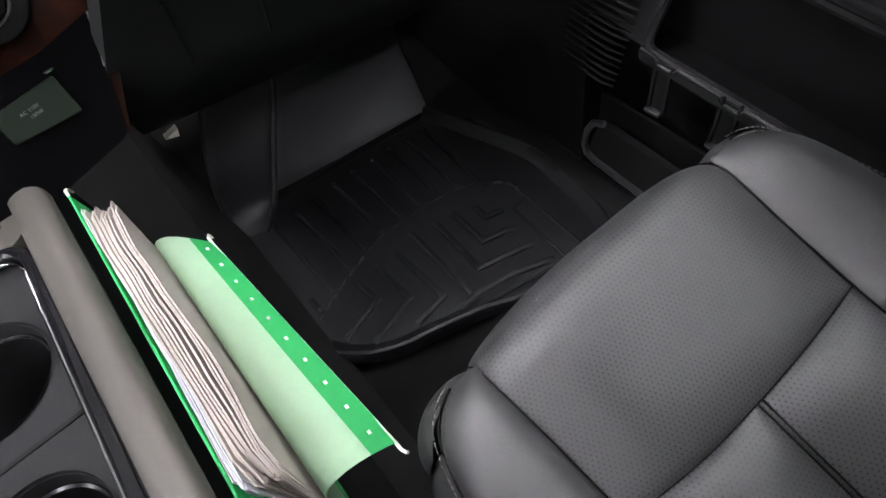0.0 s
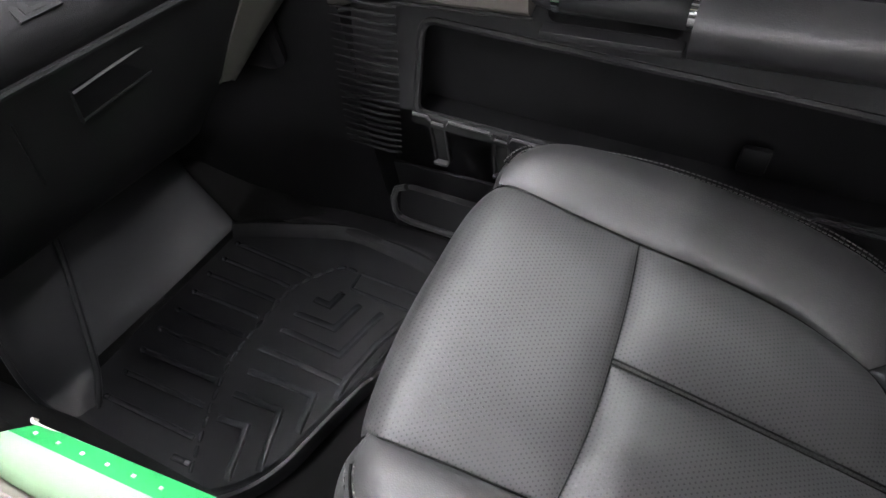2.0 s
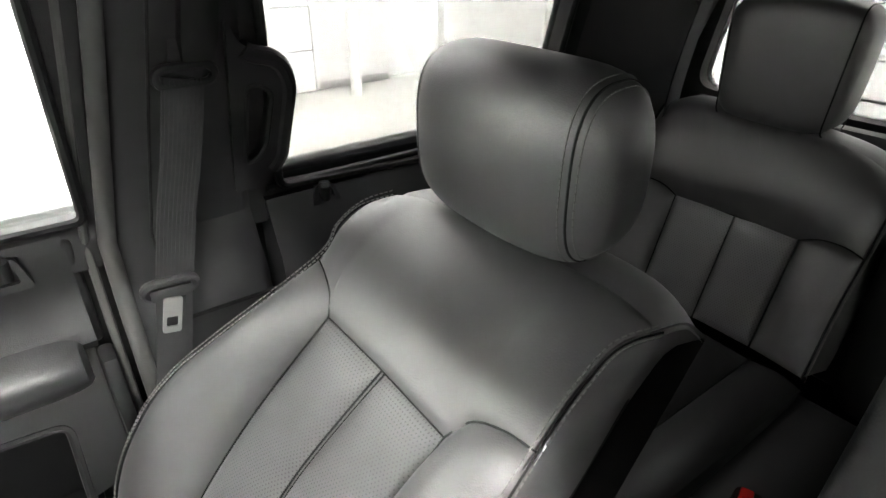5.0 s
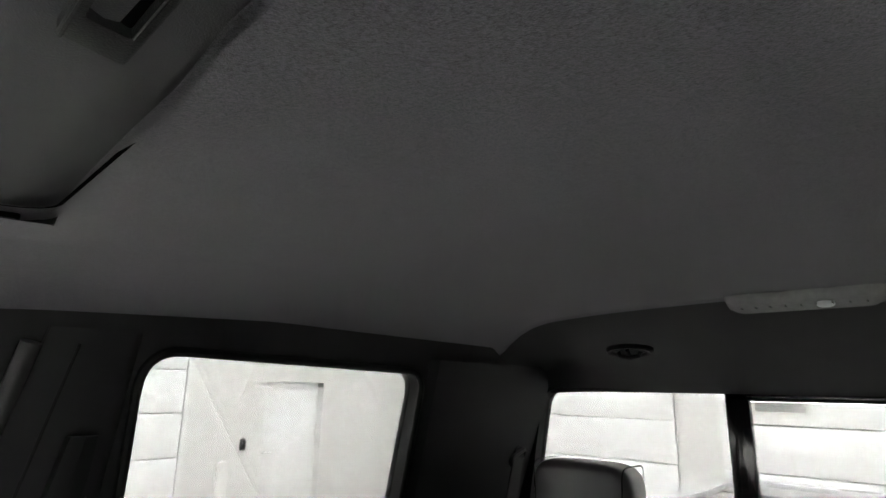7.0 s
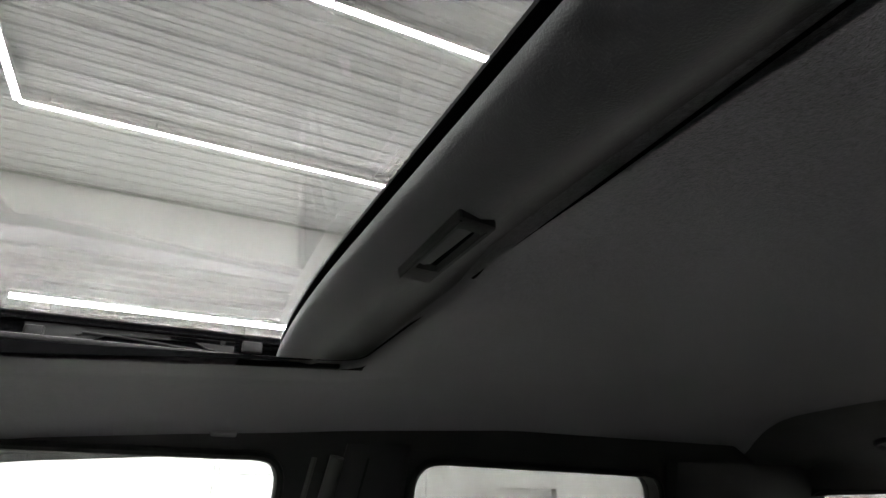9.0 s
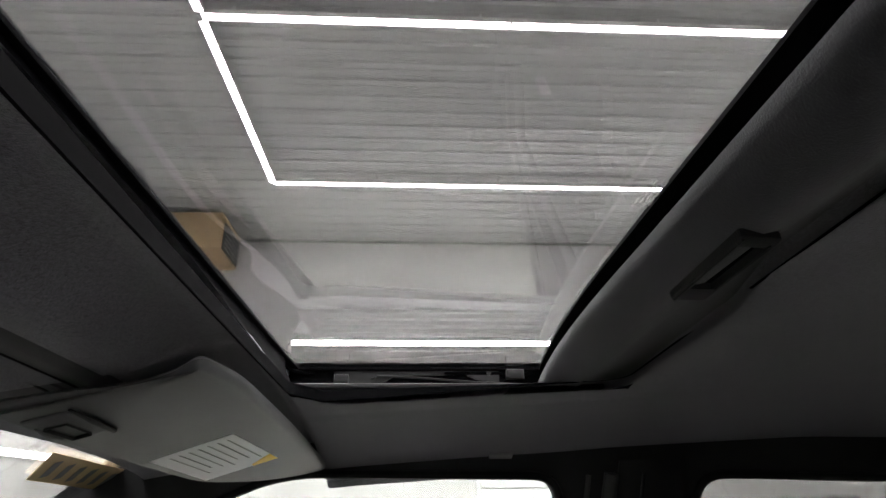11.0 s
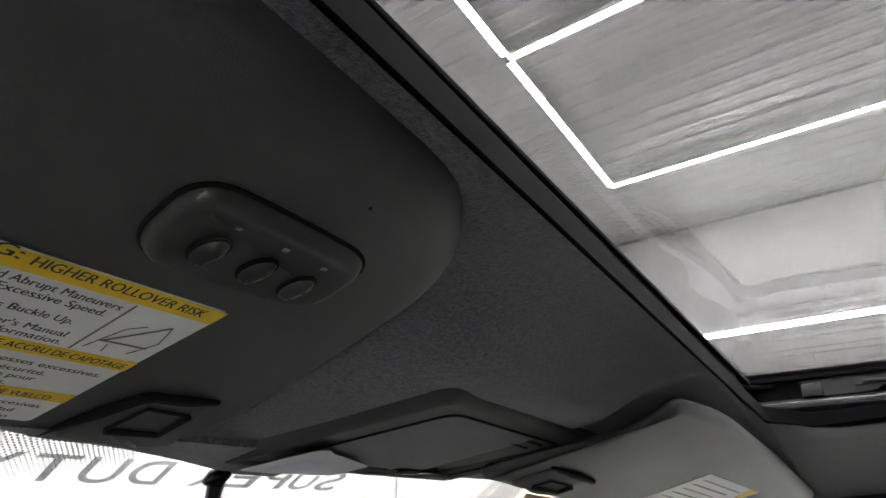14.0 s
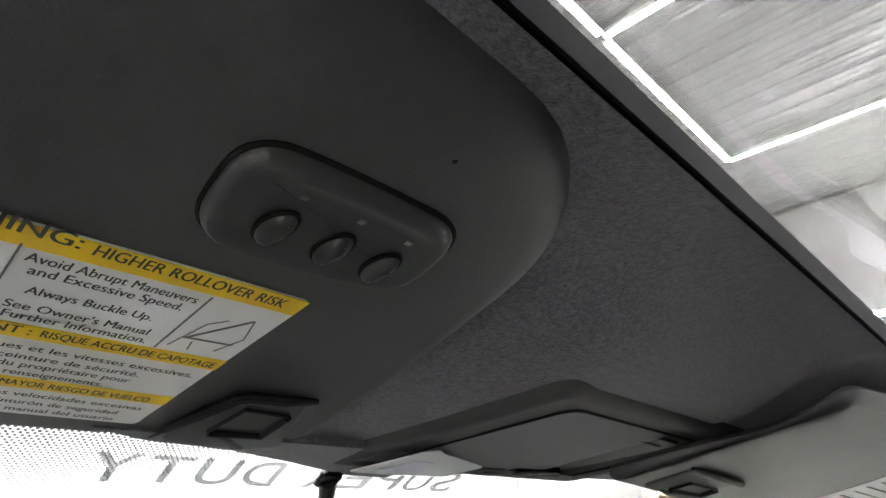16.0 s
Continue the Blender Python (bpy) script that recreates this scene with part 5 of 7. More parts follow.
    for y, dz in ((0.005, 0.0), (0.03, 0.0), (0.14, -0.002), (0.24, -0.006), (0.31, -0.03)):
        tr.append([(DX - 0.010, y, 0.562 + dz), (DX - 0.018, y, 0.570 + dz), (DX - 0.019, y, 0.585 + dz), (DX - 0.012, y, 0.604 + dz), (DX + 0.004, y, 0.634 + dz), (DX + 0.022, y, 0.666 + dz), (DX + 0.04, y, 0.668 + dz), (DX + 0.01, y, 0.566 + dz)])
    trim = part("trim_panel", loft(tr), taupe, t, "satin taupe trim panel")
    part("switch_bezel", boxed((DX + 0.006, 0.068, 0.640), (0.012, 0.028, 0.055), 0.004, m=rot(0, 40, 0)), plastic_deep, trim)
    part("trim_line", tube([(DX - 0.012, 0.31, 0.528), (DX - 0.016, 0.2, 0.557), (DX - 0.016, 0.0, 0.562)], 0.003, 6), seam_dark, t)
    # lock knob in its recess on the sill
    lock_knob(t, -0.483)
    part("door_edge", boxed((0.800, -0.558, 0.30), (0.05, 0.022, 0.56), 0.008), plastic_deep, t)
    return t


front_door()

# kick panel ahead of the door, with a stack of ribs
kick = thing("kick_panel", "black ribbed plastic kick panel ahead of the door", "trim panel", (0.79, 0.45, 0.0), kind="structure")
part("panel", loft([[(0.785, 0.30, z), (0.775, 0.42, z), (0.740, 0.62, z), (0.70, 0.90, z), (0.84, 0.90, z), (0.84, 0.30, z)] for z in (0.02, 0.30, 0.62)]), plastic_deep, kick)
rib_mesh = None
for k in range(21):
    z = 0.274 + 0.0142 * k
    if rib_mesh is None:
        r = part("rib", tube([(0.775, 0.240, 0), (0.771, 0.262, 0.001), (0.771, 0.300, 0.003), (0.772, 0.350, 0.005)], [0.0016, 0.0030, 0.0026, 0.0008], 8), plastic_deep, kick)
        rib_mesh = r
        r.location.z += z
    else:
        r = rib_mesh.copy()
        scene.collection.objects.link(r)
        r.location.z = rib_mesh.location.z + 0.0142 * k
        r.location.y = rib_mesh.location.y - 0.0024 * k
tagged(part("trim_sill", boxed((0.752, -0.1, 0.022), (0.06, 1.5, 0.05), 0.015, 3), plastic), "black plastic door sill plate", "sill plate", kind="structure")

# ---------------------------------------------------------------- floor mat
mat = thing("floor_mat", "black moulded rubber floor mat with raised edges and chevron channels", "floor mat", (0.44, 0.4, 0.0))
MZ = 0.026
MAT = [(0.66, 0.660), (0.695, 0.560), (0.741, 0.400), (0.738, 0.300), (0.722, 0.190), (0.690, 0.128), (0.640, 0.115), (0.533, 0.134), (0.470, 0.160), (0.421, 0.185), (0.326, 0.216), (0.256, 0.238), (0.204, 0.270), (0.162, 0.318), (0.142, 0.365), (0.138, 0.461), (0.141, 0.56), (0.150, 0.665), (0.165, 0.715)]
edge = smooth_curve([(x, y, MZ) for x, y in MAT], 110)


def mat_rim():
    prof = ((0.0, -0.016), (0.0, 0.014), (0.003, 0.020), (0.009, 0.021), (0.014, 0.016), (0.022, 0.004), (0.030, 0.0))
    rows = []
    for i, p in enumerate(edge):
        d = (edge[min(i + 1, 109)] - edge[max(i - 1, 0)]).normalized()
        n = Vector((d.y, -d.x, 0))
        if n.dot(Vector((0.44, 0.42, MZ)) - p) < 0:
            n = -n
        wave = 0.003 * noise.noise(p * 14)
        rows.append([p + n * o + Vector((0, 0, h + (wave if h > 0.01 else 0))) for o, h in prof])
    return loft(rows, False, False)


part("rim", mat_rim(), rubber, mat)
inner = [(p.x + (0.44 - p.x) * 0.06, p.y + (0.42 - p.y) * 0.06) for p in edge] + [(0.22, 0.66), (0.272, 0.703)]
part("tray", sheet(inner, [], lambda a, b, d: Vector((a, b, MZ - d)), 0.012), rubber, mat)
# the tall sloped front of the tray and the flap up the tunnel's side
TL = [(0.209, 0.640, 0.028), (0.250, 0.682, 0.032), (0.276, 0.707, 0.046), (0.340, 0.746, 0.130), (0.40, 0.782, 0.212), (0.475, 0.835, 0.33)]
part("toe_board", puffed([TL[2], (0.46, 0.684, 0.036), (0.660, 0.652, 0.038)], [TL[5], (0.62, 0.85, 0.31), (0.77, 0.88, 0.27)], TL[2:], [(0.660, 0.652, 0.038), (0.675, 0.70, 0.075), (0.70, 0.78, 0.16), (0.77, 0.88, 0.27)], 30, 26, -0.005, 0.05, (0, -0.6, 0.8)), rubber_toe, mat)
OUT = [(0.165, 0.680, 0.045), (0.172, 0.708, 0.084), (0.190, 0.724, 0.145), (0.232, 0.776, 0.211), (0.293, 0.823, 0.286), (0.368, 0.874, 0.399)]
part("side_flap", puffed([OUT[0], (0.185, 0.66, 0.028), TL[0]], [OUT[5], (0.415, 0.860, 0.365), TL[5]], OUT, TL, 14, 26, -0.003, 0.02, (0, -0.4, 0.9)), rubber, mat)
part("fold", tube(smooth_curve([Vector(p) + Vector((-0.001, -0.002, 0.002)) for p in TL], 30), [0.003] + [0.0065] * 28 + [0.004], 8), rubber, mat)
part("flap_edge", tube(smooth_curve([Vector(p) + Vector((0, 0, 0.004)) for p in OUT], 30), 0.0055, 8), rubber, mat)
# Mat side takes the near-black carpet material: its shade put into colour
part("side_wall", puffed([(0.660, 0.652, 0.038), (0.675, 0.70, 0.075), (0.70, 0.78, 0.16)], [(0.745, 0.45, 0.06), (0.755, 0.60, 0.09), (0.76, 0.74, 0.16)], [(0.660, 0.652, 0.038), (0.70, 0.56, 0.040), (0.745, 0.45, 0.06)], [(0.70, 0.78, 0.16), (0.73, 0.76, 0.16), (0.76, 0.74, 0.16)], 14, 14, 0.004, 0.03, (-0.5, -0.3, 0.8)), carpet, mat)


def groove(pts, r=0.0042, name="channel"):
    """A moulded rib with a flat top and steep sides, mitred at the bends."""
    line = [Vector((x, y, MZ)) for x, y in dense(pts)]
    rows = []
    for i, p in enumerate(line):
        a = (p - line[i - 1]).normalized() if i else (line[1] - p).normalized()
        b = (line[i + 1] - p).normalized() if i + 1 < len(line) else a
        n = (Vector((-a.y, a.x, 0)) + Vector((-b.y, b.x, 0))) / max(0.5, 1 + a.dot(b))
        end = 0.35 if i in (0, len(line) - 1) else 1.0
        rows.append([p + n * (r * 1.45 * o) + Vector((0, 0, h * end)) for o, h in ((-1.0, -0.001), (-0.92, 0.0040), (-0.74, 0.0066), (-0.40, 0.0076), (0.40, 0.0076), (0.74, 0.0066), (0.92, 0.0040), (1.0, -0.001))])
    return part(name, loft(rows), rubber_ridge_lit, mat)


def dense(pts):
    out = []
    for (a, b), (c, d) in zip(pts, pts[1:]):
        for k in range(6):
            out.append((a + (c - a) * k / 6, b + (d - b) * k / 6))
    out.append(pts[-1])
    return out


# the moulded pattern: rows of channels, a broken arc, chevrons and a blank badge
for k, (x0, x1, y0, y1) in enumerate(((0.232, 0.236, 0.640, 0.430), (0.284, 0.290, 0.642, 0.450), (0.334, 0.338, 0.642, 0.462), (0.384, 0.387, 0.640, 0.472), (0.434, 0.436, 0.637, 0.470), (0.482, 0.482, 0.632, 0.466), (0.530, 0.526, 0.631, 0.458), (0.574, 0.566, 0.624, 0.448), (0.619, 0.606, 0.621, 0.418))):
    groove([(x0, y0), (x1, y1)], 0.0036 if k > 3 else 0.0040)
    part("stud", superellipsoid((x0, y0 + 0.002, MZ + 0.003), (0.006, 0.006, 0.006), 0.9, 12, 8), rubber_ridge_lit, mat)
groove([(0.195, 0.445), (0.197, 0.407)])
arc_pts = smooth_curve([(0.186, 0.394, MZ + 0.003), (0.242, 0.417, MZ + 0.003), (0.304, 0.44, MZ + 0.003), (0.382, 0.459, MZ + 0.003), (0.464, 0.454, MZ + 0.003), (0.558, 0.439, MZ + 0.003), (0.61, 0.402, MZ + 0.003), (0.645, 0.366, MZ + 0.003), (0.648, 0.331, MZ + 0.001)], 84)
for k in range(0, 81, 4):
    part("arc_bar", tube(arc_pts[k:k + 4], [0.0028, 0.0040, 0.0040, 0.0028], 8), rubber_ridge_lit, mat)
for pts in ([(0.282, 0.412), (0.289, 0.351), (0.200, 0.327)], [(0.331, 0.412), (0.337, 0.310), (0.235, 0.285)], [(0.378, 0.412), (0.385, 0.268), (0.315, 0.259)],
            [(0.427, 0.422), (0.425, 0.232)], [(0.477, 0.404), (0.471, 0.265), (0.580, 0.233)], [(0.517, 0.399), (0.516, 0.304), (0.581, 0.284)], [(0.559, 0.379), (0.557, 0.341), (0.593, 0.331)]):
    groove(pts, 0.0048, "chevron")
groove([(0.393, 0.228), (0.442, 0.227), (0.511, 0.211), (0.585, 0.181)], 0.0050, "band")
groove([(0.400, 0.203), (0.432, 0.199), (0.501, 0.187), (0.590, 0.163)], 0.0026, "band")
bl = rounded([(0.646, 0.319), (0.641, 0.167), (0.601, 0.169), (0.607, 0.320)], 0.005, 3)
part("badge", sheet(bl, [], lambda a, b, d: Vector((a, b, MZ + 0.0025 - d)), 0.004), rubber, mat, "raised blank badge plate")
part("badge_rim", tube([(a, b, MZ + 0.002) for a, b in bl + bl[:2]], 0.0034, 8), rubber_ridge_lit, mat)

# ---------------------------------------------------------------- dashboard
dash = thing("dashboard", "black dashboard with glove box, wood-grain centre panel and embossed lettering", "dashboard", (0.4, 0.5, 0.5))


def dash_pt(x, s):
    """Point of the dash's face: s along the section from its lower edge up and over to the windshield."""
    k = (x - 0.22) / 0.37
    dy, dz = -0.040 * k, -0.040 * k
    sec = ((0.0, 0.600, 0.395), (1.0, 0.552, 0.432), (2.0, 0.440, 0.560), (2.6, 0.385, 0.665), (3.0, 0.358, 0.712), (3.25, 0.353, 0.720), (3.5, 0.350, 0.730), (4.0, 0.352, 0.746), (4.4, 0.370, 0.770), (5.0, 0.430, 0.800), (6.0, 0.60, 0.845), (7.0, 0.90, 0.80))
    for (sa, ya, za), (sb, yb, zb) in zip(sec, sec[1:]):
        if s <= sb:
            q = (s - sa) / (sb - sa)
            return Vector((x, ya + (yb - ya) * q + dy, za + (zb - za) * q + dz))
    return Vector((x, sec[-1][1] + dy, sec[-1][2] + dz))


xs = [k / 14 for k in range(15)]
lower_s = [0.0, 0.5, 1.0, 1.5, 2.0, 2.5, 2.9, 3.0]
upper_s = [3.12, 3.25, 3.38, 3.5, 3.75, 4.0, 4.2, 4.4, 4.7, 5.0, 5.5, 6.0, 6.5, 7.0]


def strip(xs, ss, back=0.03, x0=0.160, x1=0.735):
    bm = bmesh.new()
    across = lambda f, s: dash_pt(left(s) + (min(x1, 0.612 + 0.75 * max(0.0, dash_pt(0.65, s).z - 0.485)) - left(s)) * f, s)  # noqa: E731
    left = lambda s: x0 if x0 < 0 else min(0.240, max(x0, 0.160 + 0.40 * (dash_pt(0.2, s).z - 0.56)))  # noqa: E731
    g = [[bm.verts.new(across(x, s)) for s in ss] for x in xs]
    b = [[bm.verts.new(across(x, s) + Vector((0, back, 0.004))) for s in ss] for x in xs]
    for i in range(len(xs) - 1):
        for j in range(len(ss) - 1):
            bm.faces.new((g[i][j], g[i + 1][j], g[i + 1][j + 1], g[i][j + 1]))
            bm.faces.new((b[i][j], b[i][j + 1], b[i + 1][j + 1], b[i + 1][j]))
    for j in range(len(ss) - 1):
        bm.faces.new((g[0][j], g[0][j + 1], b[0][j + 1], b[0][j]))
        bm.faces.new((g[-1][j], b[-1][j], b[-1][j + 1], g[-1][j + 1]))
    for i in range(len(xs) - 1):
        bm.faces.new((g[i][0], b[i][0], b[i + 1][0], g[i + 1][0]))
        bm.faces.new((g[i][-1], g[i + 1][-1], b[i + 1][-1], b[i][-1]))
    return bm


# Glove box paler than the pad above: glare put into its colour
part("glove_box", strip(xs, lower_s), plastic_soft, dash)
part("upper_pad", strip(xs, upper_s), plastic_deep, dash)
part("glove_lip", tube([dash_pt(x, 3.04) + Vector((0, -0.004, 0)) for x in [0.226 + 0.468 * f for f in xs]], 0.0045, 8), plastic_soft, dash)
part("lower_closing", strip([k / 4 for k in range(5)], [-0.0001, 0.0], 0.30), plastic_deep, dash)
part("driver_side", strip([k / 4 for k in range(5)], [0.0, 1.0, 2.0, 3.0, 3.5, 4.0, 5.0, 6.0, 7.0], 0.03, -0.72, -0.02), plastic_soft, dash)
# glove box latch: a thin bright edge over a shallow recess
LAT = ((0.417, 0.353, 0.654), (0.449, 0.352, 0.652), (0.481, 0.350, 0.650), (0.513, 0.349, 0.648))
latch = part("latch", loft([[Vector(q) + Vector((0, dy, dz)) for dy, dz in ((0.0, 0.002), (0.004, -0.010), (0.016, -0.036), (0.022, -0.046), (0.040, -0.040), (0.030, 0.004))] for q in LAT]), plastic_deep, dash)
part("latch_edge", tube([Vector(q) + Vector((0, -0.002, 0)) for q in LAT], 0.0016, 6), steel, latch)
part("latch_lower", tube([Vector(q) + Vector((0, 0.018, -0.040)) for q in LAT], 0.0022, 6), plastic_soft, latch)
for x in (0.262, 0.355):
    part("panel_split", tube([dash_pt(x, 2.7) + Vector((0, -0.002, 0)), dash_pt(x, 2.1) + Vector((0, -0.002, 0))], 0.0016, 6), plastic_deep, dash)
# debossed words along the pad's crest
pen = 0.262
for ch in "SUPER DUTY":
    if ch == " ":
        pen += 0.026
        continue
    g = text_bm(ch, 0.0375, 0.0, Matrix.Identity(4), 1.0, 0.0021, True)
    lo, hi = min(v.co.x for v in g.verts), max(v.co.x for v in g.verts)
    bmesh.ops.translate(g, vec=(-lo, 0, 0), verts=g.verts)
    bmesh.ops.scale(g, vec=(0.043 / (hi - lo), 1.32, 1), verts=g.verts)
    a, b = dash_pt(pen, 4.18), dash_pt(pen + 0.04, 4.18)
    lm = frame_of(a + Vector((0, -0.0005, 0.0005)), b - a, dash_pt(pen, 4.50) - a)
    bmesh.ops.transform(g, matrix=lm, verts=g.verts)
    part("letter", g, plastic_soft, dash)
    pen += 0.050
part("corner_clip", loft([[(0.180, 0.575, 0.408), (0.203, 0.572, 0.415), (0.199, 0.568, 0.404)], [(0.179, 0.566, 0.405), (0.202, 0.563, 0.412), (0.198, 0.560, 0.402)]]), hook_white, dash, "small pale clip under the dash corner")
# right end: tapering taupe side trim
END = [(Vector(p), Vector(q)) for p, q in (((0.617, 0.400, 0.508), (0.640, 0.400, 0.494)), ((0.634, 0.360, 0.574), (0.690, 0.362, 0.545)), ((0.650, 0.334, 0.615), (0.725, 0.330, 0.583)), ((0.658, 0.310, 0.650), (0.745, 0.305, 0.615)), ((0.668, 0.285, 0.690), (0.760, 0.285, 0.655)), ((0.668, 0.285, 0.76), (0.770, 0.285, 0.74)))]


def end_sect(p, q):
    up = Vector((0, -0.006, 0.004))
    return [p, p.lerp(q, 0.3) + up, p.lerp(q, 0.7) + up, q, q + Vector((0.02, 0.04, -0.02)), p + Vector((0.01, 0.05, -0.03))]


part("end_trim", loft([end_sect(p, q) for p, q in END]), taupe_dark, dash, "taupe end trim of the dashboard")
part("end_cap", boxed((0.745, 0.57, 0.62), (0.04, 0.34, 0.36), 0.02), plastic_deep, dash)
# centre stack: wood panel with a round control and a socket cover
cs = frame_of((0.12, 0.42, 0.62), (1, 0, 0), (0.0, 0.42, 0.90))
W2 = lambda a, b, d: cs @ Vector((a, b, -d))  # noqa: E731
wood_edge = [(0.132, 0.160), (0.124, 0.125), (0.118, 0.091), (0.111, 0.066), (0.096, 0.036), (0.077, -0.001), (0.047, -0.055), (0.043, -0.062)]
part("centre_panel", sheet([(-0.26, -0.070), *wood_edge[::-1], (0.14, 0.24), (-0.26, 0.24)], [], W2, 0.02), wood, dash, "glossy burl wood-grain panel")
part("panel_edge", tube([cs @ Vector((a - 0.003, b, 0.001)) for a, b in wood_edge[:5]], 0.0016, 8), taupe, dash)
kn = part("dial", tube([cs @ Vector((0.016, 0.098, d)) for d in (0.0, 0.010, 0.012)], [0.039, 0.038, 0.035], 40), plastic_deep, dash, "round black control dial")
part("dial_ring", tube([cs @ Vector((0.016 + 0.024 * math.cos(a), 0.098 + 0.024 * math.sin(a), 0.0125)) for a in [2 * math.pi * k / 32 for k in range(34)]], 0.0016, 6), steel, kn)
part("dial_knob", tube([cs @ Vector((0.016, 0.098, d)) for d in (0.010, 0.020, 0.022)], [0.023, 0.022, 0.019], 10), plastic_soft, kn)
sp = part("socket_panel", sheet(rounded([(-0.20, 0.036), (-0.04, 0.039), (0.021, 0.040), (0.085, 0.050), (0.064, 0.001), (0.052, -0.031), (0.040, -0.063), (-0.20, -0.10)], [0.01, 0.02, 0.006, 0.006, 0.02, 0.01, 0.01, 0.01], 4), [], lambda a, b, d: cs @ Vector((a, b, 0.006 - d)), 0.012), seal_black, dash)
cover = part("socket_cover", sheet(rounded([(-0.047, 0.015), (0.021, 0.019), (0.021, -0.020), (-0.048, -0.016)], 0.003, 4), [], lambda a, b, d: cs @ Vector((a, b, 0.011 - d)), 0.006), cover_green, sp, "dark green-black socket cover")
tm = cs @ Matrix.Translation((-0.026, 0.002, 0.0114)) @ rot(0, 0, 2)
part("marking", text_bm("AC 110V", 0.0050, 0.0002, tm, 1.1), ink_grey, cover)
part("marking", text_bm("150W", 0.0050, 0.0002, tm @ Matrix.Translation((0.006, -0.006, 0)), 1.1), ink_grey, cover)
part("socket_glint", boxed(cs @ Vector((0.022, 0.024, 0.009)), (0.010, 0.003, 0.003), 0.001), chrome, sp)
part("panel_glint", tube([cs @ Vector((a, b, 0.007)) for a, b in ((0.085, 0.050), (0.076, 0.026), (0.065, 0.003))], 0.0009, 6), steel, sp)

# ---------------------------------------------------------------- centre console
con = thing("center_console", "black floor console with taupe rails and two cup holders", "console", (-0.04, 0.1, 0.0))
CT = 0.560
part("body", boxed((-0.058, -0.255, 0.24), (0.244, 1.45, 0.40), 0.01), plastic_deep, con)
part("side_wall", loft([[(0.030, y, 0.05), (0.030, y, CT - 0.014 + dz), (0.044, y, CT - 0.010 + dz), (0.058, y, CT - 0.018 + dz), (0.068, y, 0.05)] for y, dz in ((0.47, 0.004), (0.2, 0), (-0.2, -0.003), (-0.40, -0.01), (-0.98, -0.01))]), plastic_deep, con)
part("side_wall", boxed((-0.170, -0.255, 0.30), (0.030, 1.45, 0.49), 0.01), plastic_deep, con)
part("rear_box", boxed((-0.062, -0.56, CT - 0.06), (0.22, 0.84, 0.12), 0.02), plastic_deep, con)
for k, x0, x1 in ((1, 0.026, 0.061), (-1, -0.185, -0.152)):
    rail = []
    for y, dz in ((0.60, -0.10), (0.545, -0.03), (0.49, 0.004), (0.40, 0.010), (0.2, 0.006), (-0.1, 0.0), (-0.40, -0.004)):
        m = (x0 + x1) / 2
        rail.append([(x0, y, CT - 0.012 + dz), (x0, y, CT + 0.002 + dz), (x0 + 0.005, y, CT + 0.0045 + dz), (m - 0.005, y, CT + 0.006 + dz), (m + 0.004, y, CT + 0.006 + dz), (x1 - 0.009, y, CT + 0.004 + dz), (x1 - 0.004, y, CT + 0.001 + dz), (x1 - 0.001, y, CT - 0.004 + dz), (x1, y, CT - 0.012 + dz)])
    part("side_rail", loft(rail), taupe, con, "satin taupe console rail")
part("front_bin", sheet(rrect(-0.15, 0.026, 0.345, 0.47, 0.02, 5), [rrect(-0.13, 0.008, 0.365, 0.45, 0.02, 5)], lambda a, b, d: Vector((a, b, CT + 0.002 - d)), 0.04), taupe, con)
part("cup_deck", sheet(rrect(-0.15, 0.016, -0.12, 0.330, 0.02, 5), [[(-0.053 + 0.055 * math.cos(2 * math.pi * k / 36), y + 0.056 * math.sin(2 * math.pi * k / 36)) for k in range(36)] for y in (0.217, 0.049)], lambda a, b, d: Vector((a, b, CT - 0.004 - d)), 0.01), plastic, con)
for y in (0.217, 0.049):
    cup = bmesh.new()
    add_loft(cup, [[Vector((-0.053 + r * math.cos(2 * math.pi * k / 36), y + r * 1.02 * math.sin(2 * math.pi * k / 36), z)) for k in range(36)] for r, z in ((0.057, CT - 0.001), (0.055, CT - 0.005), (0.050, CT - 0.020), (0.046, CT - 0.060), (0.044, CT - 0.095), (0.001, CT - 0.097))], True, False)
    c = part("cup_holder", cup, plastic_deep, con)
    part("cup_ring", tube([(-0.053 + 0.050 * math.cos(2 * math.pi * k / 36), y + 0.051 * math.sin(2 * math.pi * k / 36), CT - 0.018) for k in range(38)], 0.003, 6), gloss_black, c)
part("deck_seam", boxed((-0.062, 0.133, CT - 0.0035), (0.17, 0.004, 0.002)), seam_dark, con)
ch = rrect(-0.158, 0.021, -0.13, 0.338, 0.030, 6)
part("edge_band", tube([(a, b, CT + 0.003) for a, b in ch + ch[:2]], 0.0078, 12), gloss_black, con, "glossy black edging round the cup holders")
part("chrome_edge", tube([(a, b, CT + 0.004) for a, b in rrect(-0.150, 0.0125, -0.122, 0.329, 0.026, 6) + [(0.0125, 0.30)]], 0.0024, 10), chrome, con, "thin chrome line inside the edging")
part("lid", superellipsoid((0, 0, 0), (0.105, 0.050, 0.23), 0.4, 40, 20), leather_dark, con, "padded console lid, raised").matrix_world = pose(-0.030, -0.90, 0.760, 14, 0, 0)

# ---------------------------------------------------------------- hanging folder with papers
fold = thing("hanging_folder", "green hanging file folder stuffed with papers beside the console", "folder", (0.12, 0.15, 0.2))
Y0, Y1 = -0.012, 0.372
FL = lambda u, y: Vector((0.094 - 0.020 * u, y + 0.006 * (1 - u), 0.30 + 0.254 * u))  # noqa: E731


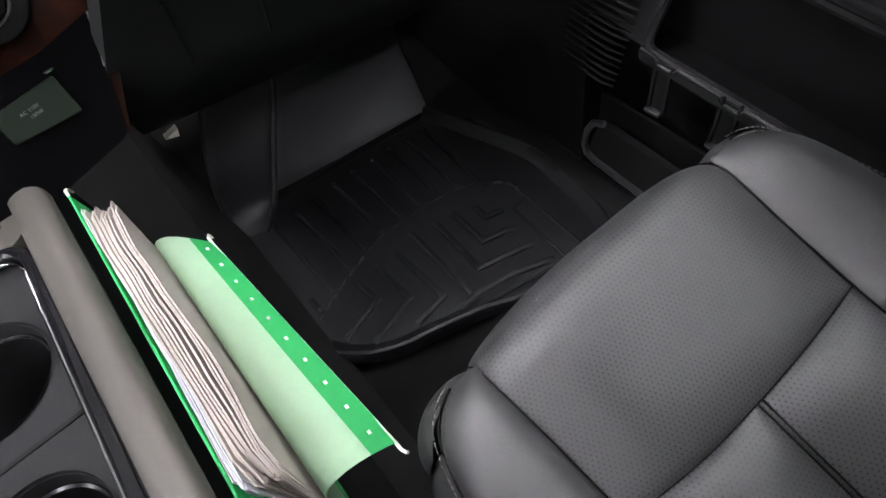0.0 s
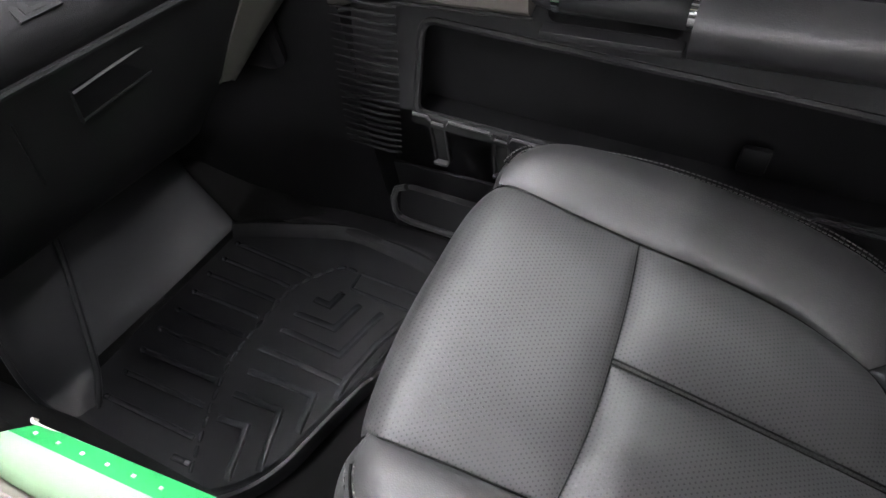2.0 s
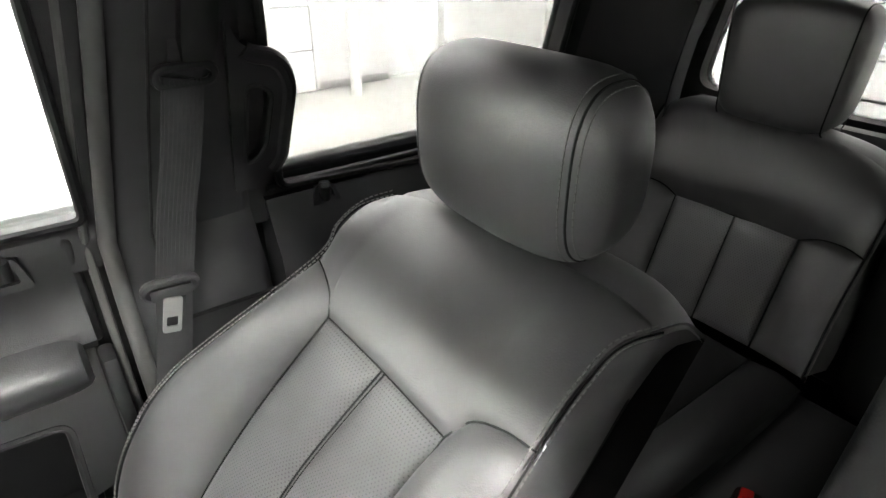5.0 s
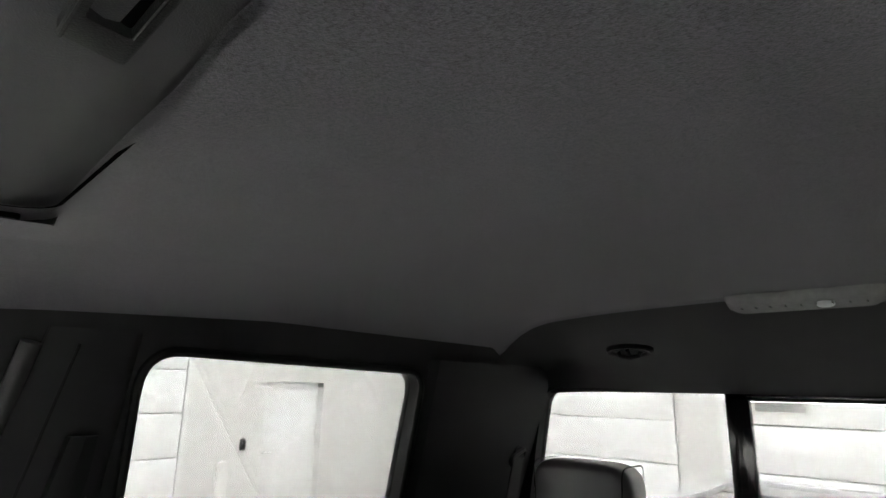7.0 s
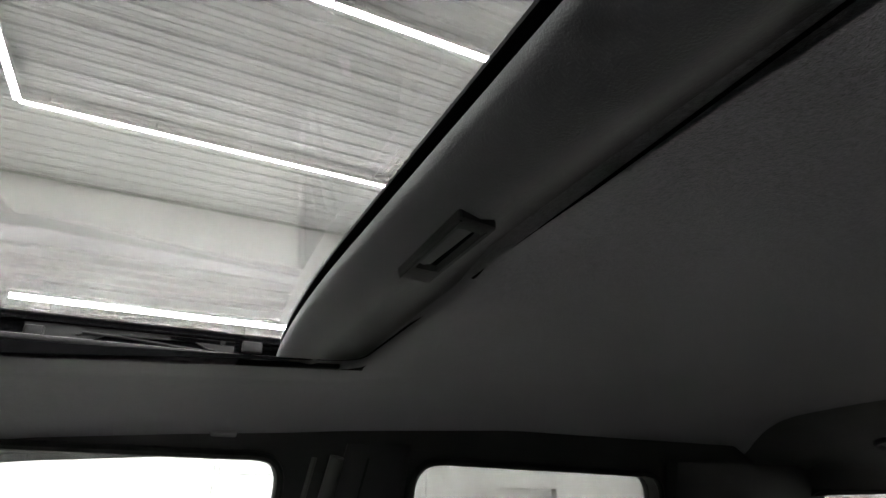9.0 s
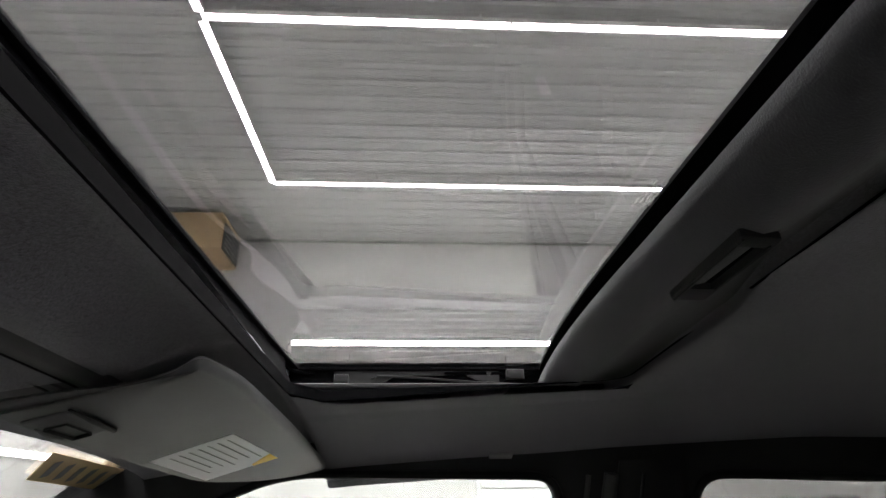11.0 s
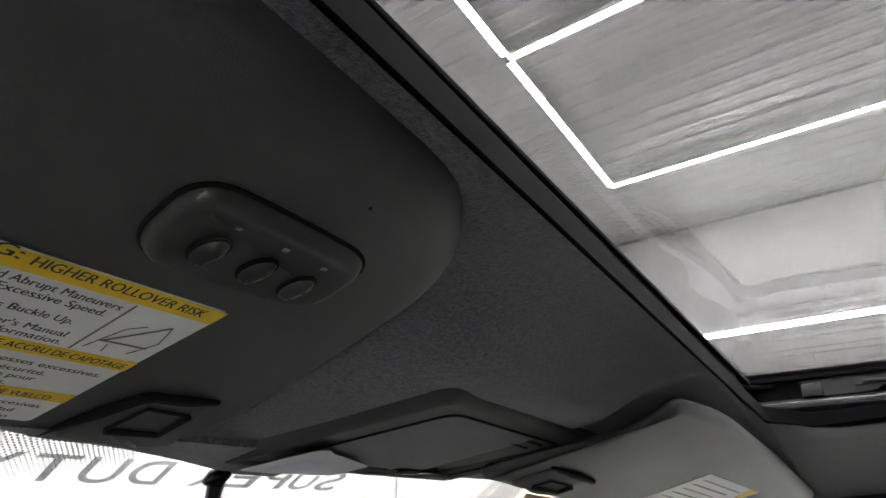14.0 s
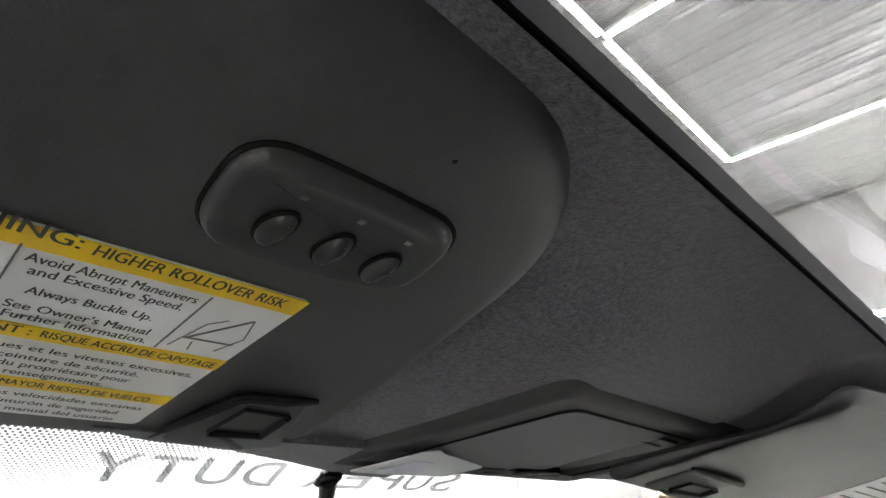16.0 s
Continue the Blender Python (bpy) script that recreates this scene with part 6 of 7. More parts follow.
def card(rows, th=0.0012):
    bm = bmesh.new()
    a = [[bm.verts.new(p) for p in r] for r in rows]
    b = [[bm.verts.new(Vector(p) + Vector((th, 0, -th))) for p in r] for r in rows]
    for i in range(len(rows) - 1):
        for j in range(len(rows[0]) - 1):
            bm.faces.new((a[i][j], a[i + 1][j], a[i + 1][j + 1], a[i][j + 1]))
            bm.faces.new((b[i][j], b[i][j + 1], b[i + 1][j + 1], b[i + 1][j]))
    rim = [(i, 0) for i in range(len(rows))] + [(len(rows) - 1, j) for j in range(1, len(rows[0]))] + [(i, len(rows[0]) - 1) for i in range(len(rows) - 2, -1, -1)] + [(0, j) for j in range(len(rows[0]) - 2, 0, -1)]
    for (i, j), (k, l) in zip(rim, rim[1:] + rim[:1]):
        bm.faces.new((a[i][j], a[k][l], b[k][l], b[i][j]))
    return bm


ys = [Y0 + (Y1 - Y0) * k / 12 for k in range(13)]
part("left_cover", card([[FL(u, y) for y in ys] for u in (0, 0.25, 0.5, 0.75, 1.0)]), green_card, fold)
# the other cover bows over outward: pale inside, a darker band along its edge
def RP(u, y):
    pts = ((0.0, 0.097, 0.34), (0.14, 0.096, 0.415), (0.24, 0.100, 0.446), (0.36, 0.110, 0.459), (0.52, 0.124, 0.464), (0.66, 0.136, 0.463), (0.80, 0.148, 0.458), (0.90, 0.158, 0.452), (1.0, 0.168, 0.444))
    for (ua, xa, za), (ub, xb, zb) in zip(pts, pts[1:]):
        if u <= ub + 1e-9:
            q = (u - ua) / (ub - ua)
            break
    x, z = xa + (xb - xa) * q, za + (zb - za) * q
    f = (y - Y0) / (Y1 - Y0)
    return Vector((x + (0.010 - 0.027 * f) * u, y - 0.055 * u * f - 0.008 * u, z + 0.006 * math.sin(3 * f) * u))


part("right_cover", card([[RP(u, y) for y in ys] for u in [k / 12 * 0.80 for k in range(13)]]), green_light, fold)
part("right_band", card([[RP(u, y) for y in ys] for u in (0.80, 0.86, 0.93, 1.0)]), green_card, fold)
for k in range(10):
    y = Y0 + (Y1 - Y0) * (k + 0.6) / 10.2
    part("slit", boxed(RP(0.90, y) + Vector((0, 0, 0.0008)), (0.0034, 0.0042, 0.0010), 0.0003, m=rot(0, 30, 0)), hook_white, fold)
part("rod", tube([RP(1.0, Y0 - 0.008), RP(1.0, Y1 + 0.010)], 0.0016, 6), hook_white, fold)
part("rod", tube([FL(1.0, Y0 - 0.008), FL(1.0, Y1 + 0.002)], 0.0013, 6), green_card, fold)
for f, yy, s in ((RP, Y0, -1), (RP, Y1, 1), (FL, Y1, 1)):
    p = f(1.0, yy)
    part("hook", tube([p, p + Vector((0, s * 0.008, 0.002)), p + Vector((0.002, s * 0.013, 0.000)), p + Vector((0.003, s * 0.012, -0.007))], 0.0013, 8, (1.0, 1.4)), hook_white, fold)
rng = random.Random(4)
for k in range(40):
    f = k / 39
    base = 0.0805 + 0.0125 * f
    hgt = 0.549 - 0.004 * f * f + rng.uniform(-0.008, 0.004) + (0.006 if 17 < k < 24 else 0)
    y0, y1 = Y0 + 0.004 + rng.uniform(0, 0.012), Y1 - 0.012 + rng.uniform(-0.012, 0.006) - 0.008 * f
    rows = []
    for u in (0, 0.33, 0.66, 1.0):
        row = []
        for j in range(19):
            y = y0 + (y1 - y0) * j / 18
            lean = 0.0026 * math.sin(9 * y + k * 0.12) * u + 0.003 * u * noise.noise((y * 16, k * 0.09, u))
            drop = (0.012 * max(0, (y - y1 + 0.030) / 0.030) ** 2 + 0.020 * max(0, (y0 + 0.03 - y) / 0.03) ** 2) if k > 12 else 0.008 * max(0, (y - y1 + 0.02) / 0.02) ** 2
            fan = 0.015 * max(0.0, (k - 15) / 24) ** 1.2 * u * u * (1 + 0.35 * math.sin(14 * y + 0.5))
            row.append(Vector((base + lean + fan - 0.006 * u, y, 0.33 + (hgt - 0.33 - drop) * u + 0.002 * noise.noise((y * 30, k * 0.4, 3)) * u)))
        rows.append(row)
    part("paper", card(rows, 0.0006 if k < 15 else 0.0013), paper_white if k < 15 else paper_buff, fold)

# ---------------------------------------------------------------- pillars, belts and the rear of the cab
def pillar():
    t = thing("trim_pillar", "black plastic middle pillar trim with a grey door seal", "pillar trim", (0.80, -0.70, 0.05), kind="structure")
    rows = []
    for z in (0.04, 0.3, 0.5, 0.62, 0.72, 0.80, 0.95, 1.08, 1.17, 1.21):
        x = side_x(z)
        f = -0.602 - max(0.0, z - 0.70) * 0.16
        r = -0.800 - max(0.0, 0.72 - z) * 0.02
        rows.append([(x + 0.02, f, z), (x - 0.004, f - 0.004, z), (x - 0.016, f - 0.020, z), (x - 0.020, f - 0.05, z), (x - 0.020, r + 0.05, z), (x - 0.016, r + 0.015, z), (x - 0.004, r + 0.002, z), (x + 0.02, r, z)])
    part("cover", loft(rows), plastic, t)
    zs = (0.08, 0.3, 0.5, 0.62, 0.72, 0.85, 1.0, 1.10, 1.19)
    part("door_seal", tube([(side_x(z) - 0.010, -0.598 - max(0.0, z - 0.70) * 0.15, z) for z in zs], 0.009, 10, (1.0, 1.3)), seal_grey, t, "grey rubber door seal")
    part("door_seal", tube([(side_x(z) + 0.004, -0.574 - max(0.0, z - 0.70) * 0.13, z) for z in zs], 0.006, 10), seal_grey, t, "grey rubber door seal")
    part("seam_line", tube([(side_x(z) - 0.020, -0.652 - max(0.0, z - 0.70) * 0.14, z) for z in zs], 0.0022, 6), seam_dark, t)
    part("joint", boxed((side_x(0.60) - 0.019, -0.71, 0.60), (0.006, 0.17, 0.003)), seam_dark, t)
    part("slot_cover", loft([[(side_x(z) - d, y + s, z) for d, s in ((0.014, -w), (0.030, -w * 0.8), (0.036, 0), (0.030, w * 0.8), (0.014, w))] for y, z, w in ((-0.752, 1.075, 0.020), (-0.749, 1.02, 0.025), (-0.745, 0.98, 0.026), (-0.741, 0.955, 0.022))]), plastic_deep, t)
    return t


pillar()


def ring_bar(t, name, c, w, r, tilt, mat):
    """A flat slotted belt ring: a rounded loop, long along y."""
    loop = rrect(-w / 2, w / 2, -0.011, 0.011, 0.0105, 5)
    m = frame_of(c, (0, -math.cos(radians(tilt)), -math.sin(radians(tilt))), (-0.3, 0, 1))
    pts = [m @ Vector((a, b, 0)) for a, b in loop]
    return part(name, tube(pts + pts[:2], r, 8), mat, t)


def strap(pts, w, th=0.0016, wdir=(0, 1, 0)):
    rows = []
    pts = smooth_curve(pts, 16)
    for i, p in enumerate(pts):
        d = (pts[min(i + 1, 15)] - pts[max(i - 1, 0)]).normalized()
        s = (Vector(wdir) - d * d.dot(Vector(wdir))).normalized()
        n = d.cross(s).normalized()
        rows.append([p + s * w / 2 + n * th, p - s * w / 2 + n * th, p - s * w / 2 - n * th, p + s * w / 2 - n * th])
    return loft(rows)


def belt():
    t = thing("seat_belt", "black front seat belt with ribbed webbing and steel tongue", "seat belt", (0.76, -0.70, 0.45))
    up = [(0.742, -0.740, 1.03), (0.746, -0.730, 0.965), (0.748, -0.723, 0.940)]
    part("webbing", strap(up, 0.040), webbing, t)
    run = [(0.747, -0.721, 0.936), (0.750, -0.704, 0.86), (0.754, -0.680, 0.77), (0.757, -0.660, 0.684)]
    low = [(0.758, -0.655, 0.668), (0.768, -0.638, 0.57), (0.774, -0.61, 0.44), (0.772, -0.59, 0.30)]
    w = part("webbing", strap(run, 0.047), webbing, t)
    part("webbing", strap(low, 0.047), webbing, t)
    for k in range(-4, 5):
        part("rib", strap([Vector(p) + Vector((-0.0016, k * 0.005, 0)) for p in run], 0.0016, 0.0006), webbing, w)
    ring_bar(t, "upper_ring", (0.747, -0.724, 0.940), 0.066, 0.0056, 0, plastic)
    ring_bar(t, "lower_ring", (0.756, -0.651, 0.672), 0.064, 0.0064, 2, plastic)
    part("ring_pad", boxed((0.757, -0.651, 0.664), (0.013, 0.056, 0.020), 0.006, m=rot(3, 0, 0)), plastic, t)
    part("stitch_patch", boxed((0.756, -0.655, 0.648), (0.003, 0.022, 0.012), 0.001, m=rot(8, 0, 0)), plastic_soft, t)
    m = frame_of((0.751, -0.644, 0.630), (0, 0.94, 0.2), (-0.10, -0.2, 0.97))
    part("tongue", sheet(rrect(-0.012, 0.012, -0.027, 0.030, 0.004, 4), [rrect(-0.0075, 0.0075, -0.017, -0.001, 0.002, 3)], lambda a, b, d: m @ Vector((a, b, d)), 0.0025), steel, t, "bare steel belt tongue")
    return t


belt()


def grab_handle():
    t = thing("grab_handle", "black moulded grab handle on the rear side of the pillar", "grab handle", (0.78, -0.82, 0.85))
    o = rounded([(-0.775, 1.00), (-0.792, 0.965), (-0.842, 0.953), (-0.861, 0.915), (-0.850, 0.795), (-0.826, 0.768), (-0.775, 0.752)], [0.01, 0.03, 0.03, 0.03, 0.03, 0.03, 0.01], 5)
    h = rounded([(-0.797, 0.917), (-0.832, 0.906), (-0.822, 0.824), (-0.810, 0.804), (-0.791, 0.800)], [0.012, 0.018, 0.014, 0.012, 0.008], 5)

    part("grip", sheet(o, [h], lambda a, b, d: Vector((side_x(b) - 0.026 + d, a, b)), 0.030), plastic, t)
    part("grip_round", tube([Vector((side_x(b) - 0.018, a, b)) for a, b in [Vector(o[k]) + (Vector((-0.82, 0.85)) - Vector(o[k])).normalized() * 0.008 for k in range(8, 32)]], 0.0125, 10), plastic, t)
    lp2 = [Vector((side_x(b) - 0.024, a, b)) for a, b in h]
    part("opening_edge", tube(lp2 + lp2[:2], 0.004, 8), plastic_soft, t)
    return t


grab_handle()


def rear_door():
    t = thing("door_2", "black rear passenger door panel with a lock knob, closed", "car door", (0.82, -1.15, 0.05), kind="structure")
    sect = [(0.800, 0.03), (0.796, 0.40), (0.790, 0.55), (0.800, 0.64), (0.820, 0.685), (0.838, 0.722), (0.862, 0.734), (0.872, 0.734), (0.872, 0.03)]
    part("panel", loft([[(x, y, z) for x, z in sect] for y in (-0.822, -0.830, -1.1, -1.50, -1.62)]), plastic, t)
    part("window_strip", tube([(0.846, -0.83, 0.738), (0.846, -1.50, 0.738)], 0.006, 8), plastic_deep, t)
    part("armrest", loft([[(0.80, y, 0.50), (0.765, y, 0.51), (0.755, y, 0.54), (0.77, y, 0.575), (0.80, y, 0.585)] for y in (-0.92, -1.0, -1.35, -1.42)]), leather_dark, t)
    lock_knob(t, -0.92, 0.706, 0.838)
    return t


rear_door()


def c_pillar():
    t = thing("trim_rear_pillar", "black rear corner pillar trim", "pillar trim", (0.78, -1.68, 0.7), kind="structure")
    rows = []
    for z in (0.70, 0.85, 1.0, 1.12, 1.20):
        x = side_x(z)
        f = -1.43 + (z - 0.735) * 0.11
        rows.append([(x + 0.01, f, z), (x - 0.018, f - 0.02, z), (x - 0.026, f - 0.08, z), (x - 0.030, -1.72, z), (x - 0.036, -1.80, z), (x - 0.036, -1.83, z), (x + 0.01, -1.83, z)])
    part("cover", loft(rows), plastic, t)
    b = thing("rear_seat_belt", "black rear seat belt hanging from its corner ring", "seat belt", (0.73, -1.72, 0.8))
    part("webbing", strap([(0.715, -1.745, 0.975), (0.720, -1.725, 0.90), (0.715, -1.69, 0.80), (0.700, -1.66, 0.72)], 0.042), webbing, b)
    ring_bar(b, "ring", (0.722, -1.752, 0.975), 0.062, 0.006, -18, plastic)
    part("anchor", tube([(0.760, -1.765, 0.985), (0.720, -1.758, 0.985)], 0.016, 14), plastic, b)


c_pillar()


def rear_bench():
    t = thing("bench_seat", "black leather rear bench seat with stitched panels", "seat", (0.3, -1.4, 0.0))
    R = lambda x, u, f=0.0: Vector((x, -1.540 - 0.125 * u + f, 0.395 + 0.395 * u + 0.3 * f))  # noqa: E731
    back = part("backrest", boxed((0.05, -1.72, 0.55), (1.36, 0.08, 0.46), 0.03, m=rot(17, 0, 0)), leather_dark, t)
    xa, xb, xc = 0.617, 0.488, 0.368
    for x0, x1, s in ((xc, xb, 31), (xb, xa, 32)):
        part("back_insert", puffed([R(x0, 0), R((x0 + x1) / 2, 0), R(x1, 0)], [R(x0, 0.53), R((x0 + x1) / 2, 0.535), R(x1, 0.53)], [R(x0, 0), R(x0, 0.53)], [R(x1, 0), R(x1, 0.53)], 20, 24, 0.012, 0.02, (0, 1, 0.3), 0.0012, s), leather_perf, back)
    for x in (xa, xb, xc):
        part("seam", tube([R(x, 0, -0.001), R(x, 0.53, -0.001)], 0.0015, 6), seam_dark, back)
    for xi, xo, k in ((xc, 0.262, -1), (xa, 0.735, 1)):
        arch = [R(xi, 0.53), R(xi + k * 0.035, 0.565, 0.006), R(xi + k * 0.075, 0.57, 0.012), R(xo, 0.55, 0.012)]
        inner, outer = [R(xi, 0), R(xi, 0.53)], [R(xo, 0, 0.02), R(xo, 0.3, 0.028), R(xo, 0.55, 0.012)]
        part("back_bolster", puffed([R(xi, 0), R((xi + xo) / 2, 0, 0.01), R(xo, 0, 0.02)], arch, inner, outer, 16, 24, 0.022, 0.025, (0, 1, 0.3), 0.001, 35 + k), leather, back)
        part("seam", tube(smooth_curve([p + Vector((0, -0.001, 0)) for p in arch], 24), 0.0015, 6), seam_dark, back)
        side = [*outer, R(xo, 0.73, 0.005), R(xo - k * 0.008, 0.86 if k < 0 else 0.94, -0.02)]
        deep = [p + Vector((k * 0.012, -0.09, -0.02)) for p in side]
        part("side_panel", puffed([side[0], deep[0]], [side[-1], deep[-1]], side, deep, 8, 24, 0.006, 0.02, (k, 0, 0)), leather, back)
        part("piping", tube(smooth_curve(side, 40), 0.0018, 6), seam_dark, back)
        if k < 0:
            st = add_stitches(bmesh.new(), side, (0, 1, 0.3), 0.0075, 0.005, 0.0007, 0.006, 0.002)
            tagged(part("stitching", st, thread, back), "pale thread", kind="stuff")
    low = [R(0.262, 0.55, 0.012), R(xc - 0.075, 0.57, 0.012), R(xc - 0.035, 0.565, 0.006), R(xc, 0.53), R(xb, 0.535), R(xa, 0.53), R(xa + 0.035, 0.565, 0.006), R(xa + 0.075, 0.57, 0.012), R(0.735, 0.55, 0.012)]
    top = [R(0.270, 0.86, -0.02), R(0.34, 0.94, -0.004), R(0.50, 0.98, -0.002), R(0.66, 0.99, -0.004), R(0.727, 0.94, -0.02)]
    part("upper_panel", puffed(low, top, [R(0.262, 0.55, 0.012), R(0.262, 0.73, 0.005), R(0.270, 0.86, -0.02)], [R(0.735, 0.55, 0.012), R(0.735, 0.73, 0.005), R(0.727, 0.94, -0.02)], 40, 20, 0.012, 0.03, (0, 1, 0.3), 0.001, 40), leather, back)
    over = [p + Vector((0, -0.10, -0.02)) for p in top]
    part("top_roll", puffed(top, over, [top[0], over[0]], [top[-1], over[-1]], 30, 10, 0.016, 0.03, (0, -0.2, 1)), leather, back)
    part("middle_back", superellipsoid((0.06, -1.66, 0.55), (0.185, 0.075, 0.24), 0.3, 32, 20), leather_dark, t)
    part("left_back", superellipsoid((-0.40, -1.66, 0.56), (0.255, 0.080, 0.25), 0.3, 32, 20), leather, t)
    # Cushion in the near-black leather: the shadow on it is put into colour
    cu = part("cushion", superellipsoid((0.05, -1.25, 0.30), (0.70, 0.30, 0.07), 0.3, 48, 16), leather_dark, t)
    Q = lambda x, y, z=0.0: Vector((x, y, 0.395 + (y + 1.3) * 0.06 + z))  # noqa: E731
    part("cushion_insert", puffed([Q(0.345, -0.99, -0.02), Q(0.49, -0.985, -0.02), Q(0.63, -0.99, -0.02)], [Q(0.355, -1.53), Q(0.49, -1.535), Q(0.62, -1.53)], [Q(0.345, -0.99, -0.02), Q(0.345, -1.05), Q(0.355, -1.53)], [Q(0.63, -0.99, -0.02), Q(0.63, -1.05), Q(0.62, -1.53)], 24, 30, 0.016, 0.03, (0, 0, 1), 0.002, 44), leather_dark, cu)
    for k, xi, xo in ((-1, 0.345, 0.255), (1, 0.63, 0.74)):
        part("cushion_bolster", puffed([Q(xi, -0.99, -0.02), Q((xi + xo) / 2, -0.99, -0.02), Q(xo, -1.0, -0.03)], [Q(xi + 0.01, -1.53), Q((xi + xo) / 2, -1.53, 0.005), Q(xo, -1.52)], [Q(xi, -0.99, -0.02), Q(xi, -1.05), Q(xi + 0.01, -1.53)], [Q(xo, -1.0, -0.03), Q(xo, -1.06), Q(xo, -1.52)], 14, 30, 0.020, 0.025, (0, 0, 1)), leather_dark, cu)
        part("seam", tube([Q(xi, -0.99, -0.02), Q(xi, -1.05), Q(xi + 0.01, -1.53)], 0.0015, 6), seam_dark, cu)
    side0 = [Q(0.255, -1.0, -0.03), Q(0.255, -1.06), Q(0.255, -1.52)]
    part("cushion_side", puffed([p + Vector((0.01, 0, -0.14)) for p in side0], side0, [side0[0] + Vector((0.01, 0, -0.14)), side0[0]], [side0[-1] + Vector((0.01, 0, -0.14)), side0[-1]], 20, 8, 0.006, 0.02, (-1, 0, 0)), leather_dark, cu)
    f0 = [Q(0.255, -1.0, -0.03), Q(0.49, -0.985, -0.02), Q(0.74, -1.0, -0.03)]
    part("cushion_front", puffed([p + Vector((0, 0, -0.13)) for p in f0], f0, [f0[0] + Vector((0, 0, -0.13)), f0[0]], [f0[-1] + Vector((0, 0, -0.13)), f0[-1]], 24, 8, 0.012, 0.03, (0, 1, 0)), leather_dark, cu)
    for k, cx in ((1, 0.502), (2, -0.42)):
        h = part("headrest", superellipsoid((cx, -1.705, 0.880), (0.117, 0.056, 0.112), 0.42, 44, 26, lambda p: Vector((p.x * (1 + 0.05 * p.z / 0.1), p.y + 0.006 * math.cos(p.x * 12), p.z))), leather, t)
        for s in (-1, 1):
            pts = [(cx + s * 0.101 * (1 + 0.05 * b / 0.1), -1.705 + a, 0.880 + b) for a, b in rrect(-0.0515, 0.054, -0.108, 0.108, 0.02, 5)]
            part("seam", tube(pts + pts[:2], 0.0014, 6), seam_dark, h)
            part("post", tube([(cx + s * 0.05, -1.705, 0.78), (cx + s * 0.05, -1.705, 0.85)], 0.006, 10), steel, t)
            part("post_collar", tube([(cx + s * 0.05, -1.705, 0.782), (cx + s * 0.05, -1.705, 0.797)], 0.013, 12), plastic_deep, t)
    part("base", boxed((0.05, -1.25, 0.12), (1.3, 0.5, 0.22), 0.02), plastic_deep, t)
    return t


rear_bench()
for cx, cy, rz in ((0.190, -1.20, 20), (0.112, -1.215, 40)):
    b = thing("belt_buckle", "black belt buckle with a red release button on the rear seat", "buckle", (cx, cy, 0.34), group="rear buckles")
    m = pose(cx, cy, 0.400, -25, 0, rz)
    bm = boxed((0, 0, -0.012), (0.036, 0.026, 0.085), 0.008, 3)
    bmesh.ops.transform(bm, matrix=m, verts=bm.verts)
    part("housing", bm, plastic_deep, b)
    bm = boxed((0.004, 0.002, 0.030), (0.017, 0.022, 0.018), 0.003)
    bmesh.ops.transform(bm, matrix=m, verts=bm.verts)
    part("release_button", bm, red_plastic, b, "red release button")
    bm = boxed((0.002, 0.012, 0.016), (0.012, 0.008, 0.034), 0.002)
    bmesh.ops.transform(bm, matrix=m, verts=bm.verts)
    part("button_lip", bm, red_plastic, b)
    part("stalk", strap([(cx, cy, 0.37), (cx + 0.01, cy - 0.05, 0.33), (cx + 0.01, cy - 0.12, 0.30)], 0.03, 0.002, (1, 0, 0)), webbing, b)

# the truck's bed behind the back window
bed = thing("truck_bed", "grey truck bed cover behind the cab", "truck bed", (XC, -2.9, 0.3))
part("cover", boxed((XC, -2.95, 0.66), (1.56, 1.95, 0.03), 0.01), base_grey, bed)
part("front_rail", boxed((XC, -1.97, 0.60), (1.70, 0.06, 0.14), 0.015), body_paint, bed)
part("tailgate", boxed((XC, -3.98, 0.40), (1.60, 0.07, 0.60), 0.02), body_paint, bed)
for s in (-1, 1):
    part("side_rail", boxed((XC + s * 0.86, -2.95, 0.42), (0.14, 2.1, 0.56), 0.03), body_paint, bed)
for y in (-2.45, -3.1, -3.6):
    part("cover_seam", boxed((XC, y, 0.677), (1.54, 0.018, 0.008), 0.002), plastic_deep, bed)

# ---------------------------------------------------------------- sun visors
VP = lambda x, y, d=0.0: Vector((x, y, 1.232 - 0.235 * y - d))  # noqa: E731  driver visor's lower face
VC = Vector((-0.283, -0.290, 1.165))
PP = lambda x, y, d=0.0: VC + 0.88 * (Vector((x, y, 1.227 - 0.235 * (y + 0.147) - 0.11 * (x - 0.464) - d)) - VC)  # noqa: E731


def shrink(loop, d):
    n, out = len(loop), []
    area = sum(loop[i - 1][0] * loop[i][1] - loop[i][0] * loop[i - 1][1] for i in range(n))
    s = 1 if area > 0 else -1
    for i in range(n):
        e = Vector(loop[(i + 1) % n]) - Vector(loop[i - 1])
        e = e.normalized() if e.length else Vector((1, 0))
        out.append(tuple(Vector(loop[i]) + Vector((-e.y, e.x)) * d * s))
    return out


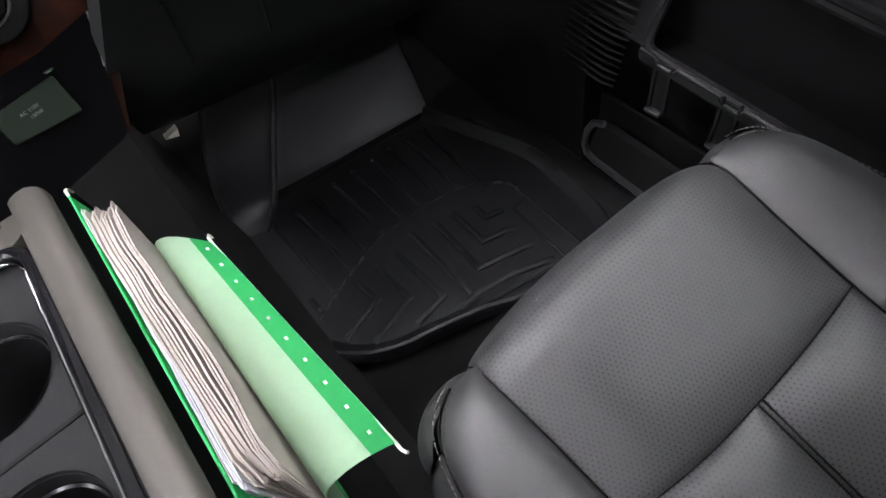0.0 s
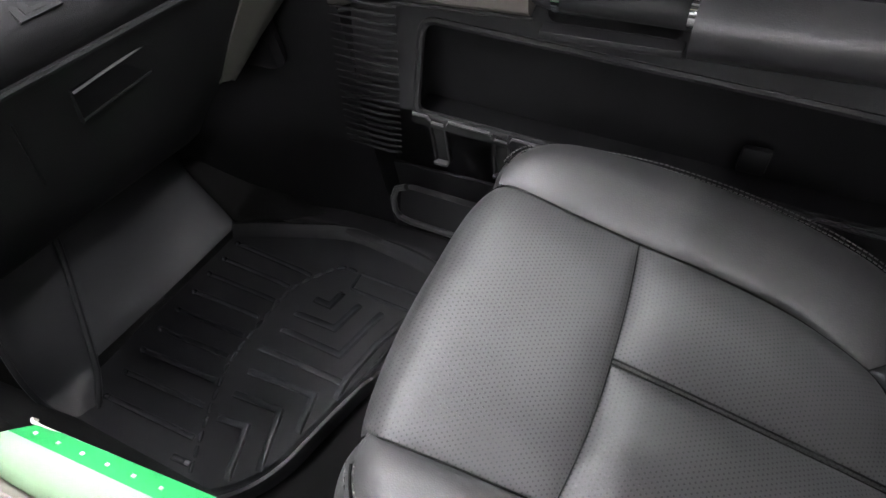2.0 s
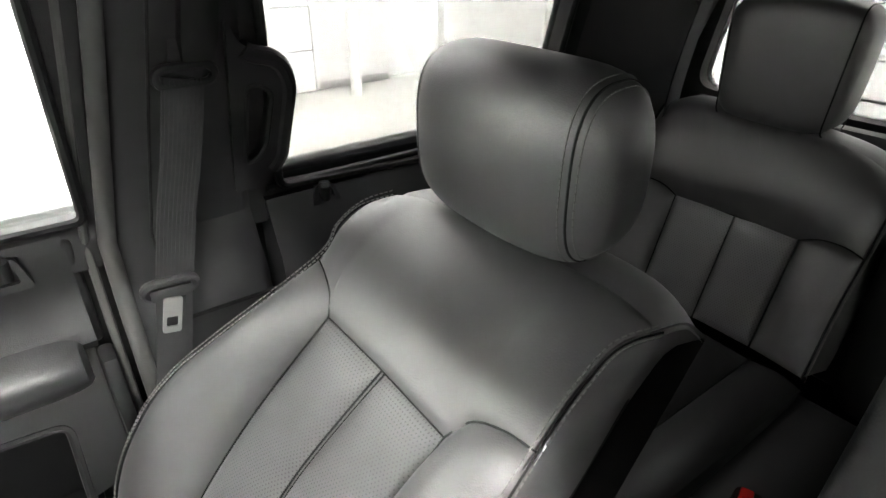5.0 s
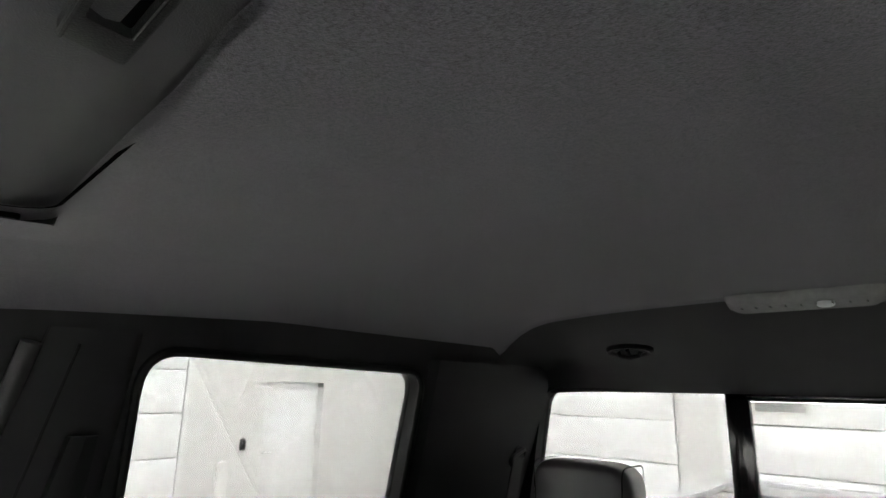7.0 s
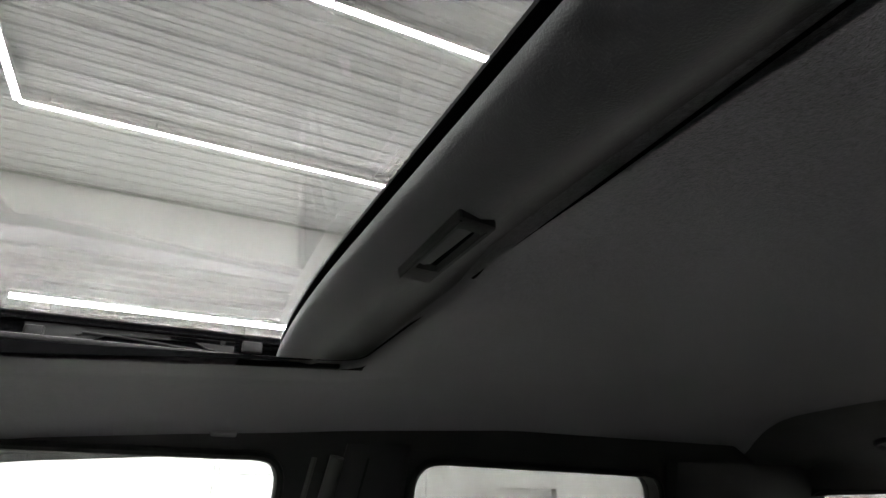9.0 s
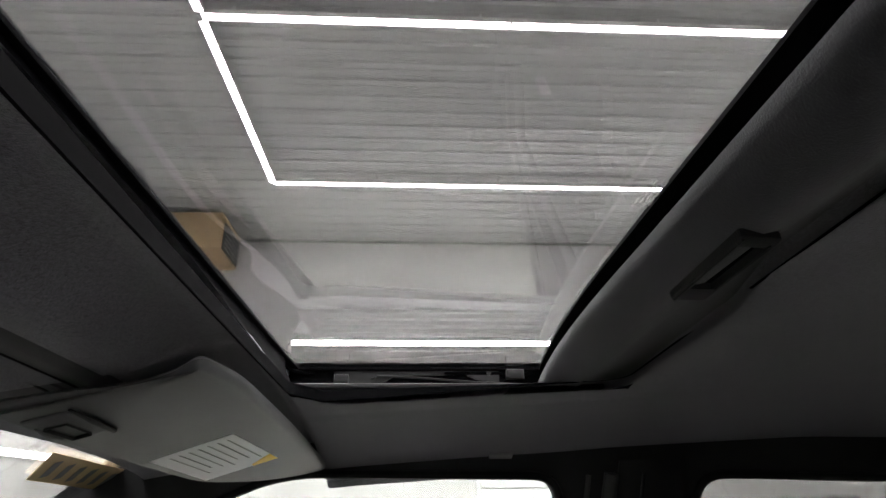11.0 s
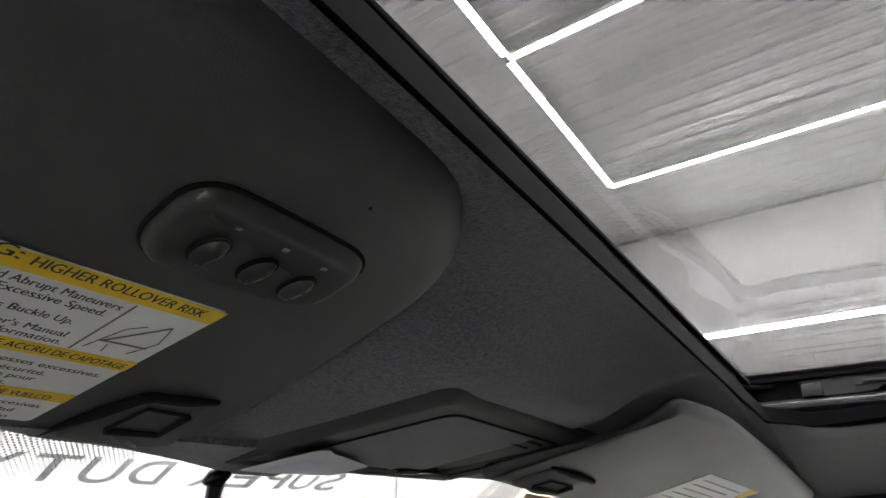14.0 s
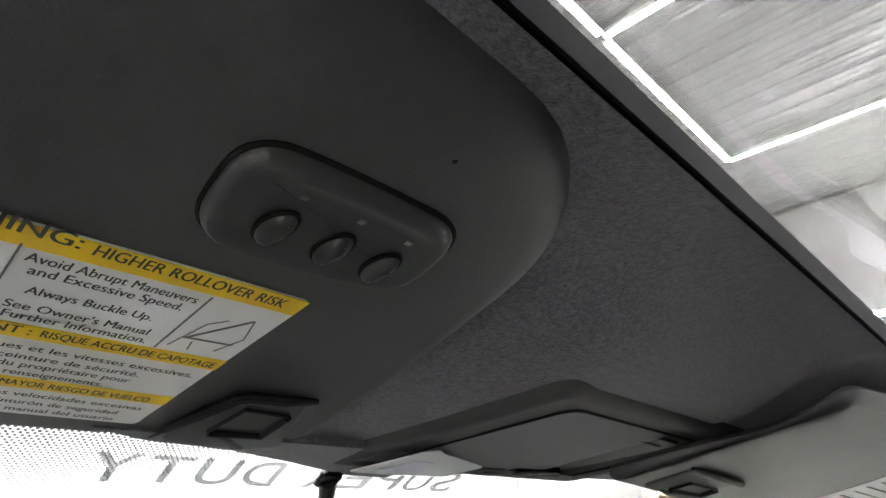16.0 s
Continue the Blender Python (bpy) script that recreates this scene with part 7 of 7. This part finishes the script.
def cushion_plate(loop, to, round_by, thick, dip=0.0):
    """A flat padded board with a rounded rim; depth grows downward from to()."""
    loops = []
    for k in range(7):
        a = math.pi / 2 * k / 6
        loops.append([to(x, y, -round_by * (1 - math.sin(a))) for x, y in shrink(loop, round_by * (1 - math.cos(a)))])
    loops = loops[::-1]
    bm = bmesh.new()
    low = [[to(x, y, -round_by * (1 - math.cos(math.pi / 2 * k / 6))) for x, y in shrink(loop, round_by * (1 - math.sin(math.pi / 2 * k / 6)))] for k in range(7)]
    up = [[to(x, y, -thick + 0.004) for x, y in loop], [to(x, y, -thick) for x, y in shrink(loop, 0.004)]]
    rows = [low[0], *low[1:], *up]
    return loft(rows, True, True)


VIS = rounded([(-0.66, 0.045), (-0.66, -0.19), (-0.190, -0.1955), (-0.053, -0.190), (-0.030, -0.06), (-0.024, 0.032), (-0.105, 0.036), (-0.122, 0.045)], [0.03, 0.05, 0.05, 0.078, 0.05, 0.020, 0.01, 0.01], 8)
dv = thing("sun_visor", "dark grey driver sun visor with yellow warning label and buttons", "sun visor", VP(-0.35, -0.08))
part("board", cushion_plate(VIS, VP, 0.015, 0.024), visor_vinyl, dv, angle=60)
part("hinge_rod", tube([VP(-0.64, 0.03, -0.010), VP(-0.06, 0.033, -0.010)], 0.0045, 8), plastic_deep, dv)
# the three-button pad
pad_loop = rounded([(-0.1600, -0.1195), (-0.1620, -0.1585), (-0.133, -0.1595), (-0.0925, -0.1580), (-0.0895, -0.1235), (-0.119, -0.1190)], [0.018, 0.018, 0.03, 0.015, 0.016, 0.04], 7)


def pad_loft(loop, prof):
    return loft([[VP(x, y, d) for x, y in shrink(loop, s)] for s, d in prof])


pad = part("button_pad", pad_loft(pad_loop, ((0.0, -0.004), (0.0, 0.0010), (0.0008, 0.0026), (0.0022, 0.0038), (0.0040, 0.0040), (0.0062, 0.0030), (0.0088, 0.0018), (0.011, 0.0014))), pad_plastic, dv, "smooth dark dished button pad")
part("pad_groove", tube([VP(x, y, 0.0002) for x, y in pad_loop + pad_loop[:2]], 0.0011, 6), seam_dark, pad)
for k, (bx, by) in enumerate(((-0.1415, -0.1345), (-0.1235, -0.1340), (-0.1060, -0.1330))):
    tear = [(bx + 0.0041 * q * math.cos(a) - 0.0006 * math.sin(a), by + 0.0066 * q * math.sin(a)) for a, q in [(a, 1 + 0.12 * max(0.0, math.cos(a + 1.02)) ** 4) for a in [2 * math.pi * j / 28 for j in range(28)]]]
    part("button", loft([[VP(x, y, d) for x, y in shrink(tear, s)] for s, d in ((0.0, 0.001), (0.0, 0.0030), (0.0006, 0.0042), (0.0018, 0.0052), (0.0032, 0.0057), (0.0044, 0.0059))]), button_black, pad)
    part("button_gap", tube([VP(x, y, 0.0024) for x, y in tear + tear[:2]], 0.0009, 6), seam_dark, pad)
    part("mark", boxed(VP(bx + 0.0006, by - 0.0126, 0.0016), (0.0018, 0.0018, 0.0006)), base_grey, pad)
part("pinhole", tube([VP(-0.117, -0.176, 0.0), VP(-0.117, -0.176, 0.0004)], 0.0007, 8), seam_dark, dv)

# warning label: white card with yellow bands and three languages
lab = part("warning_label", sheet(rounded([(-0.285, -0.107), (-0.110, -0.1035), (-0.1185, 0.0175), (-0.29, 0.0165)], 0.003, 3), [], lambda a, b, d: VP(a, b, 0.0001 + d), 0.0005), label_white, dv, "white and yellow printed warning label")


def band(y0, y1, xr0, xr1, name="band"):
    return part(name, sheet([(-0.284, y0 - 0.003), (xr0, y0), (xr1, y1), (-0.284, y1 - 0.003)], [], lambda a, b, d: VP(a, b, 0.0007 + d), 0.0003), label_yellow, lab, "yellow band")


band(-0.1035, -0.0940, -0.1105, -0.1110)
band(-0.0540, -0.0455, -0.1135, -0.1140)
band(-0.0160, -0.0075, -0.1165, -0.1170)


def words(text, xl, xr, y, cap, mat=ink):
    """One line of print on the label from xl to xr, baseline at y (at the right end), read from below."""
    bm = text_bm(text, 1.0, 0.0, Matrix.Identity(4), 1.02)
    twin = bmesh.ops.duplicate(bm, geom=[*bm.verts, *bm.edges, *bm.faces])["geom"]
    bmesh.ops.translate(bm, vec=(0.035, 0.006, 0.00006), verts=[v for v in twin if isinstance(v, bmesh.types.BMVert)])
    lo, hi = min(v.co.x for v in bm.verts), max(v.co.x for v in bm.verts)
    bmesh.ops.translate(bm, vec=(-lo, 0, 0), verts=bm.verts)
    bmesh.ops.scale(bm, vec=((xr - xl) / (hi - lo), cap / 0.70, 1), verts=bm.verts)
    mm = frame_of(VP(xl, y - (xr - xl) * 0.04, 0.00115), (1, 0.04, -0.0094), (0, -1, 0.235))
    bmesh.ops.transform(bm, matrix=mm, verts=bm.verts)
    return part("print", bm, mat, lab)


words("WARNING:", -0.2190, -0.1765, -0.1005, 0.0062)
words("HIGHER ROLLOVER RISK", -0.1735, -0.1170, -0.0972, 0.0052)
words("Avoid Abrupt Maneuvers", -0.1860, -0.1410, -0.0880, 0.0044)
words("and Excessive Speed.", -0.1840, -0.1430, -0.0822, 0.0044)
words("Always Buckle Up.", -0.1820, -0.1480, -0.0725, 0.0044)
words("See Owner's Manual", -0.1850, -0.1455, -0.0632, 0.0044)
words("For Further Information.", -0.1925, -0.1440, -0.0574, 0.0044)
words("AVERTISSEMENT :", -0.2180, -0.1745, -0.0495, 0.0052)
words("RISQUE ACCRU DE CAPOTAGE", -0.1720, -0.1160, -0.0475, 0.0046)
for (t_, r_, y_) in (("brusques et les vitesses excessives.", -0.1190, -0.0370), ("sa ceinture de s\u00e9curit\u00e9.", -0.1360, -0.0310), ("du propri\u00e9taire pour", -0.1370, -0.0250), ("renseignements.", -0.1440, -0.0188)):
    words(t_, r_ - 0.00205 * len(t_), r_, y_, 0.0042)
words("MAYOR RIESGO DE VUELCO", -0.1740, -0.1240, -0.0093, 0.0046)
for (t_, r_, y_) in (("las velocidades excesivas", -0.1230, 0.0000), ("cintur\u00f3n de seguridad", -0.1300, 0.0070), ("el manual del usuario", -0.1290, 0.0140)):
    words(t_, r_ - 0.00205 * len(t_), r_, y_, 0.0042)
# the small drawing beside the words: a plain belt strap and seat outline
part("divider", strap([VP(-0.1380, -0.0930, 0.0009), VP(-0.1400, -0.0555, 0.0009)], 0.0006, 0.0001, (1, 0, 0)), ink_grey, lab)
part("divider", strap([VP(-0.1880, -0.0965, 0.0009), VP(-0.1890, -0.0600, 0.0009)], 0.0006, 0.0001, (1, 0, 0)), ink_grey, lab)
for a, b, w in (((-0.1340, -0.0660), (-0.1195, -0.0850), 0.0013), ((-0.1350, -0.0660), (-0.1180, -0.0665), 0.0015), ((-0.1370, -0.0590), (-0.1320, -0.0770), 0.0005), ((-0.1320, -0.0770), (-0.1270, -0.0820), 0.0005), ((-0.1195, -0.0850), (-0.1165, -0.0720), 0.0005), ((-0.1215, -0.0600), (-0.1165, -0.0720), 0.0005), ((-0.1300, -0.0580), (-0.1310, -0.0640), 0.0005)):
    part("drawing_line", strap([VP(*a, 0.0009), VP(*b, 0.0009)], w, 0.0001, (0.5, 0.5, 0)), ink_grey, lab)


def visor_clip(t, to, plate, rail, slot, lip):
    """The clip at the visor's free end: a low plate, a raised rail, a framed slot and a curled lip."""
    h = part("clip_plate", loft([[to(x, y, d) for x, y in shrink(plate, s)] for s, d in ((0.0, -0.003), (0.0006, 0.0012), (0.0024, 0.0024))]), visor_vinyl, t)
    part("clip_rail", tube([to(x, y, d) for x, y, d in rail], [0.0012] + [0.0026] * (len(rail) - 2) + [0.0014], 8), plastic_deep, h)
    part("clip_slot", loft([[to(x, y, d) for x, y in shrink(slot, s)] for s, d in ((-0.001, 0.0018), (0.0, 0.0040), (0.0016, 0.0040), (0.0024, 0.0030))]), visor_vinyl, h)
    part("slot_edge", tube([to(x, y, 0.0048) for x, y in (slot[0], slot[1], slot[2])], 0.0019, 8), plastic_deep, h)
    part("slot_edge", tube([to(x, y, 0.0042) for x, y in (slot[2], slot[3], slot[0])], 0.0010, 8), plastic_deep, h)
    part("clip_lip", tube([to(x, y, 0.0026) for x, y in lip], [0.0010, 0.0022, 0.0024, 0.0012], 8), visor_vinyl, h)


visor_clip(dv, VP, rounded([(-0.104, 0.030), (-0.0925, -0.028), (-0.060, -0.029), (-0.042, 0.028), (-0.062, 0.036)], 0.004, 3),
           [(-0.1075, 0.0335, 0.0), (-0.1000, -0.005, 0.0022), (-0.0950, -0.030, 0.0034), (-0.0915, -0.0325, 0.0034), (-0.075, -0.0325, 0.0030), (-0.0585, -0.031, 0.0008)],
           [(-0.090, 0.0075), (-0.065, 0.0055), (-0.066, -0.0195), (-0.0875, -0.0215)],
           [(-0.086, 0.014), (-0.077, 0.019), (-0.069, 0.027), (-0.062, 0.031)])

PVIS = rounded([(0.244, -0.06), (0.262, -0.112), (0.256, -0.145), (0.230, -0.178), (0.300, -0.197), (0.514, -0.208), (0.835, -0.216), (0.790, -0.110), (0.680, -0.038), (0.341, -0.004), (0.234, -0.002)], [0.03, 0.03, 0.03, 0.05, 0.05, 0.05, 0.04, 0.05, 0.05, 0.05, 0.008], 6)
pv = thing("sun_visor", "dark grey passenger sun visor with a white label, folded up", "sun visor", PP(0.5, -0.12))
part("board", cushion_plate(PVIS, PP, 0.008, 0.012), visor_vinyl, pv, angle=60)
lb = part("label", sheet([(0.463, -0.147), (0.637, -0.165), (0.671, -0.054), (0.495, -0.039)], [], lambda a, b, d: PP(a, b, 0.0002 + d), 0.0005), label_white, pv, "white printed label with a yellow edge")
part("yellow_edge", sheet([(0.600, -0.1612), (0.637, -0.165), (0.648, -0.128), (0.640, -0.127)], [], lambda a, b, d: PP(a, b, 0.0008 + d), 0.0003), label_yellow, lb)
for k in range(7):
    f = 0.12 + 0.115 * k
    a, b = Vector((0.463, -0.147)).lerp(Vector((0.495, -0.039)), f), Vector((0.637, -0.165)).lerp(Vector((0.671, -0.054)), f)
    part("bar", strap([PP(*a.lerp(b, 0.08), 0.0009), PP(*a.lerp(b, 0.78 - 0.07 * (k % 3)), 0.0009)], 0.004, 0.0001, (0, 1, 0)), ink_grey if k % 2 else base_grey, lb)
visor_clip(pv, PP, rounded([(0.268, -0.055), (0.345, -0.060), (0.350, -0.020), (0.270, -0.012)], 0.008, 4), [(0.266, -0.058, 0.001), (0.300, -0.062, 0.003), (0.342, -0.064, 0.003), (0.352, -0.058, 0.001)],
           [(0.292, -0.026), (0.334, -0.030), (0.332, -0.047), (0.292, -0.044)], [(0.290, -0.018), (0.305, -0.017), (0.320, -0.018), (0.334, -0.020)])

# the headliner's front edge runs forward to the glass between the visors
header = part("trim_header", sheet(rounded([(-0.135, 0.024), (-0.108, 0.0345), (-0.063, 0.0400), (-0.027, 0.0505), (0.012, 0.0655), (0.031, 0.0730), (0.070, 0.0760), (0.070, 0.020)], 0.004, 3), [], lambda a, b, d: VP(a, b, 0.0012 - d - 0.030 * max(0.0, b - 0.05)), 0.004), headlining)
tagged(header, "charcoal cloth front edge of the headliner at the windshield", "headliner", kind="structure")

# ---------------------------------------------------------------- overhead tray between the visors
OC = lambda x, y, d=0.0: Vector((x, y, 1.2465 - 0.155 * (y + 0.109) - d - 0.02 * max(0.0, x - 0.15)))  # noqa: E731
oc = thing("overhead_tray", "charcoal overhead tray panel set in the front headliner", "overhead console", OC(0.14, -0.02))
outer = rounded([(0.026, -0.113), (0.285, -0.100), (0.262, 0.056), (0.004, 0.056)], [0.012, 0.02, 0.01, 0.01], 5)
inner = rounded([(0.062, -0.088), (0.262, -0.076), (0.246, 0.052), (0.040, 0.052)], [0.012, 0.01, 0.006, 0.006], 5)
part("rim", loft([[OC(x, y, d) for x, y in l] for l, d in ((outer, -0.006), (outer, 0.000), (shrink(outer, 0.003), 0.0028), (shrink(outer, 0.008), 0.0034), (shrink(outer, 0.016), 0.001), (inner, 0.000), (shrink(inner, 0.002), -0.004), (shrink(inner, 0.003), -0.010))], True, False), tray_plastic, oc, angle=50)
part("panel", sheet(shrink(inner, -0.004), [], lambda a, b, d: OC(a, b, -0.0045 - d), 0.004), tray_plastic, oc)
part("door", sheet(rounded([(0.074, -0.072), (0.245, -0.060), (0.236, 0.020), (0.062, 0.018)], 0.006, 4), [], lambda a, b, d: OC(a, b, -0.002 - d), 0.006), tray_plastic, oc)
part("frame_line", tube([OC(a, b, 0.0006) for a, b in inner + inner[:2]], 0.0009, 6), seam_dark, oc)
part("slit", strap([OC(0.150, -0.058, -0.0016), OC(0.228, -0.051, -0.0016)], 0.003, 0.0004, (0, 1, 0)), seam_dark, oc)
part("lens", boxed(OC(0.200, 0.046, -0.001), (0.060, 0.016, 0.008), 0.003, m=rot(-9, 0, 0)), gloss_black, oc)
part("switch", boxed(OC(0.150, 0.050, 0.0), (0.026, 0.012, 0.008), 0.002, m=rot(-9, 0, 0)), plastic_deep, oc)
card_t = thing("printed_card", "white and lilac printed card tucked in the overhead tray", "card", OC(0.09, 0.04))
part("sheet", sheet(rounded([(0.018, 0.048), (0.030, -0.008), (0.040, -0.010), (0.060, 0.006), (0.106, 0.016), (0.102, 0.050), (0.060, 0.063)], [0.003, 0.005, 0.005, 0.01, 0.004, 0.003, 0.003], 4), [], lambda a, b, d: OC(a, b, 0.0055 + 0.0014 * math.sin(a * 70) + d), 0.0005), paper_white, card_t)
part("print", sheet([(0.032, 0.048), (0.042, 0.014), (0.066, 0.022), (0.078, 0.050), (0.056, 0.056)], [], lambda a, b, d: OC(a, b, 0.0065 + 0.0014 * math.sin(a * 70) + d), 0.0002), bluish_print, card_t, "lilac print")

# ---------------------------------------------------------------- windshield things
mir = thing("rear_view_mirror", "black rear-view mirror on a stem at the windshield", "mirror", (0.05, 0.13, 1.14))
part("stem", tube([ws_point(0.020, 0.074, -0.004), (0.030, 0.088, 1.200), (0.046, 0.112, 1.188), (0.052, 0.120, 1.180)], [0.006, 0.005, 0.005, 0.008], 10), plastic_deep, mir)
part("shell", superellipsoid((0.085, 0.140, 1.155), (0.130, 0.016, 0.034), 0.45, 40, 18), gloss_black, mir)
part("glass", sheet(rrect(-0.040, 0.210, 1.128, 1.182, 0.02, 5), [], lambda a, b, d: Vector((a, 0.1235 - d, b)), 0.001), chrome, mir)
part("mount", boxed(ws_point(0.020, 0.074, -0.003), (0.016, 0.014, 0.006), 0.003, m=rot(-30, 0, 0)), gloss_black, mir)

# printed words along the top of the glass, reversed from inside
sg = thing("windshield_decal", "grey cut-letter decal on the windshield, reversed from inside", "decal", ws_point(0.02, 0.075))
dm = frame_of(ws_point(0.151, 0.0945, 0.0058), (-1, 0, 0), ws_point(0, 0.05) - ws_point(0, 0.10))
pen = 0.0
for chx in "SUPER DUTY":
    if chx == " ":
        pen += 0.016
        continue
    g = text_bm(chx, 0.0365, 0.0, Matrix.Identity(4), 1.0, 0.0, False, 0.0004)
    lo, hi = min(v.co.x for v in g.verts), max(v.co.x for v in g.verts)
    wd = 0.0232
    bmesh.ops.translate(g, vec=(-lo, 0, 0), verts=g.verts)
    bmesh.ops.scale(g, vec=(wd / (hi - lo), 1, 1), verts=g.verts)
    bmesh.ops.transform(g, matrix=dm @ Matrix.Translation((pen, 0, 0)), verts=g.verts)
    part("letter", g, decal_film, sg)
    pen += wd + 0.0052

# tag hanging inside the glass
tag = thing("paper_tag", "tan card tag with handwritten marks at the windshield", "tag", ws_point(0.6, 0.10))
tg = [(0.469, 0.075), (0.712, 0.091), (0.737, 0.138), (0.510, 0.124)]
part("card", sheet(tg, [], lambda a, b, d: ws_point(a, b, -0.004 - d), 0.001), tag_card, tag)
for k in range(6):
    f = 0.12 + 0.145 * k
    a, b = Vector(tg[0]).lerp(Vector(tg[1]), f), Vector(tg[3]).lerp(Vector(tg[2]), f)
    part("bar", strap([ws_point(*a.lerp(b, 0.22), -0.0058), ws_point(*a.lerp(b, 0.80), -0.0058)], 0.011, 0.0002, (1, 0, 0)), ink_grey, tag)

# black halftone dots printed along the top of the glass
fr = bmesh.new()
for i in range(124):
    for j in range(28):
        x, y = -0.300 + 0.0027 * i + (0.00135 if j % 2 else 0), 0.050 + 0.0017 * j
        edge = 0.096 - 0.045 * max(0, min(1, (x + 0.13) / 0.15)) if x > -0.13 else 0.096
        fade = 1 - (y - 0.048) / max(0.004, edge - 0.048)
        if fade < 0.04 or -0.17 > x and y > 0.09:
            continue
        r = 0.00082 * min(1.0, 0.5 + fade * 0.6)
        vs = [fr.verts.new(ws_point(x + r * math.cos(a), y + r * math.sin(a), -0.0008)) for a in [math.pi / 3 * q for q in range(6)]]
        fr.faces.new(vs)
tagged(part("window_print", fr, ink), "black halftone dots printed on the windshield edge", "printed dots", kind="stuff")
tagged(part("trim_header", loft([[(x, 0.060, lining_z(x, 0.055) + 0.002), (x, 0.052, lining_z(x, 0.052) + 0.001), (x, 0.052, 1.262), (x, 0.060, 1.262)] for x in [XC - 0.72 + 1.44 * k / 24 for k in range(25)]]), plastic_deep), "black trim along the top of the windshield", "header trim", kind="structure")
for s in (1, -1):
    ap = [(XC + s * 0.735, 0.02, 1.16), (XC + s * 0.755, 0.15, 1.10), (XC + s * 0.785, 0.40, 0.96), (XC + s * 0.81, 0.75, 0.80)]
    tagged(part("trim_front_pillar", tube(ap, 0.040, 12, (1.0, 0.8)), plastic), "black plastic windshield pillar trim", "pillar trim", kind="structure")

# the hood and dash top seen low through the glass
hood = part("hood", loft([[(XC - 0.88, y, z - 0.10), (XC - 0.85, y, z), (XC - 0.4, y, z + 0.05), (XC + 0.4, y, z + 0.05), (XC + 0.85, y, z), (XC + 0.88, y, z - 0.10)] for y, z in ((1.0, 0.62), (1.5, 0.60), (2.1, 0.52), (2.3, 0.40))]), body_paint)
tagged(hood, "painted hood ahead of the windshield", "hood")

# the rest of the truck, standing on the garage floor
tb = thing("pickup_truck", "grey pickup truck body on black tyres, parked in the garage", "truck", (XC, -0.6, GZ))
for sg_ in (-1, 1):
    for run in (((2.25, 1.0, 0.0, -1.0, -1.86),) if sg_ > 0 else ((2.25, 1.4, 0.66), (-0.68, -1.2, -1.86))):
        part("side_panel", loft([[(XC + sg_ * (x - XC), y, z) for x, z in ((0.875, 0.72), (0.925, 0.55), (0.93, 0.1), (0.90, -0.30), (0.86, -0.30), (0.875, 0.1))] for y in run]), body_paint, tb)
    for wy in (1.62, -2.72):
        w = part("wheel", tube([(XC + sg_ * 0.66, wy, GZ + 0.40), (XC + sg_ * 0.70, wy, GZ + 0.40), (XC + sg_ * 0.86, wy, GZ + 0.40), (XC + sg_ * 0.90, wy, GZ + 0.40)], [0.36, 0.40, 0.40, 0.36], 40), rubber, tb)
        part("rim", tube([(XC + sg_ * 0.86, wy, GZ + 0.40), (XC + sg_ * 0.905, wy, GZ + 0.40)], [0.24, 0.22], 28), steel, w)
part("grille", boxed((XC, 2.30, 0.20), (1.70, 0.10, 0.62), 0.03), plastic, tb)
part("chassis", boxed((XC, -0.8, -0.28), (1.1, 6.2, 0.24), 0.04), plastic_deep, tb)
for sg_ in (-1, 1):
    part("bed_side", boxed((XC + sg_ * 0.90, -2.95, -0.05), (0.10, 2.1, 0.50), 0.03), body_paint, tb)
